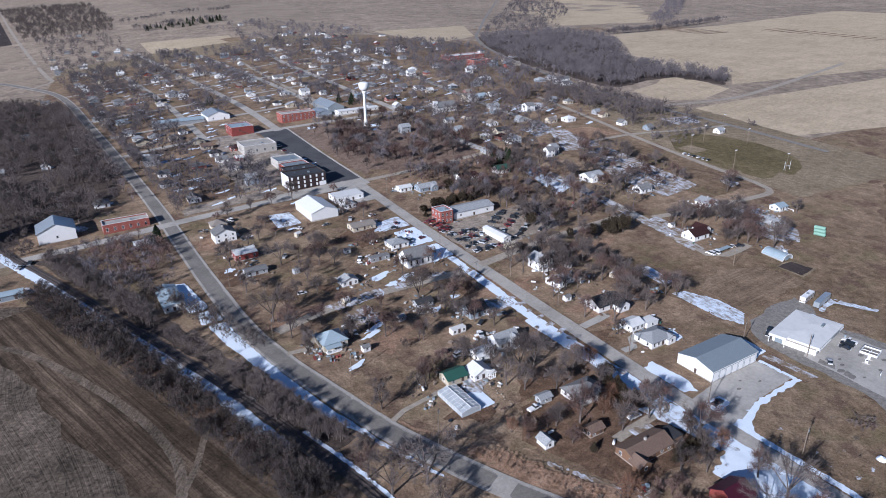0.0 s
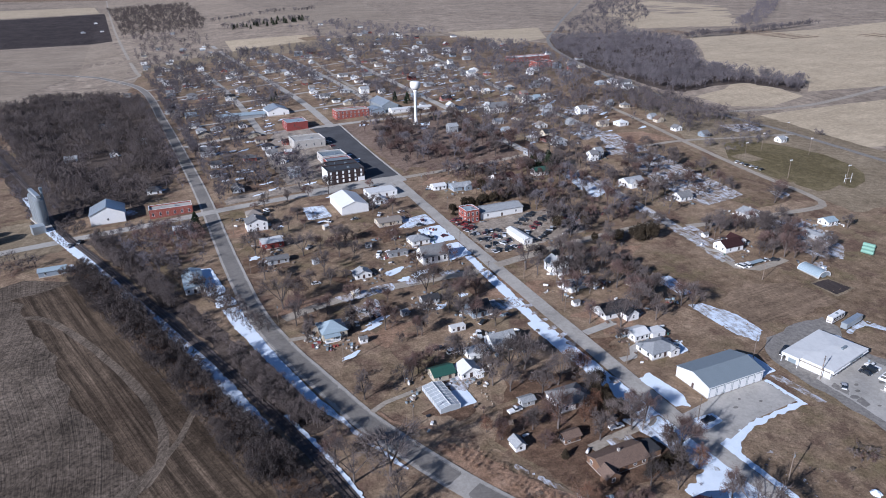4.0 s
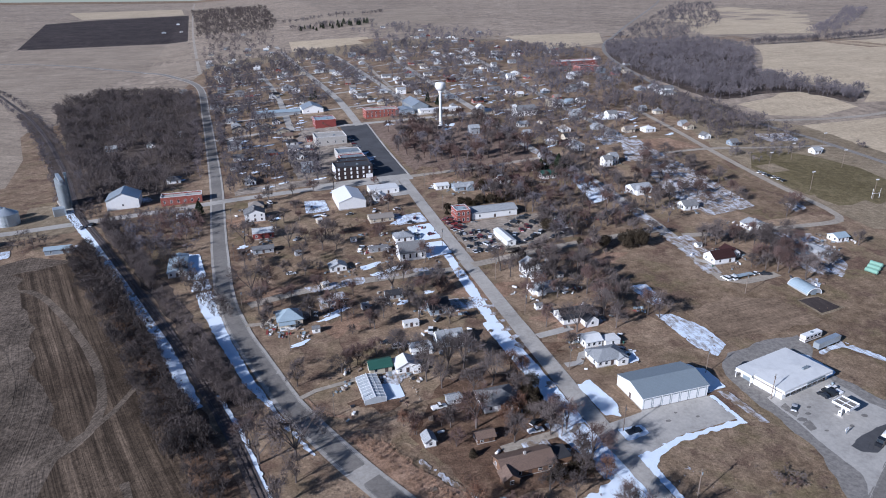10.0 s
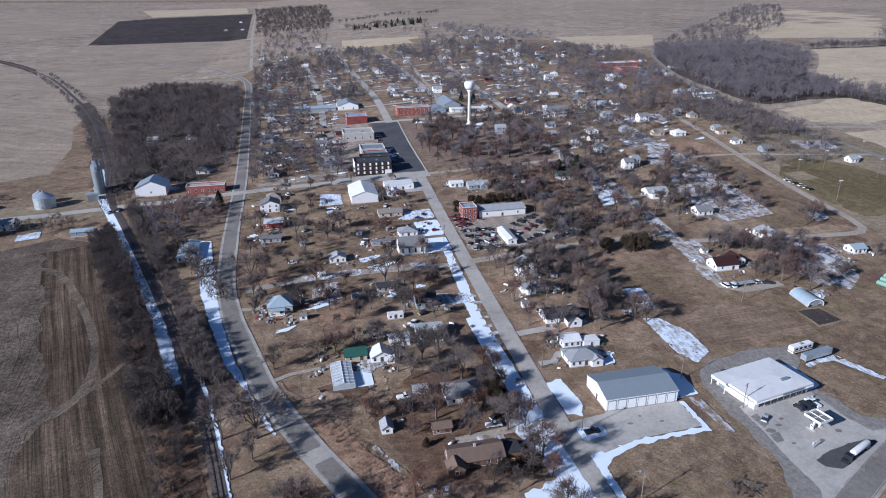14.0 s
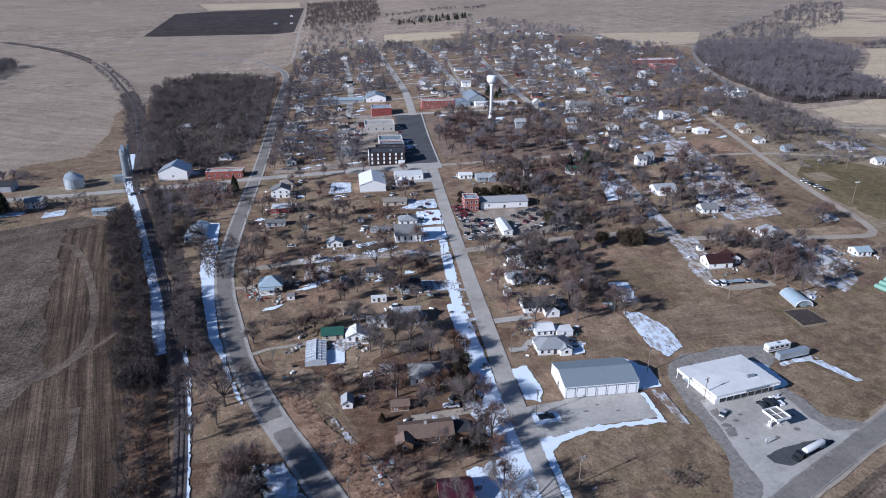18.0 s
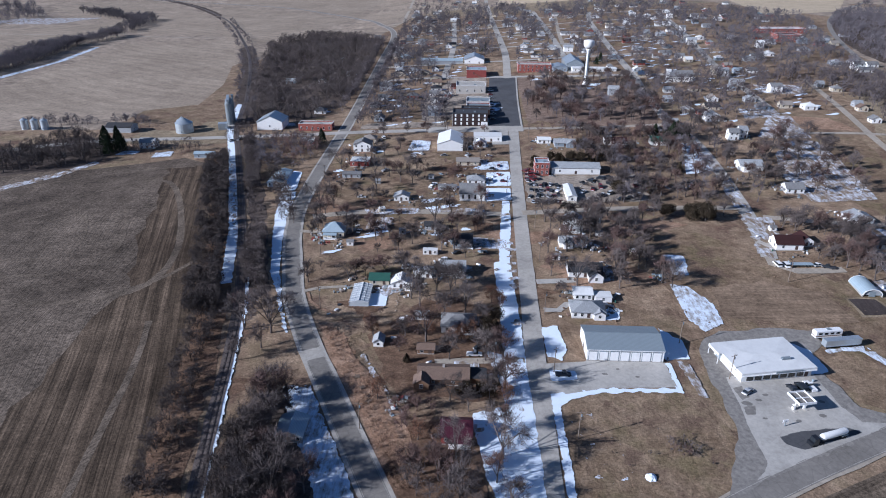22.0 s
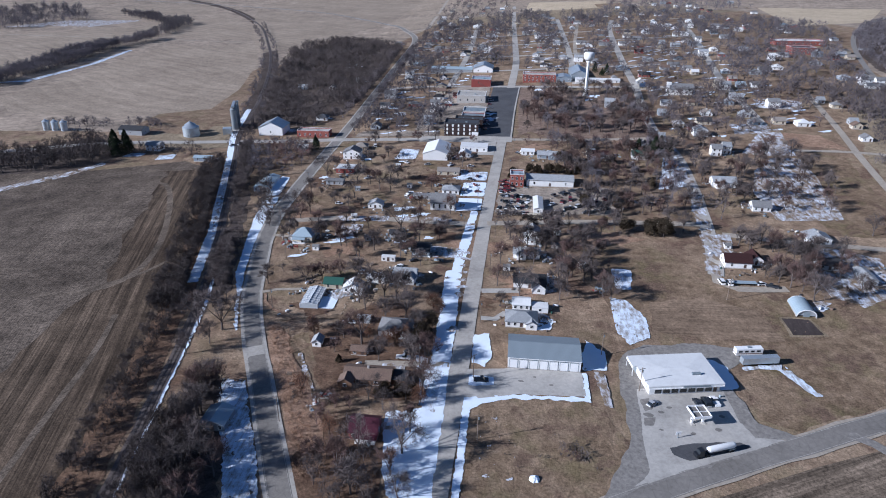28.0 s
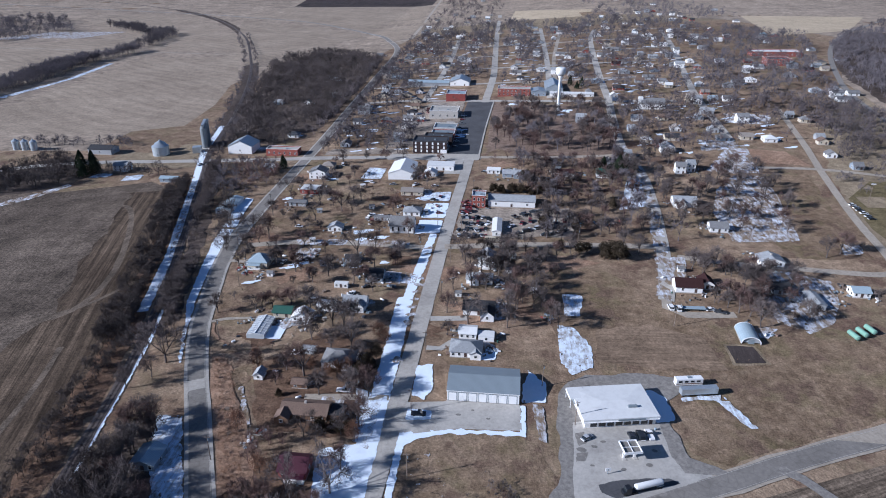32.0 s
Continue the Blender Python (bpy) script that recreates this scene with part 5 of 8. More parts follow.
def tree(x, y, kind="bare", size=1.0, k=None, group=""):
    keys = [q for q in PROTO if q[0] == kind]
    key = keys[RNG.integers(len(keys))] if k is None else (kind, k % len(keys))
    name, label = TREE_WORDS[kind]
    ob = new(name)
    ob.location, ob.rotation_euler = (x, y, H(x, y)), (0, 0, RNG.uniform(0, 6.28))
    ob.scale = (size * RNG.uniform(0.9, 1.1), size * RNG.uniform(0.9, 1.1), size)
    tagged(ob, label, name, group)
    for nm, me in zip(("trunk", "crown"), PROTO[key]):
        new(nm, me).parent = ob
    return ob


def clear(x, y, gap=0.0):
    return (int(x // 2), int(y // 2)) not in PAVED and all((x - a) ** 2 + (y - b) ** 2 > (r + gap) ** 2 for a, b, r in SPOTS)


def grove(pts, count, kinds=("bare",), lo=0.7, hi=1.1, gap=0.0, group=""):
    """Trees scattered within an outline, clear of buildings."""
    xs, ys = [p[0] for p in pts], [p[1] for p in pts]
    made = tries = 0
    while made < count and tries < count * 40:
        tries += 1
        x, y = RNG.uniform(min(xs), max(xs)), RNG.uniform(min(ys), max(ys))
        if inside(x, y, pts) and clear(x, y, gap):
            tree(x, y, kinds[RNG.integers(len(kinds))], RNG.uniform(lo, hi), group=group)
            made += 1


WOOD_BITS = {}


def woods(name, pts, count, label, lo=0.7, hi=1.2, mat="twig_hazed", twigs=150, keep=False):
    """Dense leafless woodland as one mass of many small trees."""
    if not WOOD_BITS.get(twigs):
        bits = []
        for k in range(6):
            rng = np.random.default_rng(200 + k)
            wood, fine = bare_tree(rng, 11, 9.5, twigs, 0.085 if twigs > 500 else 0.06 if twigs > 300 else 0.09 if twigs > 200 else 0.125 if twigs > 140 else 0.2, (3, 3, 3), twigs < 300)
            v = np.array(wood[0] + fine[0])
            tri = [(q[0], q[1], q[2]) for q in wood[1]] + [(q[0], q[2], q[3]) for q in wood[1] if len(q) > 3] + [tuple(i + len(wood[0]) for i in q) for q in fine[1]]
            bits.append((v, np.array(tri)))
        WOOD_BITS[twigs] = bits
    xs, ys = [p[0] for p in pts], [p[1] for p in pts]
    V, F, base, made, tries = [], [], 0, 0, 0
    wide = min(max(xs) - min(xs), max(ys) - min(ys)) > 90
    while made < count and tries < count * 40:
        tries += 1
        x, y = RNG.uniform(min(xs), max(xs)), RNG.uniform(min(ys), max(ys))
        if not inside(x, y, pts) or (keep and not clear(x, y, 1.0)):
            continue
        wild = noise.noise((x * 0.022, y * 0.022, 5.1)) + 0.5 * noise.noise((x * 0.07, y * 0.07, 2.1))
        if wide and keep and wild < -0.28:
            made += 0.5
            continue
        v, f = WOOD_BITS[twigs][RNG.integers(6)]
        s, a = RNG.uniform(lo, hi) * (1 + 0.3 * wild), RNG.uniform(0, 6.28)
        c, sn2 = math.cos(a), math.sin(a)
        q = v * s
        q = np.stack([c * q[:, 0] - sn2 * q[:, 1] + x, sn2 * q[:, 0] + c * q[:, 1] + y, q[:, 2] + H(x, y)], 1)
        V.append(q)
        F.append(f + base)
        base += len(q)
        made += 1
    if not V:
        return None
    V, F = np.concatenate(V), np.concatenate(F)
    me = bpy.data.meshes.new(name)
    me.vertices.add(len(V))
    me.vertices.foreach_set("co", V.ravel())
    me.loops.add(F.size)
    me.loops.foreach_set("vertex_index", F.ravel().astype(np.int32))
    me.polygons.add(len(F))
    me.polygons.foreach_set("loop_start", np.arange(0, F.size, 3, dtype=np.int32))
    me.update()
    me.validate()
    me.materials.append(M[mat])
    return tagged(new(name, me), label, "woodland", kind="stuff")


# ---- near houses, south end ----
house(-50, -45.5, -41, -37, 3.2, 2.6, "redpaint", "maroonmetal", label="small red house with a maroon metal roof and white porch", porch=(1.0, 6.5, 2.0), west=1)
house(-59, -17, -42, -8.5, 2.6, 1.9, "brownsiding", "shingle_brown", label="long brown ranch house with a brown shingle roof", wing=(-7.2, 5.0, 3.0, 2.5, 1.7), south=5)
house(-41.5, -16, -36, -10, 2.4, 0.5, "brownsiding", "shingle_dark", "flat", label="open dark carport beside the brown ranch house", name="carport", category="carport", chimney=False, south=0, west=0, east=0)
house(-60.5, 1, -54.5, 5, 2.2, 1.1, "brownsiding", "shingle_brown", label="low brown outbuilding under yard trees", name="outbuilding", category="shed", chimney=False, south=2)
house(-52.5, 15, -39.5, 25, 2.7, 2.6, "white", "shingle_grey", "hip", wing=(3.8, 4.0, 1.2, 2.6, 1.3), label="white bungalow with a grey hip roof")
house(-77, 4.5, -73.4, 9, 2.3, 1.3, "white", "shingle_pale", label="little white shed in the trees", name="shed", category="shed", chimney=False, south=1, west=0, east=0)
house(-63, 23.5, -58, 27, 2.2, 0.8, "greysiding", "shingle_pale", label="small grey shed by the drive", name="shed", category="shed", chimney=False, south=1, west=1, east=0)
house(-85, 50.4, -76.6, 57.2, 2.6, 1.6, "cream", "greenmetal", label="pale garage with a dark green metal roof", name="garage", category="garage", chimney=False, south=2, west=1, east=1)
house(-75.2, 47.6, -67, 54.4, 2.6, 2.0, "white", "membrane", label="white cottage with a snow-white roof", axis="y", porch=(3.2, 3.0, 1.6))
house(-66.4, 57.5, -58.4, 64, 2.5, 1.0, "white", "membrane", label="white garage with a white roof", name="garage", category="garage", chimney=False, south=2)
house(-54.8, 60, -44, 68, 3.0, 2.8, "white", "shingle_pale", label="white house with pale cross gables", wing=(2.6, 4.6, 2.0, 2.9, 2.4))
house(-64, 80.3, -57.2, 83, 2.3, 0.3, "white", "membrane", "flat", label="white travel trailer parked in a yard", name="trailer", category="trailer", chimney=False, south=3, west=0)
house(-50, 87, -41, 96, 3.2, 3.0, "bluesiding", "shingle_dark", label="dark blue-grey house with snowy yard")
house(-65, 108, -57, 113, 2.4, 1.4, "greysiding", "shingle_dark", label="grey shed with a dark roof", name="shed", category="shed", chimney=False)
house(-115, 97.5, -104.5, 107.5, 3.2, 3.4, "cream", "bluemetal", "hip", label="square house with a steep pale blue roof", porch=(-1.5, 6.5, 2.2))
house(-85, 147, -76.6, 153, 2.6, 1.8, "white", "shingle_pale", label="small white house on a brown lawn", axis="y")
house(-120, 207, -108, 217, 3.4, 0.4, "redpaint", "membrane", "flat", label="red garage with a white flat roof", name="garage", category="garage", chimney=False)
house(-121, 185, -110, 191, 2.5, 0.8, "greysiding", "shingle_grey", label="grey mobile home on a brown lawn", name="mobile_home", category="mobile home", chimney=False)
house(-44, 173, -33.5, 182, 2.8, 1.8, "white", "shingle_pale", "hip", label="white house with a pale hip roof behind the chapel")
house(-51, 208, -36.5, 217, 2.6, 1.4, "cream", "tan", label="long low house with a tan roof")
house(-61, 164.5, -50, 168, 2.4, 0.3, "greysiding", "shingle_grey", "flat", label="grey trailer among yard clutter", name="trailer", category="trailer", chimney=False)
house(-123, 238, -111, 248, 5.2, 2.6, "white", "shingle_grey", label="two-storey white house with a grey roof", storeys=2, axis="y")
house(-40, 246, -31.5, 253, 2.7, 2.0, "white", "membrane", label="small white gabled office", axis="y", chimney=False)

# blue-grey roof colour imitates snow lying in the trees' shade
house(-99, -47, -91, -38, 2.8, 1.6, "bluesiding", "bluemetal", label="small blue house hidden in trees, its snowy roof coloured blue-grey as in shade", axis="y")

# chapel
chapel = house(-48, 147.5, -34, 157.5, 4.6, 4.2, "white", "shingle_grey", label="white clapboard chapel with tall dark windows and grey roof", name="chapel", category="church", south=0, west=0, east=0, chimney=False)
for k in range(4):
    window(chapel, -5.1 + 3.4 * k, -5.0, 1.3, 1.0, 2.5, "s")
doorway(chapel, 7.0, 0, 0.2, 1.6, 2.5, "e")
window(chapel, -7.0, 0, 1.6, 1.0, 2.2, "w")

# big white barn-like hall and the corner shop
house(-65, 238, -47.5, 266, 4.8, 3.0, "whitemetal", "whitemetal", label="large white metal hall with a white gabled roof", name="hall", category="hall", axis="y", chimney=False, south=0, west=0, east=0, over=0.3)
house(-40, 259, -20, 271, 3.6, 0.4, "white", "membrane", "flat", label="corner shop with a white flat roof", name="shop_building", category="shop", chimney=False, south=4)

# houses east of main street
house(6, 108, 15, 117, 5.0, 2.5, "white", "shingle_pale", label="two-storey white house among trees", storeys=2, axis="y", porch=(0, 6, 2))
house(1, 90, 14, 97, 2.8, 2.0, "white", "shingle_pale", label="white house with a pale roof among trees", wing=(-2.5, 4.5, 1.6, 2.7, 2.0))
house(1.5, 60.5, 16, 70, 2.9, 2.4, "white", "shingle_dark", label="white house with a dark shingle roof and front gable", wing=(4.0, 6.0, 4.6, 2.8, 2.2), west=2)
house(1.2, 41, 8.6, 48, 2.9, 1.3, "white", "membrane", label="white garage with a white roof", name="garage", category="garage", chimney=False, axis="x", door=False)
house(9.6, 40, 16.4, 45, 2.4, 0.4, "white", "membrane", "flat", label="white carport with a flat roof", name="carport", category="carport", chimney=False, south=1, west=0)
house(-1.5, 27.5, 11.5, 37, 2.7, 2.2, "white", "shingle_pale", "hip", label="white bungalow with a pale hip roof", south=5, wing=(4.2, 4.5, 1.2, 2.5, 1.2))
house(103, 90, 115.5, 99, 3.2, 2.8, "white", "shingle_red", label="white house with a dark red-brown roof", south=2, west=2)
house(115.5, 94, 122, 102, 2.9, 2.2, "white", "shingle_red", label="white annex with a dark red-brown roof", axis="y", chimney=False)
house(152, 120, 164, 129, 3.0, 2.0, "white", "shingle_pale", label="white house by the dirt road", axis="y")
house(124, 196, 138, 206, 3.4, 2.4, "white", "shingle_pale", label="white house with a pale roof amid snow", wing=(-3, 5, 2, 3.2, 2.2))
house(137, 160, 147, 168, 3.0, 2.4, "white", "shingle_grey", label="white gabled house amid old snow")
house(5, 253, 14, 260, 2.8, 1.2, "white", "membrane", label="low white house by the park")
house(16, 245, 30, 254, 2.8, 1.8, "bluesiding", "shingle_pale", label="pale blue house by the park", wing=(3.5, 5, 2, 2.7, 1.6))
house(51, 248, 66, 257, 2.8, 1.6, "white", "shingle_red", label="white house with a red roof")
house(88, 268, 98, 278, 3.2, 2.2, "greysiding", "shingle_dark", label="dark house among evergreens", axis="y")
house(82, 246, 93, 254, 3.2, 2.4, "white", "greenmetal", label="white house with a dark green metal roof", axis="x", west=1)
house(136, 300, 146, 309, 5.0, 2.4, "white", "shingle_pale", label="two-storey white house among trees", storeys=2, axis="y")

# filling station, storage building, fire hall
block(-2.5, 189, 6.2, 199.5, 7.4, "brick", "bluemetal", "two-storey red brick fire hall", 3, 2, 0, 3)
house(8, 190.5, 37.5, 203, 4.2, 1.7, "whitemetal", "shingle_pale", label="long white metal garage with a pale metal roof", name="garage", category="garage", chimney=False, south=3, west=0, east=0)
house(12, 146, 17, 166, 3.3, 0.8, "whitemetal", "membrane", label="long white trailer in the vehicle yard", name="trailer", category="trailer", chimney=False, south=1, west=0, axis="y")

# business row
corner = block(-56.3, 301, -29.3, 317, 9.2, "darkbrick", "tar", "three-storey dark brick corner building with white arched windows", 6, 3, 0, 4, pane="trim")
part("storefront", box(8.5, -8.12, 0, 13.56, -7.9, 3.2), M["trim"], corner, "white painted storefront at the corner")
for k in range(2):
    part("awning", box(13.5, -6 + 7 * k, 2.8, 14.9, -1 + 7 * k, 3.0), M["greymetal"], corner, "grey awning over the shop front")
part("side_wall", box(-13.6, -7.9, 0, -13.51, 7.9, 9.85), M["trim"], corner, "white painted side wall")
part("cornice", box(-13.7, -8.2, 9.0, 13.7, -8.0, 9.5), M["tar"], corner)
block(-50, 322, -27, 336, 6.5, "darkbrick", "tar", "low dark brick shop with a grey-blue roof", 3, 2, 0, 2)
block(-46, 338, -26.5, 352, 5.0, "brick", "greymetal", "one-storey brick shop with a grey roof", 3, 1, 0, 2)
block(-46, 354, -26.5, 372, 5.2, "stone", "greymetal", "one-storey pale shop with grey roof", 3, 1, 0, 2)
block(-56, 408, -29, 430, 6.5, "stone", "concrete", "pale block building with a grey-white roof", 4, 1, 0, 2)
red_shop = block(-47, 478, -27, 500, 7.0, "redpaint", "bluemetal", "two-storey red building with a pale metal roof and outside stair", 0, 2, 0, 3)
for k in range(12):
    part("stair_tread", box(-2.0 + 0.55 * k, -12.1, 3.4 - 0.28 * k, -1.35 + 0.55 * k, -11.05, 3.5 - 0.28 * k), M["wood"], red_shop)
part("stair_rail", ([(-2.0, -12.1, 4.5), (4.7, -12.1, 1.1), (4.7, -12.02, 1.1), (-2.0, -12.02, 4.5), (-2.0, -12.1, 4.6), (4.7, -12.1, 1.2), (4.7, -12.02, 1.2), (-2.0, -12.02, 4.6)], box(0, 0, 0, 1, 1, 1)[1]), M["wood"], red_shop)
part("stair_door", box(-3.2, -11.1, 3.5, -2.2, -11.0, 5.6), M["door"], red_shop)
house(-66, 398, -60, 404, 2.6, 1.4, "redpaint", "membrane", label="small red shed behind the shops", name="shed", category="shed", chimney=False, south=1, west=0)
house(-100, 562, -52, 576, 4.2, 1.8, "greysiding", "bluemetal", label="long shed with a blue-grey metal roof", name="shed", category="shed", chimney=False, south=0)
house(-50, 556, -28, 584, 4.5, 4.0, "white", "silver", label="large hall with a rounded silver roof", name="hall", category="hall", chimney=False, axis="y", south=2)
block(6, 494, 40, 510, 7.0, "brick", "concrete", "row of red brick shops facing the park", 8, 2, 0, 2)
house(41, 490, 56, 510, 4.5, 1.6, "bluesiding", "silver", label="pale blue metal building on the square", name="shop_building", category="shop", chimney=False, axis="y")
house(56, 500, 74, 540, 5.0, 4.5, "silver", "silver", label="silver round-roofed metal building", name="hall", category="hall", chimney=False, axis="y", south=1)
house(60, 482, 104, 492, 3.4, 1.0, "white", "membrane", label="long low white building", name="shop_building", category="shop", chimney=False, south=7)

# chapel by the park
c2 = house(142, 426, 163, 437, 5.2, 4.4, "white", "shingle_grey", label="white country church with a grey roof and square tower", name="church", category="church", chimney=False, south=5)
part("tower", box(-13, -2, -1, -9.2, 2, 10.5), M["white"], c2, "square white bell tower")

# elevator side
house(-209, 299, -189, 318, 6.5, 4.5, "whitemetal", "silver", label="tall galvanised metal barn", name="barn", category="barn", chimney=False, south=1, west=0, east=0, axis="y")
block(-175, 294, -149, 304, 4.8, "brick", "concrete", "long red brick building with a white roof", 6, 1, 0, 2)
# roof is white; its blue shading is put into the blue-grey colour
house(-163.5, 169, -154.5, 193, 2.8, 1.2, "white", "bluemetal", label="long mobile home with a white roof coloured blue-grey as in shade", name="mobile_home", category="mobile home", chimney=False, axis="y")
house(-231, 227, -218, 233, 3.0, 1.0, "bluesiding", "bluemetal", label="pale blue machine shed", name="shed", category="shed", chimney=False, south=2)
house(-163, 256, -155, 264, 2.8, 1.5, "redpaint", "membrane", label="red cottage with a white roof", name="house")
house(-326, 291, -306, 303, 4.5, 2.2, "greysiding", "shingle_dark", label="dark-roofed grey machine shed", name="shed", category="shed", chimney=False, south=1)
house(-280, 250, -269, 258, 4.6, 2.4, "white", "shingle_pale", label="two-storey white farmhouse with a pale roof", storeys=2)

# ---- special ----
# storage building with a row of overhead doors
store = thing("storage_building", "long steel storage building with a grey-blue roof and white overhead doors", "storage building", 13.5, 8)
SPOTS.append((13.5, 8, 17))
SPOTS.append((65, 424, 9))
SPOTS.append((60, 412, 7))
SPOTS.append((70, -30, 20))
part("wall", walls_geo(27, 16, 4.6, 2.0, "x"), M["whitemetal"], store)
part("roof", gable_roof(27, 16, 4.6, 2.0, 0.25, 0.14, "x"), M["greymetal"], store, "grey-blue ribbed metal roof")
part("ridge_cap", box(-13.8, -0.2, 6.72, 13.8, 0.2, 6.8), M["greymetal"], store)
for k in range(7):
    x = -11.4 + 3.75 * k
    door = part("overhead_door", join(*[box(x - 1.45, -8.07 - 0.0, 0.1 + 0.72 * j, x + 1.45, -7.98, 0.1 + 0.72 * j + 0.69) for j in range(5)]), M["trim"], store, "white panelled overhead door")
    part("door_frame", join(box(x - 1.6, -8.1, 0, x - 1.47, -7.97, 3.85), box(x + 1.47, -8.1, 0, x + 1.6, -7.97, 3.85), box(x - 1.6, -8.1, 3.73, x + 1.6, -7.97, 3.9)), M["greymetal"], door)
part("gutter", box(-13.7, -8.45, 4.42, 13.7, -8.27, 4.58), M["trim"], store)
part("base_trim", box(-13.56, -8.05, -0.5, 13.56, 8.05, 0.25), M["concrete"], store)
part("walk_door", box(-13.58, -1, 0.1, -13.46, 0, 2.15), M["door"], store)

# filling station shop
shop = thing("filling_station", "white filling station shop with a broad white metal roof", "filling station", 61.3, 0.2, 11)
SPOTS.append((61.3, 0.2, 19))
part("wall", walls_geo(26, 17, 3.7, 0, "x"), M["whitemetal"], shop)
v, f = hip_roof(26, 17.5, 3.6, 0.45, 0.9, 0.9)
part("roof", (v, f), M["membrane"], shop, "white metal roof")
part("canopy_edge", join(box(-13.8, -9.9, 3.3, 13.8, -8.6, 3.6)), M["trim"], shop, "white fascia over the shop front")
for k in range(7):
    part("shop_window", box(-11 + 3.1 * k, -8.6, 0.6, -8.6 + 3.1 * k, -8.48, 2.6), M["glass"], shop, "dark plate-glass shop window")
part("door", box(10.6, -8.62, 0.1, 11.8, -8.47, 2.3), M["door"], shop)
part("corner_roof", join(box(-15.4, 2.6, 4.35, -9.2, 9.4, 4.62), box(-15.4, 2.6, 3.5, -15.25, 9.4, 4.35)), M["membrane"], shop, "raised white roof over the corner entrance")
for y in (2.9, 9.1):
    part("corner_post", box(-15.2, y - 0.1, -0.5, -15.0, y + 0.1, 3.5), M["trim"], shop)
part("side_band", box(-13.09, -8.2, 2.6, -13.01, 3.0, 3.5), M["tan"], shop, "stained tan band under the eaves")
part("side_door", box(-13.1, 4.5, 0.0, -13.0, 7.5, 2.6), M["greymetal"], shop)
for k in range(6):
    part("window_mullion", box(-8.5 + 3.1 * k, -8.66, 0.5, -8.3 + 3.1 * k, -8.5, 2.7), M["trim"], shop)
part("counter_sign", box(-1.5, -9.98, 3.7, 8.5, -9.86, 4.3), M["greymetal"], shop, "long dark sign board on the eaves")
part("roof_unit", box(4, -4.5, 4.9, 7.2, -3.6, 5.6), M["greymetal"], shop, "grey rooftop unit")

canopy = thing("pump_canopy", "white flat canopy over the fuel pumps", "canopy", 63.6, -24.0, 12)
canopy.scale = (0.7, 0.8, 0.95)
for g in (box(-4.3, -3.8, 4.5, 4.3, -3.55, 5.4), box(-4.3, 3.55, 4.5, 4.3, 3.8, 5.4), box(-4.3, -3.55, 4.5, -4.05, 3.55, 5.4), box(4.05, -3.55, 4.5, 4.3, 3.55, 5.4)):
    part("fascia", g, M["trim"], canopy)
for g in (box(-0.12, -3.55, 4.85, 0.12, 3.55, 5.1), box(-4.05, -0.12, 4.85, -0.12, 0.12, 5.1), box(0.12, -0.12, 4.85, 4.05, 0.12, 5.1)):
    part("beam", g, M["trim"], canopy)
part("deck", box(-4.05, -3.55, 4.55, 4.05, 3.55, 4.8), M["stain"], canopy, "grey weathered canopy deck")
for s in (-1, 1):
    part("column", box(s * 2.2 - 0.2, -0.2, -0.3, s * 2.2 + 0.2, 0.2, 4.5), M["trim"], canopy)
for s in (-1, 1):
    isl = thing("fuel_pump", "white and grey fuel pump on a concrete island", "fuel pump", 63.6 + s * 1.9, -23.8 + s * 0.5, 12, 0.25, "pumps under the canopy")
    part("island", box(-0.6, -1.6, 0, 0.6, 1.6, 0.16), M["concrete"], isl)
    part("cabinet", box(-0.3, -0.5, 0.16, 0.3, 0.5, 1.9), M["trim"], isl)
    part("display", box(-0.32, -0.35, 1.2, 0.32, 0.35, 1.6), M["glass"], isl)
sign = thing("station_sign", "low white sign post on the forecourt", "sign", 55.5, -32.5, 12, 0.2)
part("post", box(-0.1, -0.1, 0, 0.1, 0.1, 2.2), M["greymetal"], sign)
part("board", box(-0.9, -0.08, 1.4, 0.9, 0.08, 2.5), M["trim"], sign)

# tanker truck
truck = thing("tanker_truck", "tanker truck with a dark cab and long white tank", "truck", 65.5, -38.5, 21.5, 0.22)
truck.scale = (0.86, 0.9, 0.9)
part("chassis", box(-8.3, -0.5, 0.75, 3.4, 0.5, 1.05), M["cardark"], truck)
tank = rings([(0.35, -5.9), (0.95, -5.6), (1.12, -5.0), (1.12, 5.0), (0.95, 5.6), (0.35, 5.9)], 16)
part("tank", ([(z + 2.4, y, x + 2.3) for x, y, z in tank[0]], tank[1]), M["whitemetal"], truck, "long white cylindrical tank", True)
part("fender", join(box(5.2, -1.15, 1.1, 8.2, 1.15, 1.25)), M["greymetal"], truck)
part("cab", ([(-8.3, -1.15, 0.6), (-5.2, -1.15, 0.6), (-5.2, 1.15, 0.6), (-8.3, 1.15, 0.6), (-7.0, -1.1, 3.1), (-5.2, -1.1, 3.2), (-5.2, 1.1, 3.2), (-7.0, 1.1, 3.1), (-8.3, -1.1, 1.8), (-8.3, 1.1, 1.8), (-7.4, -1.1, 1.95), (-7.4, 1.1, 1.95)], [(3, 2, 1, 0), (0, 1, 5, 4, 10, 8), (2, 3, 9, 11, 7, 6), (1, 2, 6, 5), (4, 5, 6, 7), (0, 8, 9, 3), (8, 10, 11, 9), (10, 4, 7, 11)]), M["cardark"], truck, "dark teal truck cab")
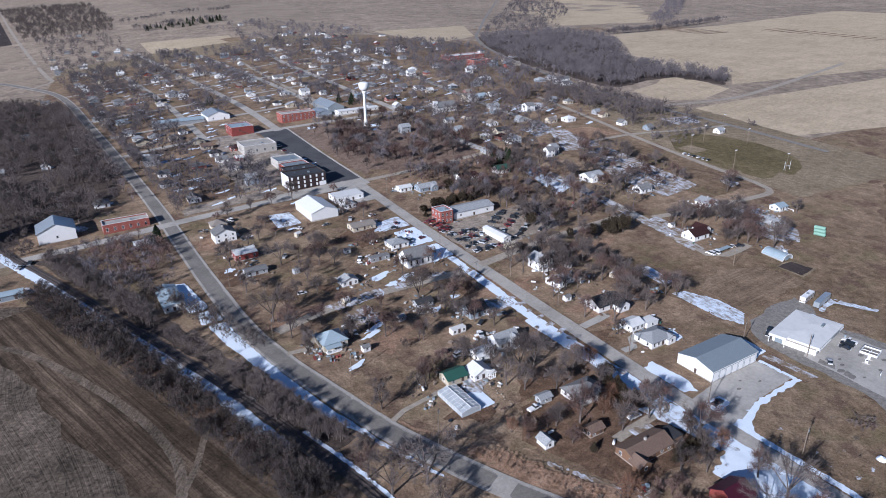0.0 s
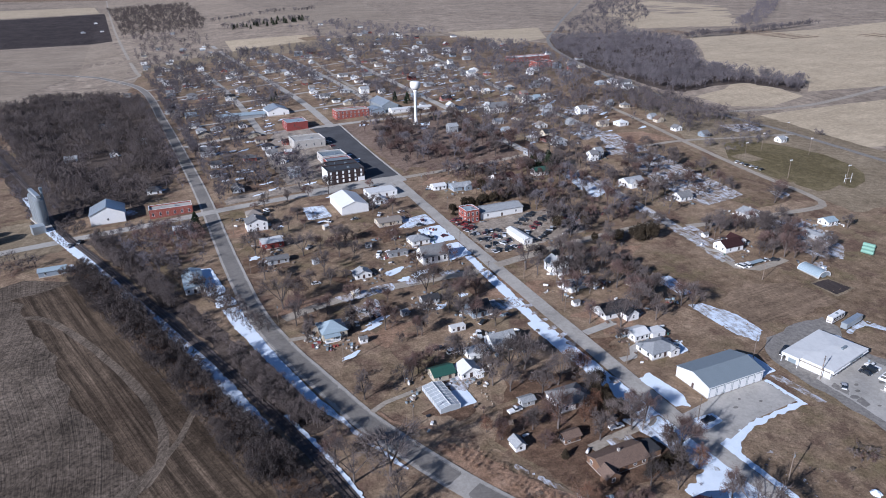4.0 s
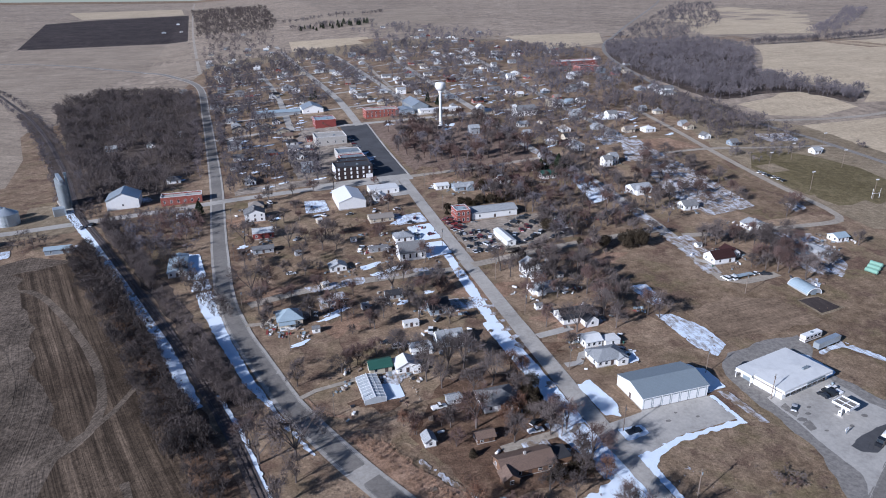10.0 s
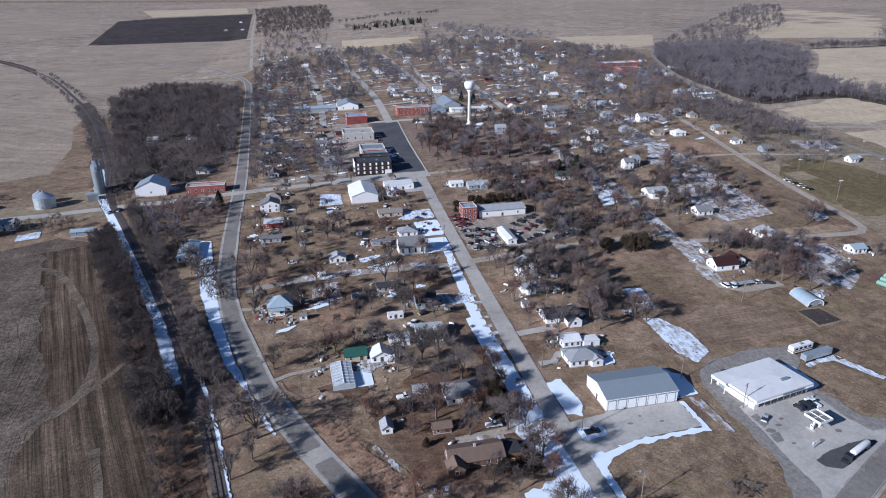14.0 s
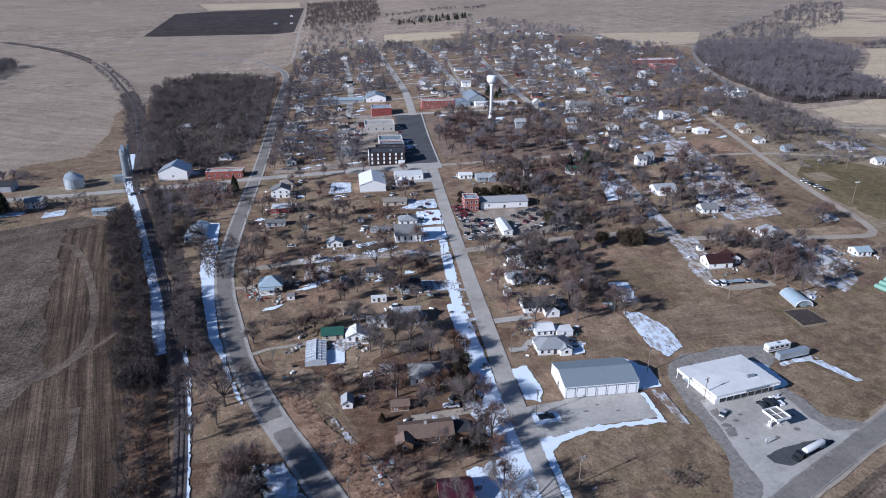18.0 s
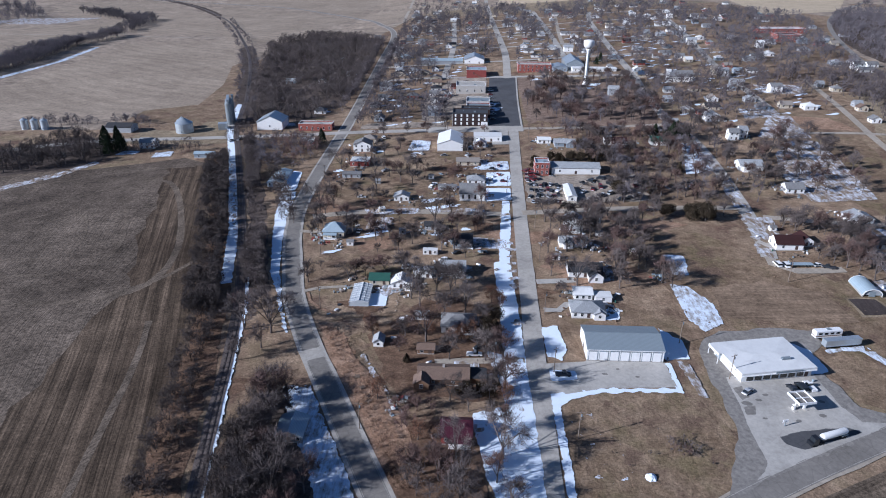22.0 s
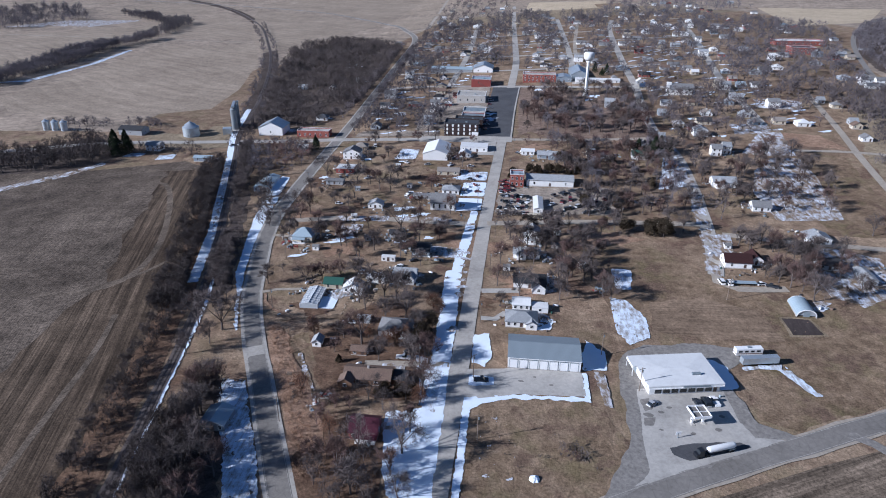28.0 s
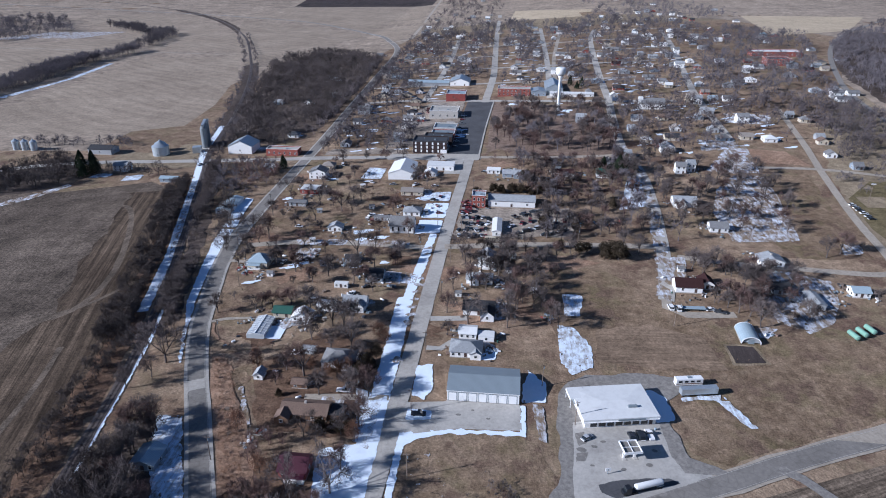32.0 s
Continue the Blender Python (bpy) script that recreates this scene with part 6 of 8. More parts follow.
part("windscreen", ([(-7.37, -0.95, 2.05), (-7.37, 0.95, 2.05), (-7.05, 0.95, 2.95), (-7.05, -0.95, 2.95), (-7.45, -0.95, 2.05), (-7.45, 0.95, 2.05), (-7.12, 0.95, 2.97), (-7.12, -0.95, 2.97)], box(0, 0, 0, 1, 1, 1)[1]), M["glass"], truck)
for sx in (-7.2, -4.2, -3.0, 5.8, 7.0):
    for s in (-1, 1):
        w2 = tube(0.5, 0.5, -0.2, 0.2, 12)
        part("wheel", ([(px + sx, z + s * 0.95, py + 0.5) for px, py, z in w2[0]], w2[1]), M["rubber"], truck)

# camper and trailer behind the station
camper = thing("camper", "white motor home with dark windows", "motor home", 92.5, 18.5, 10, 0.3)
part("body", box(-5.3, -1.25, 0.6, 5.3, 1.25, 3.3), M["trim"], camper)
part("stripe", box(-5.32, -1.28, 1.2, 5.32, 1.28, 1.5), M["brownsiding"], camper)
for k in range(4):
    part("window", box(-4.4 + 2.4 * k, -1.29, 1.9, -3.0 + 2.4 * k, -1.24, 2.7), M["glass"], camper)
part("roof_unit", box(-0.6, -0.5, 3.3, 0.8, 0.5, 3.65), M["greymetal"], camper)
for sx in (-3.4, 3.0, 3.9):
    for s in (-1, 1):
        w2 = tube(0.42, 0.42, -0.14, 0.14, 10)
        part("wheel", ([(px + sx, z + s * 1.1, py + 0.42) for px, py, z in w2[0]], w2[1]), M["rubber"], camper)
box_trailer = thing("box_trailer", "long grey box trailer parked on snow", "trailer", 95, 12.8, 11, 0.3)
part("body", box(-7.2, -1.25, 0.9, 7.2, 1.25, 3.4), M["silver"], box_trailer)
part("underframe", box(-7.0, -0.6, 0.6, 7.0, 0.6, 0.9), M["cardark"], box_trailer)
for sx in (4.6, 5.8, -6.2):
    for s in (-1, 1):
        w2 = tube(0.48, 0.48, -0.16, 0.16, 10)
        part("wheel", ([(px + sx, z + s * 1.0, py + 0.48) for px, py, z in w2[0]], w2[1]), M["rubber"], box_trailer)

# round-roofed shed
arch = thing("quonset_shed", "blue-grey round-roofed metal shed with white end frames", "shed", 126.0, 55.0, -3)
arch.scale = (0.86, 1.12, 0.8)
SPOTS.append((126, 55, 8))
curve = [(4.6 * math.cos(a), 0.6 + 3.6 * math.sin(a)) for a in [math.pi * k / 12 for k in range(13)]]
for k in range(5):
    y0, y1 = -5.6 + 2.24 * k, -5.6 + 2.24 * (k + 1) - 0.03
    v = [(x, y, z) for y in (y0, y1) for x, z in curve] + [(x * 0.985, y, z * 0.985) for y in (y0, y1) for x, z in curve]
    f = [(q, q + 1, 14 + q, 13 + q) for q in range(12)] + [(27 + q, 26 + q, 39 + q, 40 + q) for q in range(12)]
    part("roof_panel", (v, f), M["bluemetal"], arch)
for y in (-5.7, 5.6):
    v = [(x * g2, y + d, z * g2) for d in (0, 0.12) for g2 in (1.03, 0.93) for x, z in curve]
    f = [(q, q + 1, 14 + q, 13 + q) for q in range(12)] + [(q + 1, q, 26 + q, 27 + q) for q in range(12)]
    part("end_frame", (v, f), M["trim"], arch, "white arched end frame")
v = [(x * 0.95, -5.2, z * 0.95) for x, z in curve] + [(x * 0.95, -5.05, z * 0.95) for x, z in curve]
part("end_wall", (v, [tuple(range(12, -1, -1)), tuple(range(13, 26))]), M["greysiding"], arch, "grey end wall set back under the arch")
part("sliding_door", box(-1.5, -5.3, -0.2, 1.5, -5.21, 2.7), M["greymetal"], arch)
part("sill", join(box(-4.75, -5.7, -0.6, -4.5, 5.6, 0.65), box(4.5, -5.7, -0.6, 4.75, 5.6, 0.65)), M["concrete"], arch)

# greenhouse
gh = thing("greenhouse", "low white-framed greenhouse with cloudy film", "greenhouse", -87.0, 40.5, 1)
gh.scale = (1.2, 1.0, 0.9)
SPOTS.append((-86.2, 42, 9))
part("cover", join(walls_geo(6.4, 15.6, 2.1, 0.9, "y")), M["poly"], gh, "cloudy grey-white film cover")
for k in range(9):
    y = -7.85 + 1.96 * k
    part("rib", join(box(-3.3, y - 0.03, 0, -3.18, y + 0.03, 2.1), box(3.18, y - 0.03, 0, 3.3, y + 0.03, 2.1), ([(-3.3, y - 0.03, 2.1), (0, y - 0.03, 3.04), (0, y + 0.03, 3.04), (-3.3, y + 0.03, 2.1), (-3.3, y - 0.03, 2.22), (0, y - 0.03, 3.16), (0, y + 0.03, 3.16), (-3.3, y + 0.03, 2.22)], box(0, 0, 0, 1, 1, 1)[1]), ([(0, y - 0.03, 3.04), (3.3, y - 0.03, 2.1), (3.3, y + 0.03, 2.1), (0, y + 0.03, 3.04), (0, y - 0.03, 3.16), (3.3, y - 0.03, 2.22), (3.3, y + 0.03, 2.22), (0, y + 0.03, 3.16)], box(0, 0, 0, 1, 1, 1)[1])), M["trim"], gh)
for x in (-3.28, -1.6, 1.6, 3.28):
    zz = 2.1 + (3.3 - abs(x)) / 3.3 * 0.94
    part("purlin", box(x - 0.03, -7.9, zz + 0.02, x + 0.03, 7.9, zz + 0.1), M["trim"], gh)
part("ridge", box(-0.1, -7.95, 3.08, 0.1, 7.95, 3.22), M["trim"], gh)

# water tower
wt = thing("water_tower", "white water tower with a round tank on a slim column", "water tower", 65.2, 431)
prof = [(2.8, 0), (2.1, 1.5), (1.6, 4), (1.35, 8), (1.35, 28), (1.6, 30.5), (2.6, 32.5)]
part("column", rings(prof, 20), M["whitemetal"], wt, smooth=True)
part("tank", rings([(2.6, 32.5), (4.2, 34.2), (4.8, 36.0), (4.9, 38.8), (4.4, 39.8), (3.0, 40.2), (0.5, 40.4)], 24), M["whitemetal"], wt, smooth=True)
part("railing", join(*[tube(0.05, 0.05, 40.2, 41.3, 5, x=1.2 * math.cos(k), y=1.2 * math.sin(k)) for k in range(6)], tube(0.04, 0.04, 40, 43, 5)), M["greymetal"], wt)
part("ladder", box(-0.15, -1.42, 0, 0.15, -1.3, 28), M["greymetal"], wt)


def grain_bin(x, y, r, h, label="galvanised corrugated grain bin with a conical roof"):
    ob = thing("grain_bin", label, "grain bin", x, y)
    SPOTS.append((x, y, r + 2))
    for k in range(max(4, int(h / 0.8))):
        n = max(4, int(h / 0.8))
        part("ring", rings([(r, k * h / n), (r + 0.07, (k + 0.5) * h / n), (r, (k + 1) * h / n)], 24), M["silver"], ob, smooth=False)
    part("roof", rings([(r + 0.15, h), (0.5, h + r * 0.55), (0.5, h + r * 0.55 + 0.5)], 24), M["silver"], ob)
    part("hatch", box(-0.4, -r - 0.12, 1.0, 0.4, -r + 0.05, 2.2), M["greymetal"], ob)
    return ob


grain_bin(-266, 297, 6.6, 7.5)
grain_bin(-272, 308, 4.4, 6.6)
for k in range(3):
    grain_bin(-394 + 8 * k, 297, 2.7, 7.5, "small white grain bin in a row of three")

elev = thing("grain_elevator", "tall galvanised grain elevator with leg and slim silos", "grain elevator", -240, 328, 18)
SPOTS.append((-243, 330, 22))
for k in range(4):
    part("silo", moved(rings([(2.7, -1), (2.7, 18), (0.6, 19.8)], 18), 0, -13 + 5.5 * k), M["oldsteel"], elev)
part("headhouse", box(-3.2, -19, 0, 3.2, 10, 1.2), M["concrete"], elev)
part("gallery", box(-1.1, -16, 19.6, 1.1, 6, 21.2), M["silver"], elev, "enclosed conveyor gallery")
part("leg", join(box(3.0, -8, -1, 4.2, -6.8, 22.5), box(2.7, -8.3, 22.5, 4.5, -6.5, 24)), M["greymetal"], elev, "tall grey elevator leg")
part("spout", moved(box(-0.25, -6, 21.2, 0.25, -0.5, 21.7), 3.0, -7), M["greymetal"], elev)
part("scale_shed", box(-9, -26, -1, -2, -19.5, 5), M["silver"], elev, "metal scale shed")

for k in range(3):
    tk = thing("farm_tank", "pale green farm tank lying on the grass", "tank", 171 + 4.6 * k, 58 + 2.6 * k, 14)
    q = rings([(0.3, -3.2), (1.1, -2.9), (1.1, 2.9), (0.3, 3.2)], 12)
    part("body", ([(x, z, y + 1.5) for x, y, z in q[0]], q[1]), M["tealpaint"], tk)
    part("saddle", join(box(-0.9, -2, -0.3, 0.9, -1.7, 0.7), box(-0.9, 1.7, -0.3, 0.9, 2, 0.7)), M["wood"], tk)


def pole(x, y, h=10.5, rz=0.0, arm=True, label="weathered wooden utility pole with a crossarm"):
    ob = thing("utility_pole", label, "utility pole", x, y, rz)
    part("post", tube(0.17, 0.11, -0.5, h, 8), M["wood"], ob)
    if arm:
        part("crossarm", box(-1.2, -0.06, h - 0.75, 1.2, 0.06, h - 0.6), M["wood"], ob)
        part("transformer", tube(0.22, 0.22, h - 2.2, h - 1.3, 8, x=0.35), M["greymetal"], ob)
    return ob


for x, y in ((-33, -4), (-9, -41), (-12.5, -8), (-12, 30), (-10, 75), (-9, 112), (-6, 150), (-26, 118), (36, 12), (47, -9), (-21, 160), (-3, 215), (-1, 262), (-75, -40), (-102, 30), (-112, 78), (-129, 120), (-131, 180), (-131, 240), (104, 100), (108, 160), (106, 220), (104, 280), (96, 60), (60, 138), (-60, 294), (-100, 293), (244, 207), (238, 163), (301, 196), (264, 138), (326, 238), (278, 221)):
    pole(x, y, 14 if x > 225 else 10.5, 8 * ((x + y) % 5), x < 225, "tall pale ball-field light pole" if x > 225 else "weathered wooden utility pole with a crossarm")

def lamp_head(x, y, h=14):
    """Flood lamps of a ball-field pole."""
    ob = thing("flood_lamp", "grey flood lamps high on a ball-field pole", "lamp", x, y - 0.16)
    part("bracket", box(-1.4, -0.05, h - 0.6, 1.4, 0.05, h - 0.45), M["greymetal"], ob)
    for k in range(4):
        part("lamp", box(-1.35 + 0.75 * k, -0.3, h - 1.1, -0.9 + 0.75 * k, -0.04, h - 0.6), M["trim"], ob)


for x, y in ((244, 207), (238, 163), (301, 196), (264, 138), (326, 238), (278, 221)):
    lamp_head(x, y)
house(313, 232, 320.5, 236.5, 2.4, 0.6, "whitemetal", "whitemetal", label="small white ball-field shelter with a metal roof", name="shelter", category="shelter", chimney=False, south=2, west=1, east=0)
house(147, 92, 157, 100, 2.9, 2.0, "greysiding", "shingle_dark", label="grey house with a dark roof amid snow")
house(162.5, 79, 168, 92, 2.7, 0.8, "greysiding", "shingle_pale", axis="y", label="long grey mobile home amid snow", name="mobile_home", category="mobile home", chimney=False, south=1)
house(185.5, 92, 193.5, 99, 2.8, 1.6, "white", "bluemetal", label="white shed with a blue-grey roof by the dirt road", name="shed", category="shed", chimney=False)
goal = thing("goal_post", "pale steel goal post on the playing field", "goal post", 268, 139.5, -8)
for x in (-2.8, 2.8):
    part("post", tube(0.11, 0.09, 0.0, 6.4, 8, x=x, y=0), M["trim"], goal)
part("crossbar", box(-2.8, -0.09, 2.95, 2.8, 0.09, 3.13), M["trim"], goal)
# vehicles
car(66, -13.6, 100, "cardark", label="black car parked before the station shop")
car(72.4, -12.2, 100, "trim", "pickup", label="white pickup parked before the station shop")
car(69.2, -13, 100, "cardark", "van", label="black van parked before the station shop")
car(50.5, -16, 40, "carpaint", label="grey car at the edge of the forecourt")
car(50, 9.5, 20, "cardark", "van", label="dark van behind the station shop")
car(54, 11.5, 15, "cardark", label="dark car behind the station shop")
car(-9.5, -9.6, 3, "cardark", "pickup", label="dark pickup ringed by ploughed snow on the drive")
car(-66.5, 23, 5, "trim", "pickup", label="white pickup beside the grey shed")
car(-70, 66, 5, "trim", "van", label="white van behind the cottage")
car(-74, 71, 170, "cardark", label="dark old car in the grass")
car(3.5, 72, 10, "cardark", label="dark car in the drive")
car(-24, 206, 80, "carred", label="red car beside main street")
car(-22, 178, 10, "carred", label="red car beside the house")
for k, (x, y, rz, paint, size, words) in enumerate(((97.5, 75, 95, "trim", "van", "white van parked at the end of the drive"), (100.8, 74.4, 95, "trim", "van", "white box van parked at the end of the drive"), (115.5, 75, 20, "trim", "car", "white car parked by the drive"), (119.5, 73.2, 160, "cardark", "pickup", "dark pickup parked by the drive"))):
    car(x, y, rz, paint, size, label=words)
flat = thing("flatbed_trailer", "long blue-grey flat trailer parked by the drive", "trailer", 107.6, 74.6, 3, 0.3)
part("deck", box(-5.4, -1.3, 0.9, 5.4, 1.3, 1.15), M["bluemetal"], flat)
part("headboard", box(-5.4, -1.3, 1.15, -5.25, 1.3, 2.1), M["greymetal"], flat)
for sx in (2.6, 3.8):
    for q in (-1, 1):
        w2 = tube(0.45, 0.45, -0.14, 0.14, 10)
        part("wheel", ([(px + sx, z + q * 1.0, py + 0.45) for px, py, z in w2[0]], w2[1]), M["rubber"], flat)
for k in range(8):
    car(-24.5 + (k % 2) * 0.4, 318 + 14 * k, 5, ("cardark", "carpaint", "carred", "trim")[k % 4], ("car", "pickup", "car", "van")[k % 4], label="vehicle parked along the business row")
for k in range(26):
    car(22 + (k * 11.3) % 36, 148 + (k * 7.9) % 38, k * 37, ("cardark", "carpaint", "carred", "cardark", "cardark")[k % 5], ("car", "pickup", "van")[k % 3], label="derelict car among junk and trees")
for k in range(34):
    x, y = -7 + (k % 8) * 3.1 + 0.6 * math.sin(k * 3.7), 146 + (k // 8) * 8.6 + 1.2 * math.sin(k * 2.1)
    if not 10.5 < x < 18.5:
        car(x, y, 86 + 25 * math.sin(k * 5.3), ("carpaint", "cardark", "cardark", "cardark", "carpaint", "carred", "cardark")[k % 7], ("car", "pickup", "car", "van")[k % 4], label="old car in the crowded vehicle yard")
for k in range(9):
    car(-8 + (k % 3) * 2.6, 182 + (k // 3) * 7 + (k % 2), 75 + 9 * k, "carred", ("car", "pickup", "van")[k % 3], label="red vehicle outside the brick hall")
bus = thing("bus", "cream school bus parked by the vehicle yard", "bus", 12, 139.5, 3, 0.25)
part("body", box(-4, -1.2, 0.6, 4, 1.2, 3.0), M["cream"], bus)
part("hood", box(4, -1.0, 0.6, 5.2, 1.0, 1.8), M["cream"], bus)
for k in range(6):
    part("window", box(-3.7 + 1.2 * k, -1.23, 1.9, -2.8 + 1.2 * k, -1.18, 2.6), M["glass"], bus)
for sx in (-2.6, 3.8):
    for s in (-1, 1):
        w2 = tube(0.45, 0.45, -0.14, 0.14, 10)
        part("wheel", ([(px + sx, z + s * 1.05, py + 0.45) for px, py, z in w2[0]], w2[1]), M["rubber"], bus)

# school at the north-east edge
block(322, 690, 384, 712, 5.0, "brick", "membrane", "long low brick school with a white roof", 12, 1, 3, 3, name="school_building")
block(318, 622, 346, 640, 7.0, "brick", "tar", "two-storey brick school wing", 7, 2, 3, 3, name="school_building")


def cottage(x, y, w, d, wall, roof, storeys=1):
    """One of the houses among the trees north of the park and along the edge streets."""
    axis = "x" if (int(x) + int(y)) % 3 else "y"
    w, d = w * (0.74 + 0.05 * (int(x * 3 + y) % 5)), d * 0.92
    house(x - w / 2, y - d / 2, x + w / 2, y + d / 2, 2.8 * storeys, 2.3, wall, roof, "hip" if int(x) % 5 == 0 else "gable", axis, south=2 if y < 560 else 1, west=1 if y < 560 else 0, east=0, door=y < 560, storeys=storeys, chimney=int(x) % 3 == 0)


cottage(-126, 1071, 13.5, 7.7, "white", "membrane", 1)
cottage(-132, 802, 13.5, 7.2, "white", "shingle_pale", 1)
cottage(-183, 824, 13.5, 7.6, "greysiding", "shingle_grey", 1)
cottage(-122, 618, 13.5, 7.5, "bluesiding", "bluemetal", 1)
cottage(-124, 557, 13.5, 7.2, "white", "shingle_pale", 1)
cottage(-118, 508, 13.5, 7.8, "cream", "shingle_dark", 1)
cottage(-124, 435, 13.0, 8.7, "greysiding", "shingle_grey", 2)
cottage(-122, 396, 11.2, 8.5, "white", "shingle_grey", 1)
cottage(-116, 323, 10.7, 9.5, "white", "shingle_grey", 1)
cottage(-115, 264, 9.6, 9.0, "cream", "tan", 1)
cottage(-231, 491, 10.8, 8.0, "bluesiding", "shingle_pale", 1)
cottage(-197, 485, 7.1, 7.2, "white", "shingle_grey", 1)
cottage(-206, 622, 13.5, 8.2, "greysiding", "shingle_pale", 1)
cottage(-174, 520, 9.9, 8.2, "greysiding", "shingle_pale", 1)
cottage(-170, 352, 11.4, 8.8, "white", "shingle_grey", 1)
cottage(-50, 739, 13.5, 7.2, "white", "shingle_pale", 1)
cottage(-92, 506, 13.5, 7.8, "cream", "tan", 1)
cottage(-76, 405, 10.5, 7.4, "white", "shingle_grey", 1)
cottage(-58, 432, 7.0, 8.2, "brick", "shingle_red", 1)
cottage(26, 614, 13.5, 9.1, "white", "shingle_grey", 1)
cottage(72, 607, 11.7, 8.6, "white", "shingle_pale", 2)
cottage(30, 822, 13.5, 8.8, "white", "membrane", 1)
cottage(-110, 732, 13.5, 9.0, "greysiding", "shingle_grey", 2)
cottage(12, 872, 13.5, 7.2, "white", "shingle_pale", 1)
cottage(-73, 335, 10.2, 7.9, "bluesiding", "shingle_pale", 2)
cottage(256, 857, 10.5, 9.3, "white", "shingle_grey", 2)
cottage(317, 825, 13.5, 9.4, "white", "membrane", 1)
cottage(394, 869, 13.5, 7.8, "white", "shingle_grey", 1)
cottage(148, 646, 13.5, 7.3, "brick", "shingle_red", 1)
cottage(150, 593, 13.5, 9.6, "greysiding", "shingle_pale", 1)
cottage(171, 556, 13.5, 7.7, "greysiding", "shingle_grey", 1)
cottage(214, 626, 13.5, 7.1, "greysiding", "shingle_grey", 1)
cottage(114, 546, 13.5, 8.0, "bluesiding", "bluemetal", 1)
cottage(100, 496, 7.0, 8.6, "white", "shingle_grey", 1)
cottage(234, 713, 9.2, 7.9, "white", "shingle_grey", 2)
cottage(213, 454, 9.1, 7.0, "bluesiding", "bluemetal", 1)
cottage(226, 453, 10.3, 9.5, "white", "shingle_grey", 1)
cottage(193, 454, 10.1, 9.6, "cream", "tan", 2)
cottage(281, 578, 8.1, 9.7, "white", "membrane", 2)
cottage(270, 528, 12.8, 9.2, "white", "membrane", 1)
cottage(353, 591, 13.5, 8.6, "brick", "shingle_red", 1)
cottage(342, 609, 13.5, 7.8, "bluesiding", "shingle_pale", 2)
cottage(209, 336, 10.6, 7.4, "cream", "tan", 1)
cottage(225, 330, 13.5, 9.8, "white", "membrane", 1)
cottage(140, 320, 12.5, 9.6, "brick", "shingle_red", 1)
cottage(108, 295, 10.1, 8.6, "greysiding", "shingle_pale", 1)
cottage(149, 264, 7.0, 9.5, "white", "shingle_pale", 2)
cottage(225, 390, 8.4, 7.2, "white", "shingle_pale", 1)
cottage(242, 505, 13.5, 7.9, "greysiding", "shingle_grey", 1)
cottage(263, 396, 8.0, 7.1, "greysiding", "shingle_pale", 1)
cottage(270, 381, 10.0, 7.5, "cream", "shingle_grey", 1)
cottage(331, 466, 10.7, 8.4, "white", "shingle_grey", 2)
cottage(256, 293, 9.0, 7.2, "white", "shingle_grey", 1)
cottage(264, 334, 8.0, 7.0, "greysiding", "shingle_pale", 1)
cottage(311, 231, 7.0, 7.4, "white", "shingle_pale", 1)
cottage(199, 685, 13.2, 8.7, "greysiding", "shingle_pale", 1)
cottage(222, 688, 13.5, 9.8, "greysiding", "shingle_pale", 1)
cottage(216, 613, 13.5, 7.3, "white", "shingle_pale", 2)
cottage(196, 445, 9.9, 8.2, "white", "shingle_pale", 2)
cottage(197, 411, 13.5, 7.1, "greysiding", "shingle_pale", 1)
cottage(219, 382, 10.3, 9.5, "white", "shingle_grey", 2)
cottage(151, 336, 12.4, 9.3, "cream", "shingle_dark", 1)
cottage(141, 259, 8.1, 7.2, "white", "shingle_grey", 2)
cottage(254, 516, 13.5, 7.5, "greysiding", "shingle_grey", 1)
cottage(321, 558, 13.5, 8.8, "greysiding", "shingle_grey", 1)
cottage(372, 619, 13.5, 7.7, "bluesiding", "shingle_pale", 1)
cottage(320, 486, 13.5, 9.3, "bluesiding", "shingle_pale", 1)
cottage(341, 490, 13.5, 7.4, "white", "shingle_pale", 1)
cottage(351, 478, 13.5, 8.6, "white", "shingle_grey", 1)
cottage(332, 453, 13.5, 7.6, "white", "shingle_grey", 1)
cottage(264, 269, 8.5, 7.4, "bluesiding", "shingle_grey", 1)
cottage(262, 323, 8.0, 6.4, "cream", "shingle_brown", 1)
cottage(-120, 1055, 13.5, 7.7, "white", "shingle_grey", 1)
cottage(-117, 1436, 13.5, 8.4, "greysiding", "shingle_grey", 1)
cottage(-46, 870, 11.8, 9.2, "white", "shingle_grey", 1)
cottage(-49, 730, 13.5, 9.7, "greysiding", "shingle_pale", 2)
cottage(-69, 700, 13.5, 7.6, "cream", "shingle_dark", 1)
cottage(52, 1120, 13.5, 9.0, "greysiding", "shingle_grey", 1)
cottage(83, 389, 10.0, 7.9, "greysiding", "shingle_pale", 2)
cottage(86, 741, 13.5, 7.8, "white", "shingle_grey", 1)
cottage(138, 716, 13.5, 9.2, "white", "shingle_grey", 1)
cottage(99, 986, 13.5, 8.3, "white", "shingle_grey", 1)
cottage(47, 1144, 13.5, 9.2, "greysiding", "shingle_grey", 1)
cottage(92, 1028, 13.5, 7.4, "bluesiding", "shingle_pale", 2)
cottage(273, 1562, 13.5, 9.7, "white", "shingle_grey", 1)
cottage(297, 1281, 13.5, 8.1, "greysiding", "shingle_grey", 2)
cottage(242, 1040, 13.5, 9.8, "white", "shingle_grey", 1)
cottage(336, 1222, 13.5, 7.2, "white", "shingle_grey", 2)
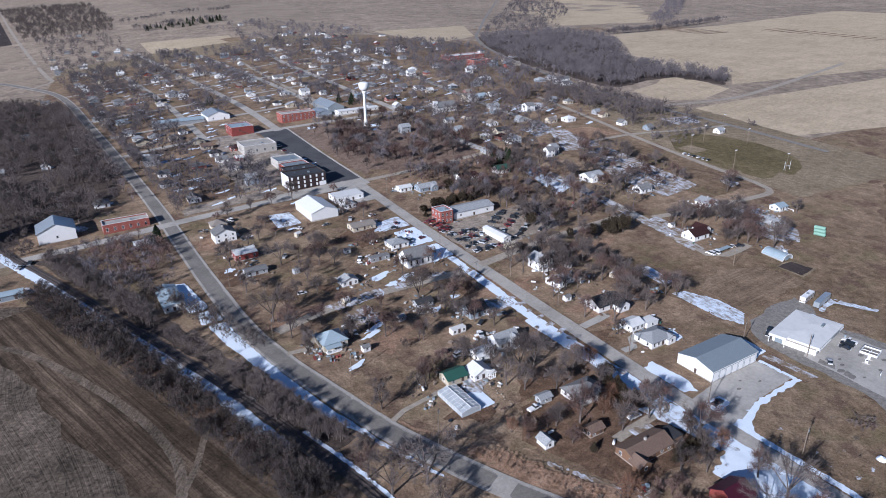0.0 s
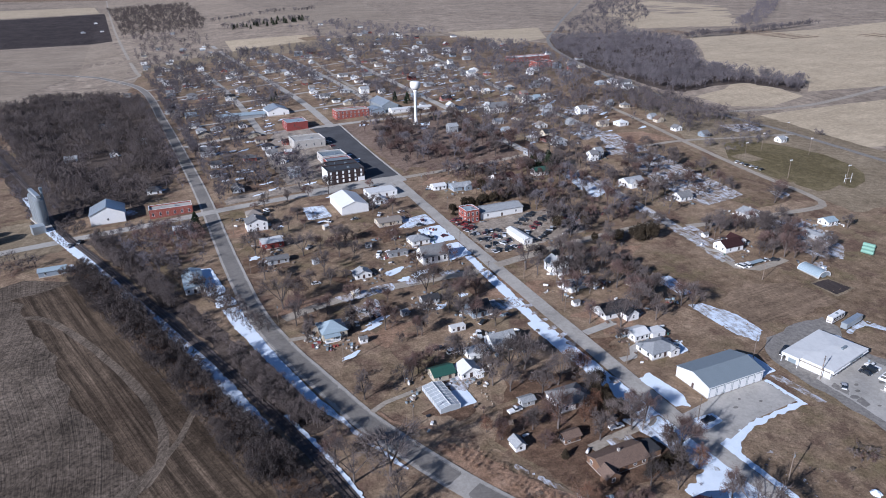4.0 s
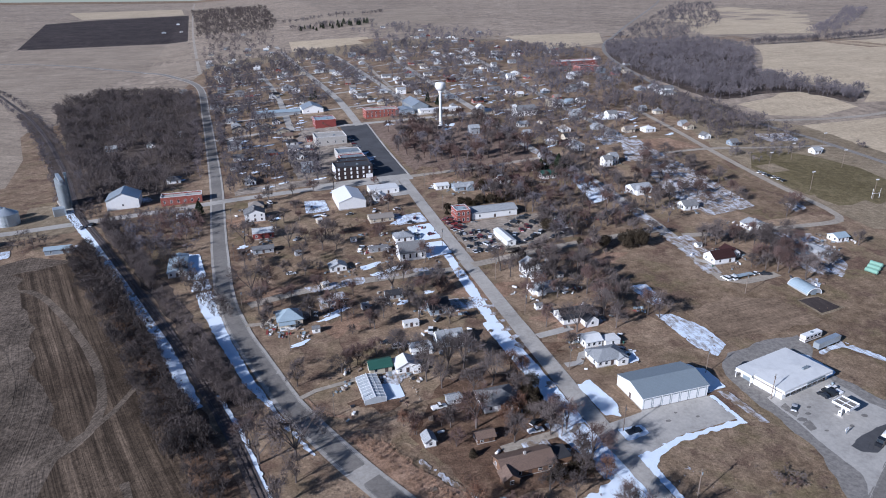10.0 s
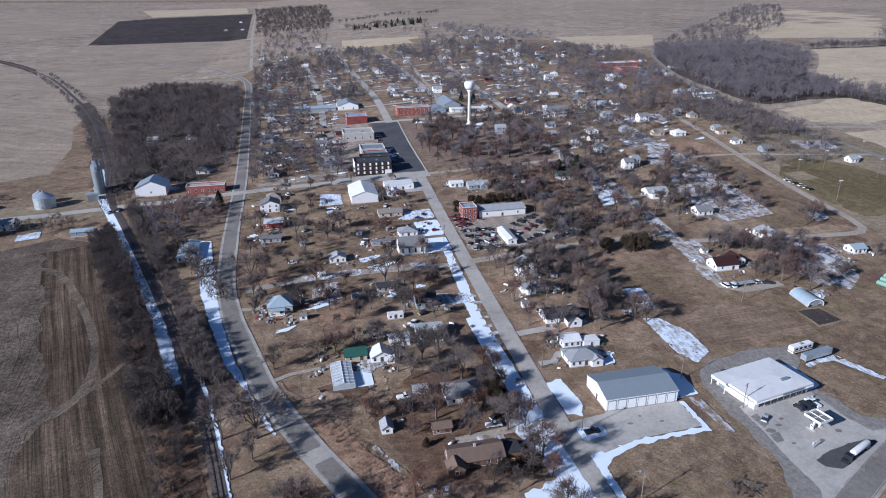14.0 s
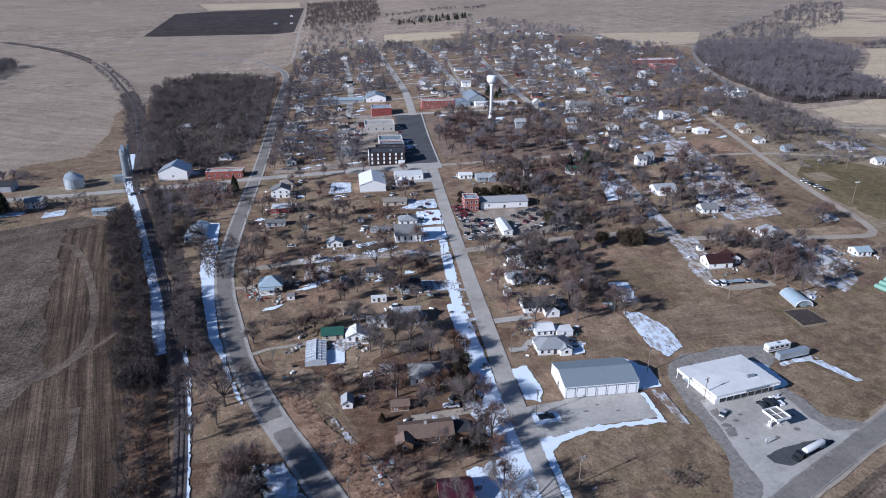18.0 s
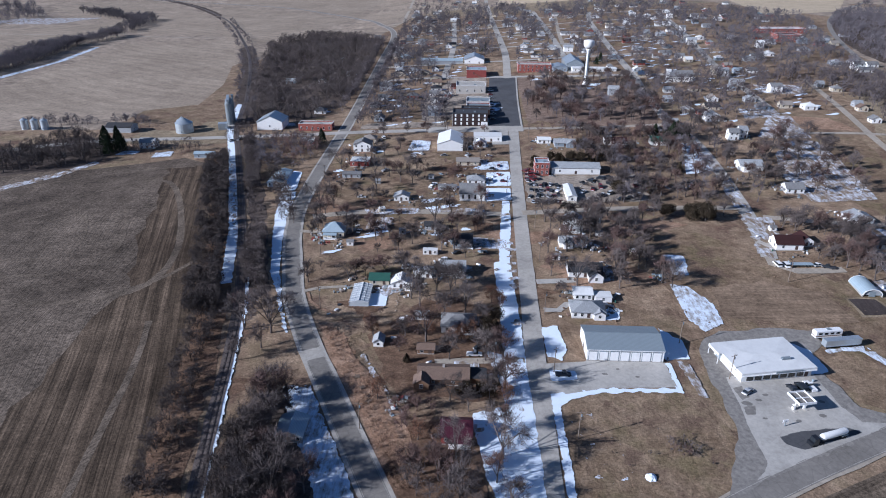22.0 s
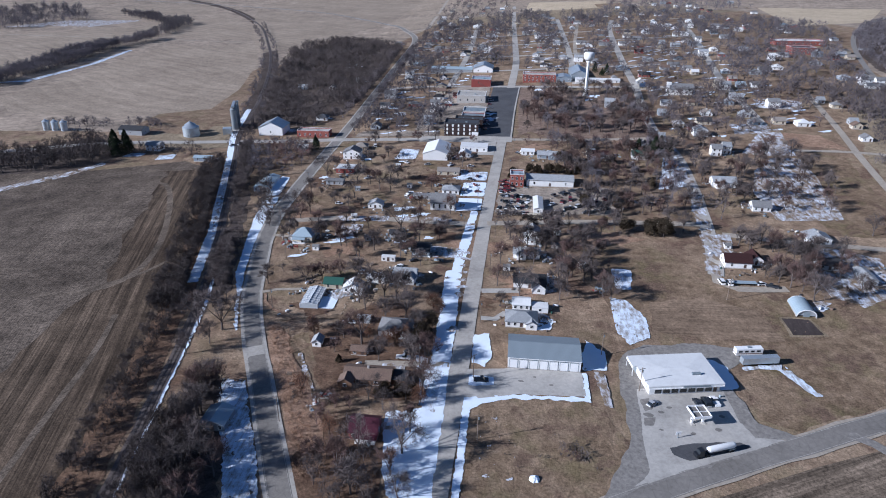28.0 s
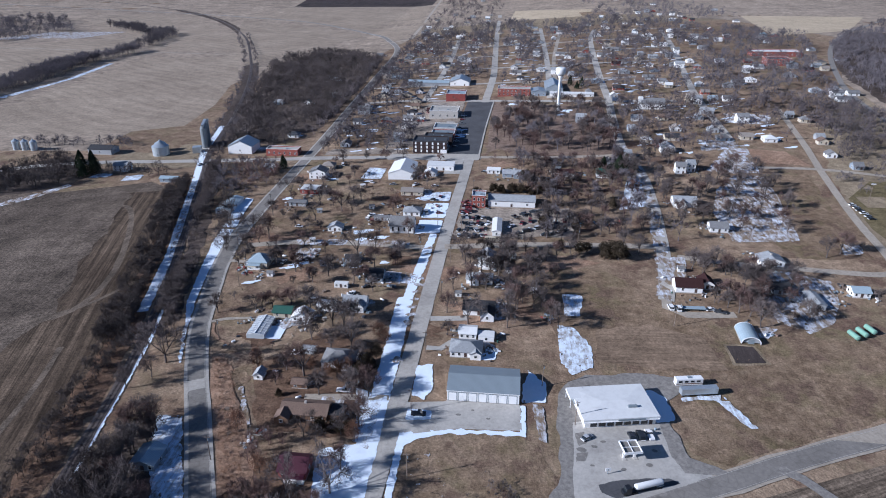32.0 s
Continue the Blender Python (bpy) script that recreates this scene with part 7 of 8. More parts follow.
cottage(444, 1319, 13.5, 9.7, "greysiding", "shingle_pale", 1)
cottage(425, 1102, 13.5, 7.4, "white", "shingle_grey", 1)
cottage(288, 842, 13.5, 8.4, "white", "shingle_grey", 2)
cottage(405, 900, 13.5, 7.5, "bluesiding", "bluemetal", 1)
cottage(160, 825, 13.5, 8.2, "cream", "shingle_dark", 1)
cottage(114, 721, 13.5, 7.7, "greysiding", "shingle_grey", 1)
cottage(163, 760, 13.5, 9.4, "greysiding", "shingle_grey", 1)
cottage(340, 1444, 13.5, 7.3, "white", "shingle_grey", 1)
cottage(-290, 2094, 13.5, 9.7, "greysiding", "shingle_pale", 1)
cottage(-240, 2105, 13.5, 9.0, "white", "shingle_grey", 1)
cottage(-267, 2478, 13.5, 9.4, "white", "membrane", 1)
cottage(-67, 1763, 13.5, 8.1, "greysiding", "shingle_pale", 1)

# yard clutter
def propane(x, y, rz):
    ob = thing("propane_tank", "white propane tank on short legs", "tank", x, y, rz)
    q = rings([(0.15, -1.25), (0.45, -1.05), (0.45, 1.05), (0.15, 1.25)], 12)
    part("tank", ([(z, x2, y2 + 0.75) for x2, y2, z in q[0]], q[1]), M["trim"], ob, smooth=True)
    for s in (-0.7, 0.7):
        part("leg", box(s - 0.08, -0.3, -0.2, s + 0.08, 0.3, 0.4), M["concrete"], ob)
    part("dome", tube(0.14, 0.12, 1.15, 1.4, 8), M["greymetal"], ob)


def woodpile(x, y, rz, k):
    ob = thing("wood_pile", "stack of split firewood and old boards", "wood pile", x, y, rz)
    rng = random.Random(k)
    for j in range(9):
        r = 0.16 + 0.05 * rng.random()
        q = tube(r, r, -0.9 - 0.2 * rng.random(), 0.9, 6)
        part("log", ([(z, x2 + (j % 4) * 0.42 - 0.6, y2 + 0.2 + (j // 4) * 0.36) for x2, y2, z in q[0]], q[1]), M["wood"], ob)


def bin_can(x, y, mat):
    ob = thing("refuse_bin", "upright refuse bin beside a house", "bin", x, y, 20)
    part("body", rings([(0.3, 0), (0.38, 1.0)], 10), M[mat], ob)
    part("lid", rings([(0.42, 1.0), (0.38, 1.08), (0.1, 1.14)], 10), M[mat], ob)


def table(x, y, rz):
    ob = thing("picnic_table", "weathered wooden picnic table on the grass", "table", x, y, rz)
    for k in range(4):
        part("plank", box(-0.9, -0.38 + 0.2 * k, 0.72, 0.9, -0.2 + 0.2 * k, 0.76), M["wood"], ob)
    for s in (-1, 1):
        part("bench", box(-0.9, s * 0.75 - 0.13, 0.42, 0.9, s * 0.75 + 0.13, 0.46), M["wood"], ob)
        part("leg", join(box(s * 0.65 - 0.05, -0.8, -0.1, s * 0.65 + 0.05, 0.8, 0.42), box(s * 0.65 - 0.05, -0.3, 0.4, s * 0.65 + 0.05, 0.3, 0.72)), M["wood"], ob)


def shed_box(x, y, rz, mat, roof):
    house(x - 1.6, y - 1.3, x + 1.6, y + 1.3, 2.1, 0.8, mat, roof, label="small garden shed behind a house", name="garden_shed", category="shed", chimney=False, south=1, west=0, east=0, rz=rz, over=0.2)


for k, (x, y) in enumerate(((-70, 10), (-56, -5), (-94, 54), (-58, 72), (-38, 70), (-100, 112), (-70, 152), (-28, 186), (18, 118), (-4, 100), (20, 46), (100, 104), (134, 56), (-106, 222), (-128, 252), (48, 244), (152, 134))):
    propane(x, y, 35 * k)
for k, (x, y) in enumerate(((-80, -14), (-77, -20), (-74, -27), (-71, 18), (-92, 62), (-68, 76), (-54, 104), (-100, 94), (-40, 190), (24, 94), (30, 60), (14, 172), (34, 176), (40, 168), (44, 180), (50, 186), (112, 106), (140, 76))):
    woodpile(x, y, 25 * k, k)
for k, (x, y) in enumerate(((-43, -48), (-40, 12), (-64, 60), (-42, 58), (0, 38), (18, 40), (-1, 88), (-33, 146), (-31, 172), (75, -9), (29, 1.5), (101, 89))):
    bin_can(x, y, ("bluemetal", "greymetal", "greenmetal")[k % 3])
for k, (x, y) in enumerate(((-70, 44), (-30, 66), (-74, 140), (20, 82), (112, 84), (40, 300), (70, 310), (26, 306))):
    table(x, y, 40 * k)
for k, (x, y) in enumerate(((-100, 90), (-76, 104), (-90, 132), (-66, 184), (-98, 176), (-80, 222), (22, 104), (24, 120), (34, 84), (110, 112), (56, 262), (40, 238), (-2, 78))):
    shed_box(x, y, 10 * (k % 3), ("white", "greysiding", "cream")[k % 3], ("shingle_grey", "shingle_pale", "membrane")[k % 3])

def rock(x, y, s, k):
    """A rough field stone."""
    rng = np.random.default_rng(500 + k)
    v, f = rings([(0.25, -0.15), (0.5, 0.1), (0.44, 0.38), (0.16, 0.56)], 7)
    v = [(a * rng.uniform(0.75, 1.3) * s, b * rng.uniform(0.75, 1.3) * s, c * rng.uniform(0.8, 1.2) * s) for a, b, c in v]
    mesh = mesh_ob("rock", v, f, M["gravel"])
    mesh.location, mesh.rotation_euler = (x, y, H(x, y) + 0.1), (0, 0, k * 1.7)
    tagged(mesh, "pale rough field stone in the grass", "rock", "stones along the yard edge")


for k in range(13):
    rock(-71.5 + 0.5 * math.sin(k * 2.2), 30 + 1.5 * k, 0.55 + 0.25 * math.sin(k * 5.1), k)
v, f = rings([(1.7, -0.2), (1.45, 0.35), (0.85, 0.8), (0.25, 1.0)], 14)
v = [(a + 0.35 * noise.noise((a * 1.3, b * 1.3, 1.0)), b + 0.35 * noise.noise((a * 1.3, b * 1.3, 7.0)), c * (1 + 0.4 * noise.noise((a, b, 4.0)))) for a, b, c in v]
mound = mesh_ob("snow_mound", v, f, M["snow"])
mound.location = (9, -56, H(9, -56) + 0.1)
tagged(mound, "uneven heap of old snow on the grass lot", "snow mound")
for k in range(8):
    rock(-74 + 2.1 * k, 70 + 0.8 * math.sin(k * 3.0), 0.8, 60 + k)


def pile(x, y, r, k, mat="wood"):
    """A heap of cut branches."""
    rng = np.random.default_rng(700 + k)
    ob = thing("brush_pile", "heap of cut grey branches on the grass", "brush pile", x, y, rng.uniform(0, 180))
    for j in range(26):
        a, t = rng.uniform(0, 6.28), rng.uniform(0, 1)
        c = np.array([rng.normal(0, r * 0.4), rng.normal(0, r * 0.4), 0.2 + t * r * 0.45])
        w = np.array([math.cos(a), math.sin(a), rng.normal(0, 0.25)]) * r * rng.uniform(0.4, 0.9)
        part("branch", limb(c - w, c + w, 0.09, 0.04, 4), M[mat], ob)


def scrap_heap(x, y, r, k):
    """Boards, sheets, drums and crates thrown together in a yard."""
    rng = random.Random(900 + k)
    ob = thing("scrap_heap", "heap of boards, crates, drums and sheet metal in a yard", "scrap heap", x, y, rng.uniform(0, 180))
    for j in range(11):
        a, d = rng.uniform(0, 6.28), r * rng.random() ** 0.6
        px, py, turn = d * math.cos(a), d * math.sin(a), rng.uniform(0, 3.14)
        mat = M[rng.choice(("trim", "greymetal", "wood", "redpaint", "cardark", "bluemetal", "wood", "stone", "shingle_brown"))]
        pick = rng.random()
        if pick < 0.3:
            part("drum", tube(0.3, 0.3, 0.0, 0.9, 9, x=px, y=py), mat, ob)
        elif pick < 0.65:
            w, l, h = rng.uniform(0.4, 1.2), rng.uniform(0.6, 1.8), rng.uniform(0.3, 1.1)
            part("crate", moved(box(-w / 2, -l / 2, 0, w / 2, l / 2, h), px, py, 0, turn), mat, ob)
        else:
            l = rng.uniform(0.9, 2.0)
            v, f = box(-0.5, -l, 0.0, 0.5, l, 0.06)
            part("board", moved(([(p, q, c + 0.05 + (q + l) * rng.choice((0.12, 0.25)) * 0.6) for p, q, c in v], f), px, py, 0, turn), mat, ob)


for k, (x, y, r) in enumerate(((-113, 92, 3.0), (-106, 88, 2.6), (-118, 96, 2.4), (-64, -25, 2.2), (-66, -31, 2.4), (62, 166, 3.2), (70, 170, 3.4), (79, 167, 3.0), (86, 170, 3.2), (56, 176, 3.0), (48, 170, 3.0), (-62, 166, 2.6), (-48, 188, 3.0), (-58, 192, 2.8), (-84, 116, 2.6), (-36, 84, 2.2), (40, 62, 2.4), (24, 90, 2.4), (-24, 190, 2.0))):
    scrap_heap(x, y, r, k)
for k, (x, y, r) in enumerate(((-70, 108, 2.4), (-88, 66, 1.8), (-62, -28, 2.0), (28, 172, 2.4), (40, 160, 2.0), (-40, 160, 1.6), (-82, 140, 2.0), (24, -46, 1.5))):
    pile(x, y, r, k)


car(-98, 105, 80, "carpaint", "car", "grey car beside the pyramid-roofed house")
car(-38, 5, 20, "cardark", "car", "dark car on the ranch drive")
car(-40, 1, 0, "trim", "pickup", "white pickup on the ranch drive")
car(-214, 272, 70, "cardark", "pickup", "dark pickup at the elevator crossing")
car(-219, 268, 60, "carpaint", "pickup", "grey pickup at the elevator crossing")
for k in range(6):
    car(233.5 + 0.45 * k, 204 - 4.1 * k, 12 + 9 * math.sin(k * 2.0), ("trim", "carpaint", "cardark")[k % 3], "car", "parked car beside the dirt road")

for k, (x, y) in enumerate(((-104, 152), (-96, 198), (-108, 236), (-76, 232), (-60, 228), (-64, 172), (-30, 178), (-28, 200), (-30, 226), (-44, 228), (-106, 270), (-92, 114), (-48, 82), (-54, 74))):
    car(x, y, k * 47, ("trim", "carpaint", "cardark", "trim", "carpaint")[k % 5], ("car", "pickup", "van", "car")[k % 4], ("white", "grey", "dark", "white", "silver")[k % 5] + " vehicle parked in a back yard")

tree_kinds()

# ---- trees ----
def yard_clutter(x0, y0, x1, y1, count, seed):
    """Small boards, boxes, bins and sheets lying about the yards, one mass for each colour."""
    rng, heaps = random.Random(seed), collections.defaultdict(list)
    homes = [q for q in SPOTS if x0 < q[0] < x1 and y0 < q[1] < y1 and 4 < q[2] < 13]
    for k in range(count if homes else 0):
        hx, hy, r = rng.choice(homes)
        a, d = rng.uniform(0, math.tau), r * rng.uniform(1.0, 1.9)
        for j in range(rng.randint(1, 5)):
            x, y = hx + d * math.cos(a) + rng.gauss(0, 1.6), hy + d * math.sin(a) + rng.gauss(0, 1.6)
            w, l, h = rng.uniform(0.2, 0.6), rng.uniform(0.3, 1.0), rng.uniform(0.1, 0.7)
            if (int(x // 2), int(y // 2)) not in PAVED and not (112 < x < 132 and 30 < y < 66):
                mat = rng.choice(("trim", "greymetal", "wood", "wood", "cardark", "greymetal", "stone", "shingle_brown"))
                heaps[mat].append(moved(box(-w, -l, -0.2, w, l, h), x, y, H(x, y) + 0.15, rng.uniform(0, 3.14)))
    for mat, bits in heaps.items():
        tagged(mesh_ob("yard_clutter", *join(*bits), M[mat]), "boards, bins and boxes lying about the yards", "yard clutter", kind="stuff")


yard_clutter(-130, 20, -28, 300, 150, 31)
yard_clutter(0, 20, 240, 330, 210, 32)


def lots(x0, y0, x1, y1, dx, dy, chance):
    """Further small houses on the back lots."""
    walls, roofs = ("white", "white", "greysiding", "cream", "bluesiding", "brick"), ("shingle_grey", "shingle_pale", "membrane", "shingle_dark", "shingle_brown", "tan")
    y = y0
    while y < y1:
        x = x0
        while x < x1:
            px, py = x + RNG.uniform(-6, 6), y + RNG.uniform(-6, 6)
            if RNG.uniform() < chance and clear(px, py, 8):
                cottage(round(px), round(py), round(RNG.uniform(8, 13), 1), round(RNG.uniform(7, 9), 1), walls[RNG.integers(6)], roofs[RNG.integers(6)], 1)
            x += dx
        y += dy


lots(-125, 345, -62, 540, 25, 26, 0.7)
lots(-135, 590, 230, 1080, 32, 32, 0.62)
lots(-150, 1110, -20, 1400, 38, 44, 0.45)
lots(190, 1110, 380, 1300, 40, 44, 0.4)
lots(235, 600, 430, 1000, 36, 36, 0.45)
lots(128, 330, 215, 560, 28, 30, 0.65)
lots(8, 500, 110, 590, 28, 28, 0.6)
# ---- old snow in the lee of the houses ----
def drift(x, y, a, b, seed):
    """A thin tongue of old snow, longer away from the sun."""
    v, n = [(x, y, H(x, y) + 0.33)], 22
    for k in range(n):
        t = k * math.tau / n
        r = 0.72 + 0.55 * noise.noise((math.cos(t) * 1.6 + seed, math.sin(t) * 1.6, seed * 0.7)) + 0.25 * noise.noise((math.cos(t) * 5 + seed, math.sin(t) * 5, 3.0))
        px, py = math.cos(t) * a * r, math.sin(t) * b * r
        qx, qy = x + px * 0.927 - py * 0.375, y + px * 0.375 + py * 0.927
        v.append((qx, qy, H(qx, qy) + 0.24))
    return v, [(0, 1 + k, 1 + (k + 1) % n) for k in range(n)]


far_snow = []
for k, (x, y, r) in enumerate(list(SPOTS)):
    if r > 13 or (k * 7919) % 10 > 6 or y > 1100 or (x < -86 and y < 0):
        continue
    geo = drift(x + r * 0.95, y + r * 0.45, r * RNG.uniform(0.7, 1.2), r * RNG.uniform(0.45, 0.8), k * 1.37)
    if y < 330:
        tagged(mesh_ob("snow_patch", *geo, M["scant_snow"]), "thin old snow left in a house's shade", "snow", kind="structure")
    else:
        far_snow.append(geo)
for k in range(415):
    x, y = (RNG.uniform(-130, 240), RNG.uniform(300, 900)) if k < 400 else (RNG.uniform(-130, -26), RNG.uniform(60, 300))
    if clear(x, y, 2) and not -34 < x < 8 and not 98 < x < 126 and not -146 < x < -128 and not (0 < x < 108 and y < 445):
        far_snow.append(drift(x, y, RNG.uniform(3, 9), RNG.uniform(1.5, 3.5), 300 + k))
tagged(mesh_ob("snow_patch", *join(*far_snow), M["snow"]), "scattered old snow among the far houses", "snow", kind="stuff")

SPOTS += [(-56, 228, 9), (-158, 161, 9), (-155, 150, 7), (-154, 176, 11), (-150, 160, 7), (-154, 192, 9), (-110, 93, 8), (-71, 41, 8), (-87, 28, 7), (-62, 20, 5), (-163, 152, 8)]  # kept clear of trees
woods("woodland", [(-228, 330), (-258, 451), (-296, 620), (-330, 760), (-297, 897), (-230, 846), (-172, 779), (-158, 605), (-156, 381), (-178, 326)], 1350, "dense leafless woodland beside the railway", 0.75, 1.25, mat="brush", keep=True)
woods("woodland", [(-222, 322), (-262, 451), (-304, 620), (-260, 900), (-164, 800), (-150, 605), (-147, 381), (-170, 318)], 240, "scattered leafless trees round the woodland", 0.5, 1.1, mat="twig_mid", keep=True)
woods("brush", strip([(-100, -150), (-115, -70), (-121, -40), (-135, 27), (-146, 60)], -17, -7), 400, "dense dark brush beside the railway", 0.25, 0.55, mat="brush", twigs=250)
woods("hedgerow", strip(RAIL[3:6], -21, -8), 600, "strip of leafless trees and brush along the field edge", 0.3, 0.65, mat="brush", twigs=250)
woods("hedgerow", strip([(-150, 105), (-190, 215)], 12, 20), 110, "strip of leafless trees along the railway", 0.35, 0.75, mat="brush")
woods("woodland", [(-132, 44), (-139, 70), (-144, 90), (-148, 98), (-152, 98), (-150, 84), (-145, 62), (-136, 42)], 70, "leafless trees between railway and highway", 0.35, 0.8, mat="twig", twigs=400, keep=True)
woods("woodland", strip([(-139, 40), (-146, 62), (-155, 95)], 5, 11), 75, "leafless trees along the railway cutting", 0.45, 0.85, mat="twig", twigs=400, keep=True)
woods("woodland", strip([(-170, 138), (-202, 232), (-214, 268)], 5, 12), 100, "leafless trees along the railway", 0.45, 0.85, mat="twig", twigs=400, keep=True)
woods("brush", strip([(-134, 30), (-146, 62), (-158, 107), (-170, 140), (-201, 228)], 4, 11), 170, "grey brush between railway and highway", 0.3, 0.6, mat="twig", twigs=250, keep=True)
woods("woodland", [(-190, 262), (-180, 272), (-150, 272), (-146, 236), (-160, 216), (-180, 225)], 60, "leafless trees around the red cottage", 0.5, 0.8, mat="twig_brown", keep=True)
woods("woodland", [(-250, 236), (-232, 236), (-236, 258), (-300, 252), (-300, 240)], 40, "leafless farmyard trees", 0.4, 0.8, mat="twig", keep=True)
woods("woodland", [(-232, 300), (-222, 262), (-212, 290), (-214, 330), (-226, 340)], 50, "brush about the railway sidings", 0.3, 0.6, mat="twig", keep=True)
woods("woodland", [(-152, 196), (-147, 236), (-160, 275), (-205, 275), (-196, 235), (-176, 196)], 80, "leafless trees behind the mobile home", 0.5, 0.9, keep=True)
woods("woodland", [(-113, -44), (-108, -20), (-104, -30), (-97, -56), (-90, -84), (-66, -114), (-104, -140)], 300, "leafless thicket between railway and highway", 0.45, 0.95, mat="twig", twigs=400, keep=True)
# far trees default to the twig colour with haze mixed in
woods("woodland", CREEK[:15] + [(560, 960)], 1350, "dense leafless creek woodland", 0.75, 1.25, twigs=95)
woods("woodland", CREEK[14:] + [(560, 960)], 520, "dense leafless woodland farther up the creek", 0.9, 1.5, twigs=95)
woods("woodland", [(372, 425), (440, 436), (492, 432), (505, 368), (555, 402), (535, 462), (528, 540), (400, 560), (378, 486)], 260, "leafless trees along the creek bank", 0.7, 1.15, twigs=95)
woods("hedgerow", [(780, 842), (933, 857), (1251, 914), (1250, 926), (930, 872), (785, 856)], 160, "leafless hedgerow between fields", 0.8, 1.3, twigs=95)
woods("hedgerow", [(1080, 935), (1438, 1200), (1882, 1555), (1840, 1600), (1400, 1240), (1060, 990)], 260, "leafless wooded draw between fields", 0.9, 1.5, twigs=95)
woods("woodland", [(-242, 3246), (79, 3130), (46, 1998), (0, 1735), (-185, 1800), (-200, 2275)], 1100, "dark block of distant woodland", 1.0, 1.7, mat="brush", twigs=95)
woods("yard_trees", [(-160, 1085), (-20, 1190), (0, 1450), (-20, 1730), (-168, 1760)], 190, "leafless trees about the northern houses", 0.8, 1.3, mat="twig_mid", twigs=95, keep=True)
woods("yard_trees", [(150, 1095), (335, 1090), (470, 1230), (330, 1640), (180, 1560), (205, 1380)], 240, "leafless trees about the northern houses", 0.8, 1.3, mat="twig_hazed", twigs=95, keep=True)
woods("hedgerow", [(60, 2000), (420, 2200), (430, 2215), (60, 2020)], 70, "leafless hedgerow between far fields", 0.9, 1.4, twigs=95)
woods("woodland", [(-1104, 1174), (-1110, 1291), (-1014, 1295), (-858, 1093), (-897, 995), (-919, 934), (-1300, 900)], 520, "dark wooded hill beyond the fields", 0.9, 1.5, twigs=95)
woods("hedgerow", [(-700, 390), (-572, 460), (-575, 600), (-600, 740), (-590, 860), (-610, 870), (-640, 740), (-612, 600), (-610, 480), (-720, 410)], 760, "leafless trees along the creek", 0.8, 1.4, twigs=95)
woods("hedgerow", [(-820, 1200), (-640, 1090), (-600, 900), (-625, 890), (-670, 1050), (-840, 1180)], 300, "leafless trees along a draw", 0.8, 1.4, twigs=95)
woods("hedgerow", strip(RAIL[6:11], 5, 12), 200, "brush along the railway bend", 0.3, 0.6, twigs=95)
woods("hedgerow", strip(RAIL[6:11], -12, -5), 200, "brush along the railway bend", 0.3, 0.6, twigs=95)
woods("woodland", [(-376, 242), (-340, 280), (-295, 240), (-300, 210), (-420, 150), (-520, 160), (-460, 210)], 430, "thicket of leafless trees by the farmstead", 0.6, 1.1, mat="brush")
woods("hedgerow", [(-400, 300), (-300, 310), (-300, 330), (-400, 325)], 60, "leafless trees behind the farm sheds", 0.4, 0.8)
for mt, n in (("twig", 50), ("twig_hazed", 30), ("twig_brown", 45)):
    woods("park_trees", [(4, 302), (104, 304), (106, 436), (8, 462)], n, "leafless trees in the town park", 0.9, 1.35, mat=mt, twigs=600, keep=True)
grove([(-66, -60), (-28, -60), (-28, 40), (-82, 40), (-92, 10)], 22, ("bare", "bare", "oak", "shrub"), 0.55, 0.9, 2.5)
grove([(-125, 45), (-60, 45), (-28, 130), (-120, 130)], 34, ("bare", "bare", "shrub"), 0.6, 1.0, 2.0)
grove([(-130, 140), (-30, 140), (-30, 285), (-130, 285)], 46, ("bare", "bare", "shrub"), 0.6, 1.05, 2.0)
grove([(-2, 50), (44, 50), (60, 130), (-4, 130)], 34, ("bare", "bare", "shrub"), 0.6, 1.05, 2.0)
for mt, n in (("twig", 44), ("twig_brown", 36), ("twig_hazed", 28)):
    woods("yard_trees", [(40, 140), (104, 140), (104, 285), (20, 285), (20, 225), (44, 205)], n, "leafless yard trees in the wooded blocks", 0.8, 1.25, mat=mt, twigs=600, keep=True)
grove([(40, 140), (104, 140), (104, 285), (20, 285), (20, 225), (44, 205)], 12, ("cedar", "shrub"), 0.6, 1.0, 2.0)
grove([(120, 146), (196, 150), (196, 260), (120, 290), (118, 180)], 54, ("bare", "bare", "shrub"), 0.7, 1.1, 2.0)
grove([(118, 80), (165, 66), (165, 118), (112, 132)], 26, ("bare", "shrub"), 0.7, 1.1, 2.0)
grove([(98, 140), (106, 140), (108, 285), (98, 285)], 16, ("bare", "shrub"), 0.7, 1.1, 1.0)
grove([(118, 150), (126, 150), (124, 290), (116, 290)], 14, ("bare", "shrub"), 0.65, 1.1, 2.5)
for line, a, b, n in (([(-140, 345), (-144, 447), (-150, 602), (-160, 800)], -14, -7, 60), ([(-139, 300), (-140, 325), (-144, 447), (-150, 602), (-160, 800)], 8, 14, 60), ([(116, 470), (109, 320), (114, 257), (112, 200), (107, 145)], -12, -5, 13), ([(116, 470), (109, 320), (114, 257), (112, 200), (107, 145)], 6, 12, 11)):
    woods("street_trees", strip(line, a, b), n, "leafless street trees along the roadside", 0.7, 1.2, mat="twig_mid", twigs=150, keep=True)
woods("yard_trees", [(-135, 300), (-60, 296), (-60, 1080), (-160, 1080)], 480, "leafless yard trees among the houses", 0.8, 1.3, mat="twig_hazed", keep=True)
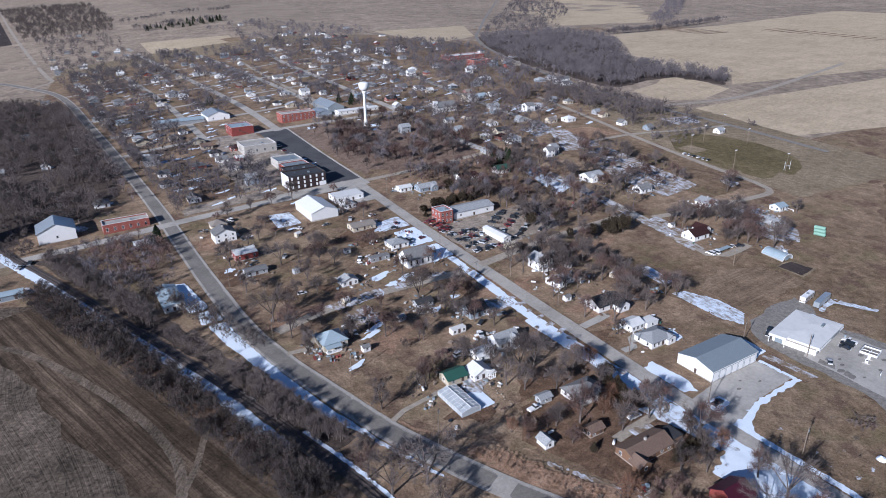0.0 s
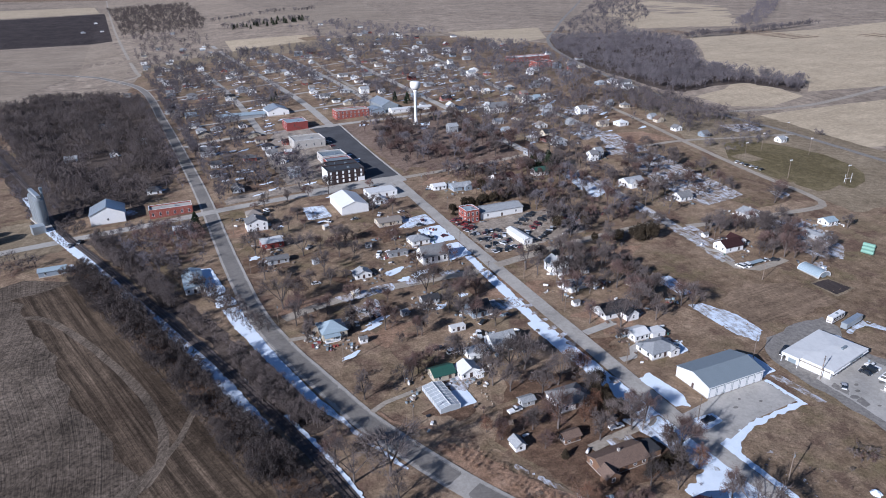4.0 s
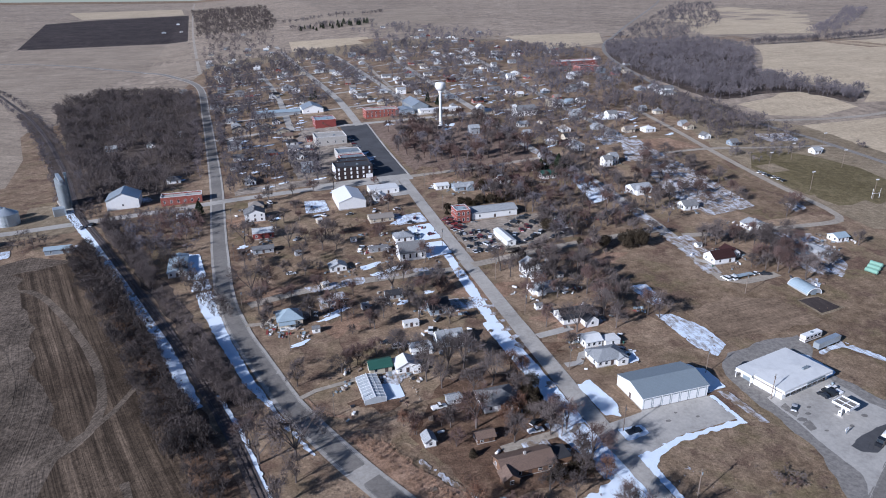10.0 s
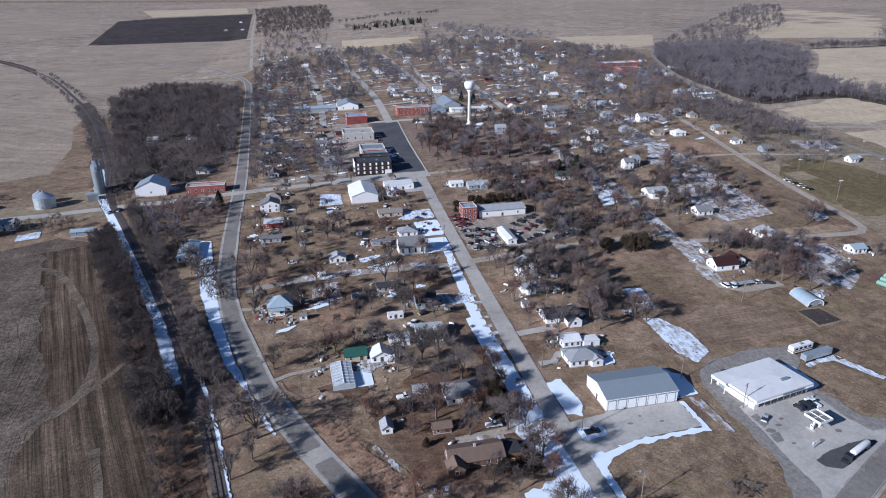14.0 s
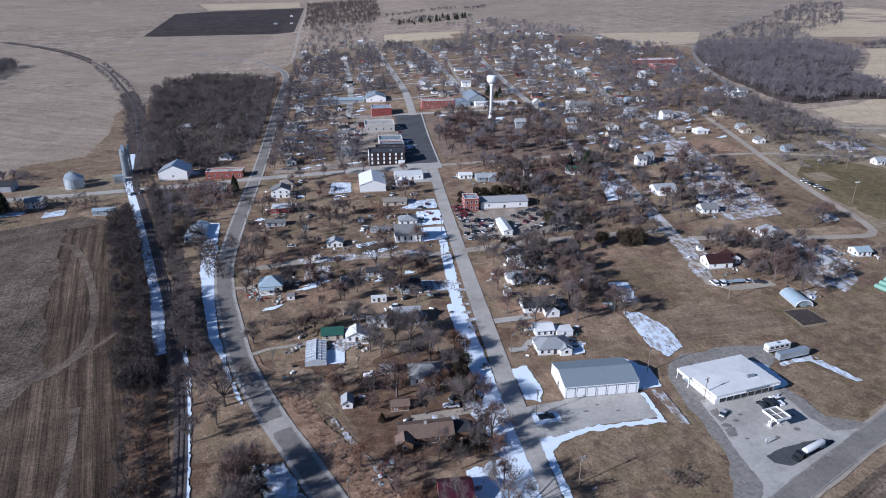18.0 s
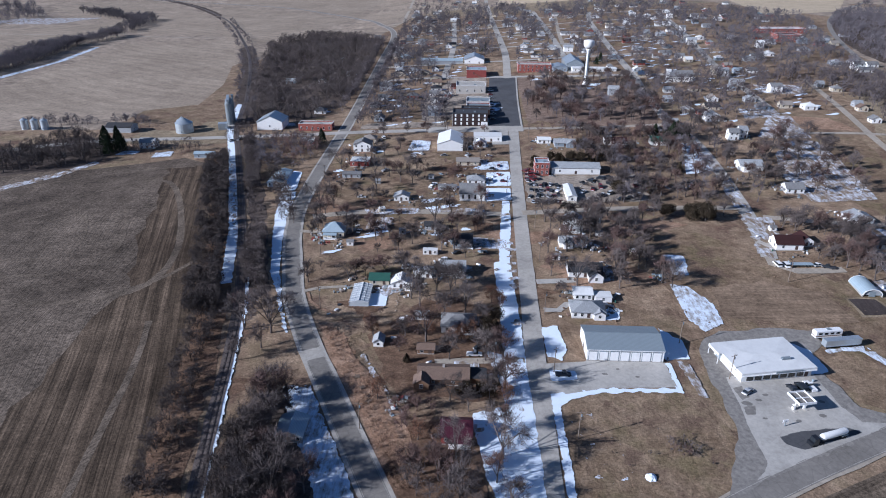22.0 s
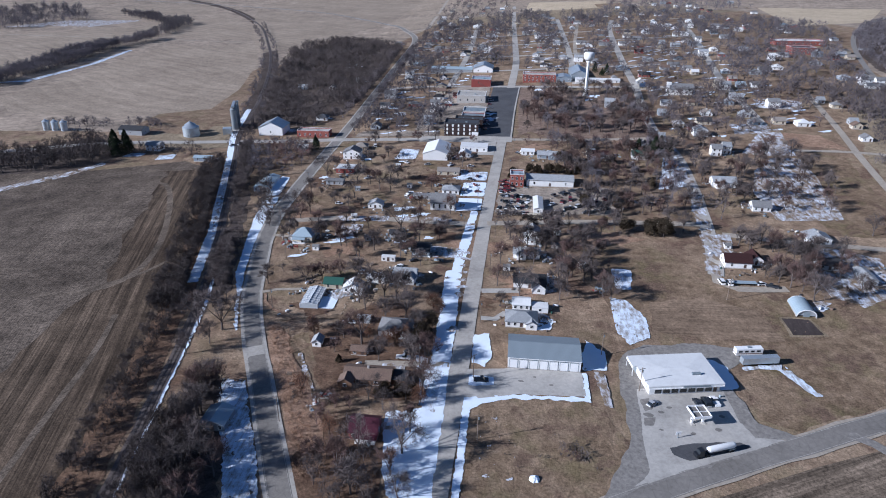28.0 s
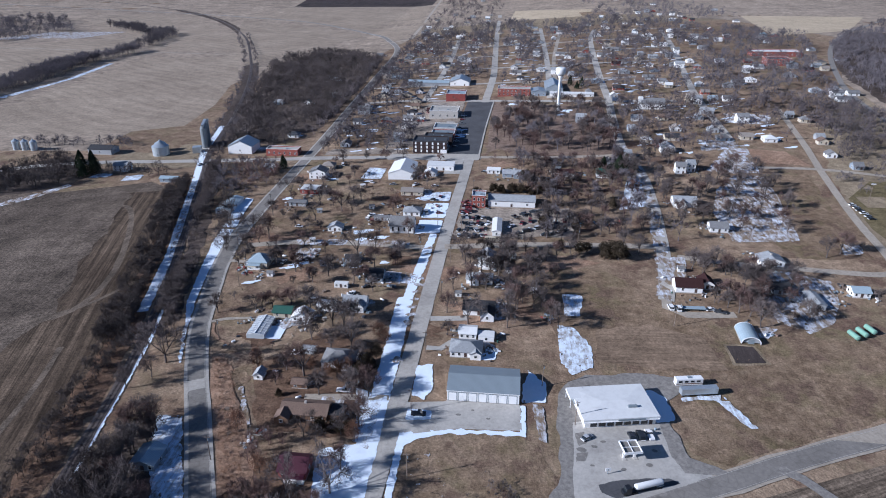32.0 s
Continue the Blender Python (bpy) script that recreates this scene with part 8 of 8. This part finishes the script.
woods("yard_trees", [(10, 515), (118, 500), (330, 420), (350, 560), (460, 880), (250, 1100), (-60, 1180), (-60, 560), (-4, 560), (-4, 1000), (8, 900)], 1350, "leafless yard trees among the houses", 0.85, 1.4, mat="twig_hazed", keep=True)
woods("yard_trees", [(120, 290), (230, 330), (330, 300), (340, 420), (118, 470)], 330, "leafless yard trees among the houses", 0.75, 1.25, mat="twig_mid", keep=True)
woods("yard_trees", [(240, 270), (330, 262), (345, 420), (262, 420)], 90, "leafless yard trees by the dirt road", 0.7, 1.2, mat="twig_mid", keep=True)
woods("yard_trees", [(40, 205), (104, 200), (104, 288), (8, 288), (8, 262)], 60, "leafless yard trees among the houses", 0.5, 0.9, mat="twig_brown", keep=True)
woods("brush", [(-62, -66), (-76, -32), (-92, 2), (-98, 16), (-90, 16), (-72, -24), (-54, -62)], 520, "red-brown weeds and brush on the road bank", 0.07, 0.17, mat="straw", twigs=95)
for x, y, s in ((60, 127, 0.85), (64, 130, 0.7), (74, 124, 1.15), (77.5, 126.5, 1.0), (80, 122, 1.2), (73, 128.5, 0.8), (84, 126, 0.9), (50, 134, 0.6)):
    tree(x, y, "cedar", s)
for k in range(15):
    tree(9 + 2.3 * k + 1.1 * math.sin(k * 4.1), 216.5 + 2.6 * math.sin(k * 2.7), "cedar", 0.4 + 0.3 * abs(math.sin(k * 1.9)))
for x, y, s in ((95, 262, 1.3), (98, 254, 1.5), (104, 265, 1.5), (88, 262, 1.1), (110, 262, 1.3), (-30, 634, 1.0), (-25, 640, 0.9), (-150, 262, 1.1), (-292, 245, 1.5), (-298, 240, 1.6), (-288, 240, 1.3), (-294, 234, 1.4), (90, 520, 1.0), (96, 530, 1.1), (84, 536, 1.0)):
    tree(x, y, "evergreen", s)
for x, y, s in ((-117, 12, 1.25), (-121, 22, 0.9), (-122, 116, 1.2), (-62, 34, 1.0), (-50, 44, 1.2), (-66, 12, 1.0), (-36, -2, 1.1), (-30, -18, 1.0), (-32, 4, 0.9), (126, 84, 1.3), (134, 62, 1.2), (-60, 116, 1.1), (22, 62, 1.0), (28, 76, 1.1), (36, 96, 1.2), (-3, 120, 1.0)):
    tree(x, y, "bare", s)
tree(-33, 38, "oak", 0.9)
tree(-30, 34, "oak", 0.85)
for k in range(22):
    tree(80 + 9 * k + 8 * math.sin(k * 2.3), 1700 + 14 * (k % 5) + 30 * math.sin(k), "evergreen", 1.1 + 0.6 * abs(math.sin(k * 3.1)))

for pts, count, lo, hi, mat in (([(-10, -24), (26, -20), (36, -34), (34, -56), (-8, -66)], 120, 0.03, 0.09, "straw"), ([(44, 100), (90, 84), (140, 66), (178, 56), (176, 24), (66, 26), (46, 50)], 180, 0.03, 0.08, "straw"), ([(-66, -60), (-84, -24), (-60, 10), (-30, 0), (-30, -22), (-44, -60)], 156, 0.05, 0.16, "twig_brown"), ([(-118, 46), (-30, 46), (-30, 285), (-130, 285)], 228, 0.03, 0.12, "twig_brown"), ([(0, 50), (100, 140), (104, 285), (0, 285)], 120, 0.03, 0.12, "twig_brown"), ([(-104, -16), (-92, -22), (-112, 24), (-124, 30)], 36, 0.05, 0.2, "straw")):
    woods("weeds", pts, count, "dry weeds and low brush in the grass", lo, hi, mat, twigs=40, keep=True)

for x, y, s in ((-100, -28, 0.8), (-99, -36, 0.9), (-94, -58, 1.0), (-90, -70, 1.0)):
    tree(x, y, "bare", s)
for x, y, s in ((-31, -40, 0.9), (-32, -50, 1.0), (-34, -60, 0.9), (-31, -14, 0.9), (-30, -68, 0.8)):
    tree(x, y, "bare", s)

for k in range(16):
    a = k * 2.4
    tree(21 + (0.8 + 0.28 * k) * math.cos(a), -44 + (0.8 + 0.2 * k) * math.sin(a), "shrub", 0.36 + 0.16 * math.sin(k * 3.3) ** 2)
for x, y, s in ((0, -47, 0.3), (11, -47, 0.35), (4, -52, 0.25), (-4, -38, 0.22), (16, -36, 0.25), (28, -50, 0.3), (26, -38, 0.25)):
    tree(x, y, "shrub", s)
woods("brush", strip([(-134, 27), (-146, 62), (-158, 107), (-201, 232)], -11.5, -8), 170, "taller brush at the edge of the railway", 0.5, 0.8, mat="brush")

woods("brush", [(-78, 190), (-26, 190), (-26, 230), (-78, 232)], 70, "tangle of brush and dead vines behind the houses", 0.15, 0.4, mat="twig_brown", keep=True)
for x, y, s in ((-112, 52, 0.9), (-128, 14, 1.0), (-124, -6, 0.9), (-118, 2, 0.8), (-131, 24, 0.8), (-120, 128, 1.1), (-124, 134, 1.1), (-117, 136, 1.0)):
    tree(x, y, "bare", s)

grove([(120, 162), (176, 160), (196, 215), (190, 250), (150, 250), (124, 200)], 26, ("bare", "shrub", "shrub"), 0.6, 1.0, 1.5)
grove([(128, 74), (160, 68), (166, 110), (138, 116)], 14, ("bare", "shrub"), 0.6, 1.0, 1.5)

for x, y, s in ((-34, 12, 0.75), (-37, 9, 0.6), (-33, 7, 0.6), (-31.5, 23, 0.7), (-36.5, 13, 0.7), (-32, 17, 0.75), (-35, 19, 0.65), (-64, -4, 0.5)):
    tree(x, y, "cedar", s)
for x, y, s in ((-45, 10, 0.8), (-41, 12, 0.75), (-48, 8, 0.7)):
    tree(x, y, "oak", s)
for k in range(9):
    tree(-46 + 1.7 * k + 0.5 * math.sin(k * 2.0), -21.5 + 1.2 * math.sin(k * 1.7), "cedar", 0.44 + 0.1 * math.sin(k * 4.0))

for x, y, q in ((-105, -24, 1.1), (-107, -32, 1.15), (-103, -40, 1.1), (-106, -48, 1.2), (-101, -53, 1.1), (-97, -62, 1.2), (-94, -68, 1.1), (-90, -78, 1.2), (-86, -66, 0.9), (-100, -30, 0.9)):
    tree(x, y, "bare", q)
for x, y, q in ((-80, 62, 1.0), (-71, 62, 0.8), (-56, 46, 1.15), (-48, 52, 1.0), (-66, 40, 0.95), (-44, 78, 0.8), (-57, 97, 1.0), (-70, 92, 1.15), (-76, 84, 1.0), (-38, 108, 0.9), (-82, 100, 0.8), (-52, 28, 1.0), (-44, 30, 1.1), (-38, 20, 1.0), (-58, 9, 1.1), (-49, -2, 1.1), (-50, -60, 1.1), (-44, -68, 1.2), (-58, -56, 1.0)):
    tree(x, y, "bare", q)
for x, y, q in ((-6, 62, 0.8), (8, 103, 1.0), (13, 101, 0.9), (3, 101, 0.95), (-1, 112, 0.9), (17, 100, 1.0), (4, 86, 0.9), (11, 85, 0.9), (22, 112, 1.1), (-5, 84, 1.0), (18, 104, 1.1), (26, 84, 1.2), (32, 104, 1.1), (8, 124, 1.0), (20, 126, 0.9), (42, 118, 1.0), (-4, 44, 0.7), (22, 52, 1.0), (34, 70, 0.9), (84, 134, 1.0), (92, 130, 0.9)):
    tree(x, y, "bare", q)
woods("brush", [(204, 142), (214, 141), (215, 150), (206, 152)], 9, "clump of leafless brush by the dirt road", 0.35, 0.6, mat="twig_mid", twigs=250)
woods("brush", [(357, 229), (365, 230), (365, 238), (358, 238)], 5, "clump of leafless brush in the field", 0.4, 0.6, mat="twig_mid", twigs=250)
woods("brush", [(236, 241), (260, 266), (308, 276), (323, 249), (289, 232), (251, 222)], 60, "leafless brush north of the ball field", 0.3, 0.65, keep=True)
for x, y, s in ((124, 78, 1.1), (132, 71, 1.2), (128, 74, 0.9), (136, 80, 1.0), (140, 92, 0.9), (190, 133, 0.8), (199, 138, 0.9), (194, 86, 0.7), (140, 104, 1.0), (134, 108, 1.0), (145, 112, 0.9), (152, 108, 0.8), (122, 112, 1.0), (128, 118, 0.9)):
    tree(x, y, "bare", s)

woods("brush", [(-60, -84), (-37, -84), (-38, -50), (-52, -48), (-62, -58)], 42, "tangled leafless brush about the red house", 0.3, 0.6, mat="twig", twigs=400, keep=True)
woods("brush", [(-62, -44), (-68, -30), (-60, -22), (-52, -28), (-54, -40)], 16, "leafless brush behind the road bank", 0.3, 0.55, mat="twig_brown", twigs=400, keep=True)

woods("woodland", [(70, 1690), (290, 1690), (300, 1800), (60, 1800)], 70, "leafless trees round a distant farmstead", 0.9, 1.4, twigs=95)
for x, y, s in ((-1, 212, 0.6), (-3, 206, 0.5), (2, 214, 0.55)):
    tree(x, y, "cedar", s)
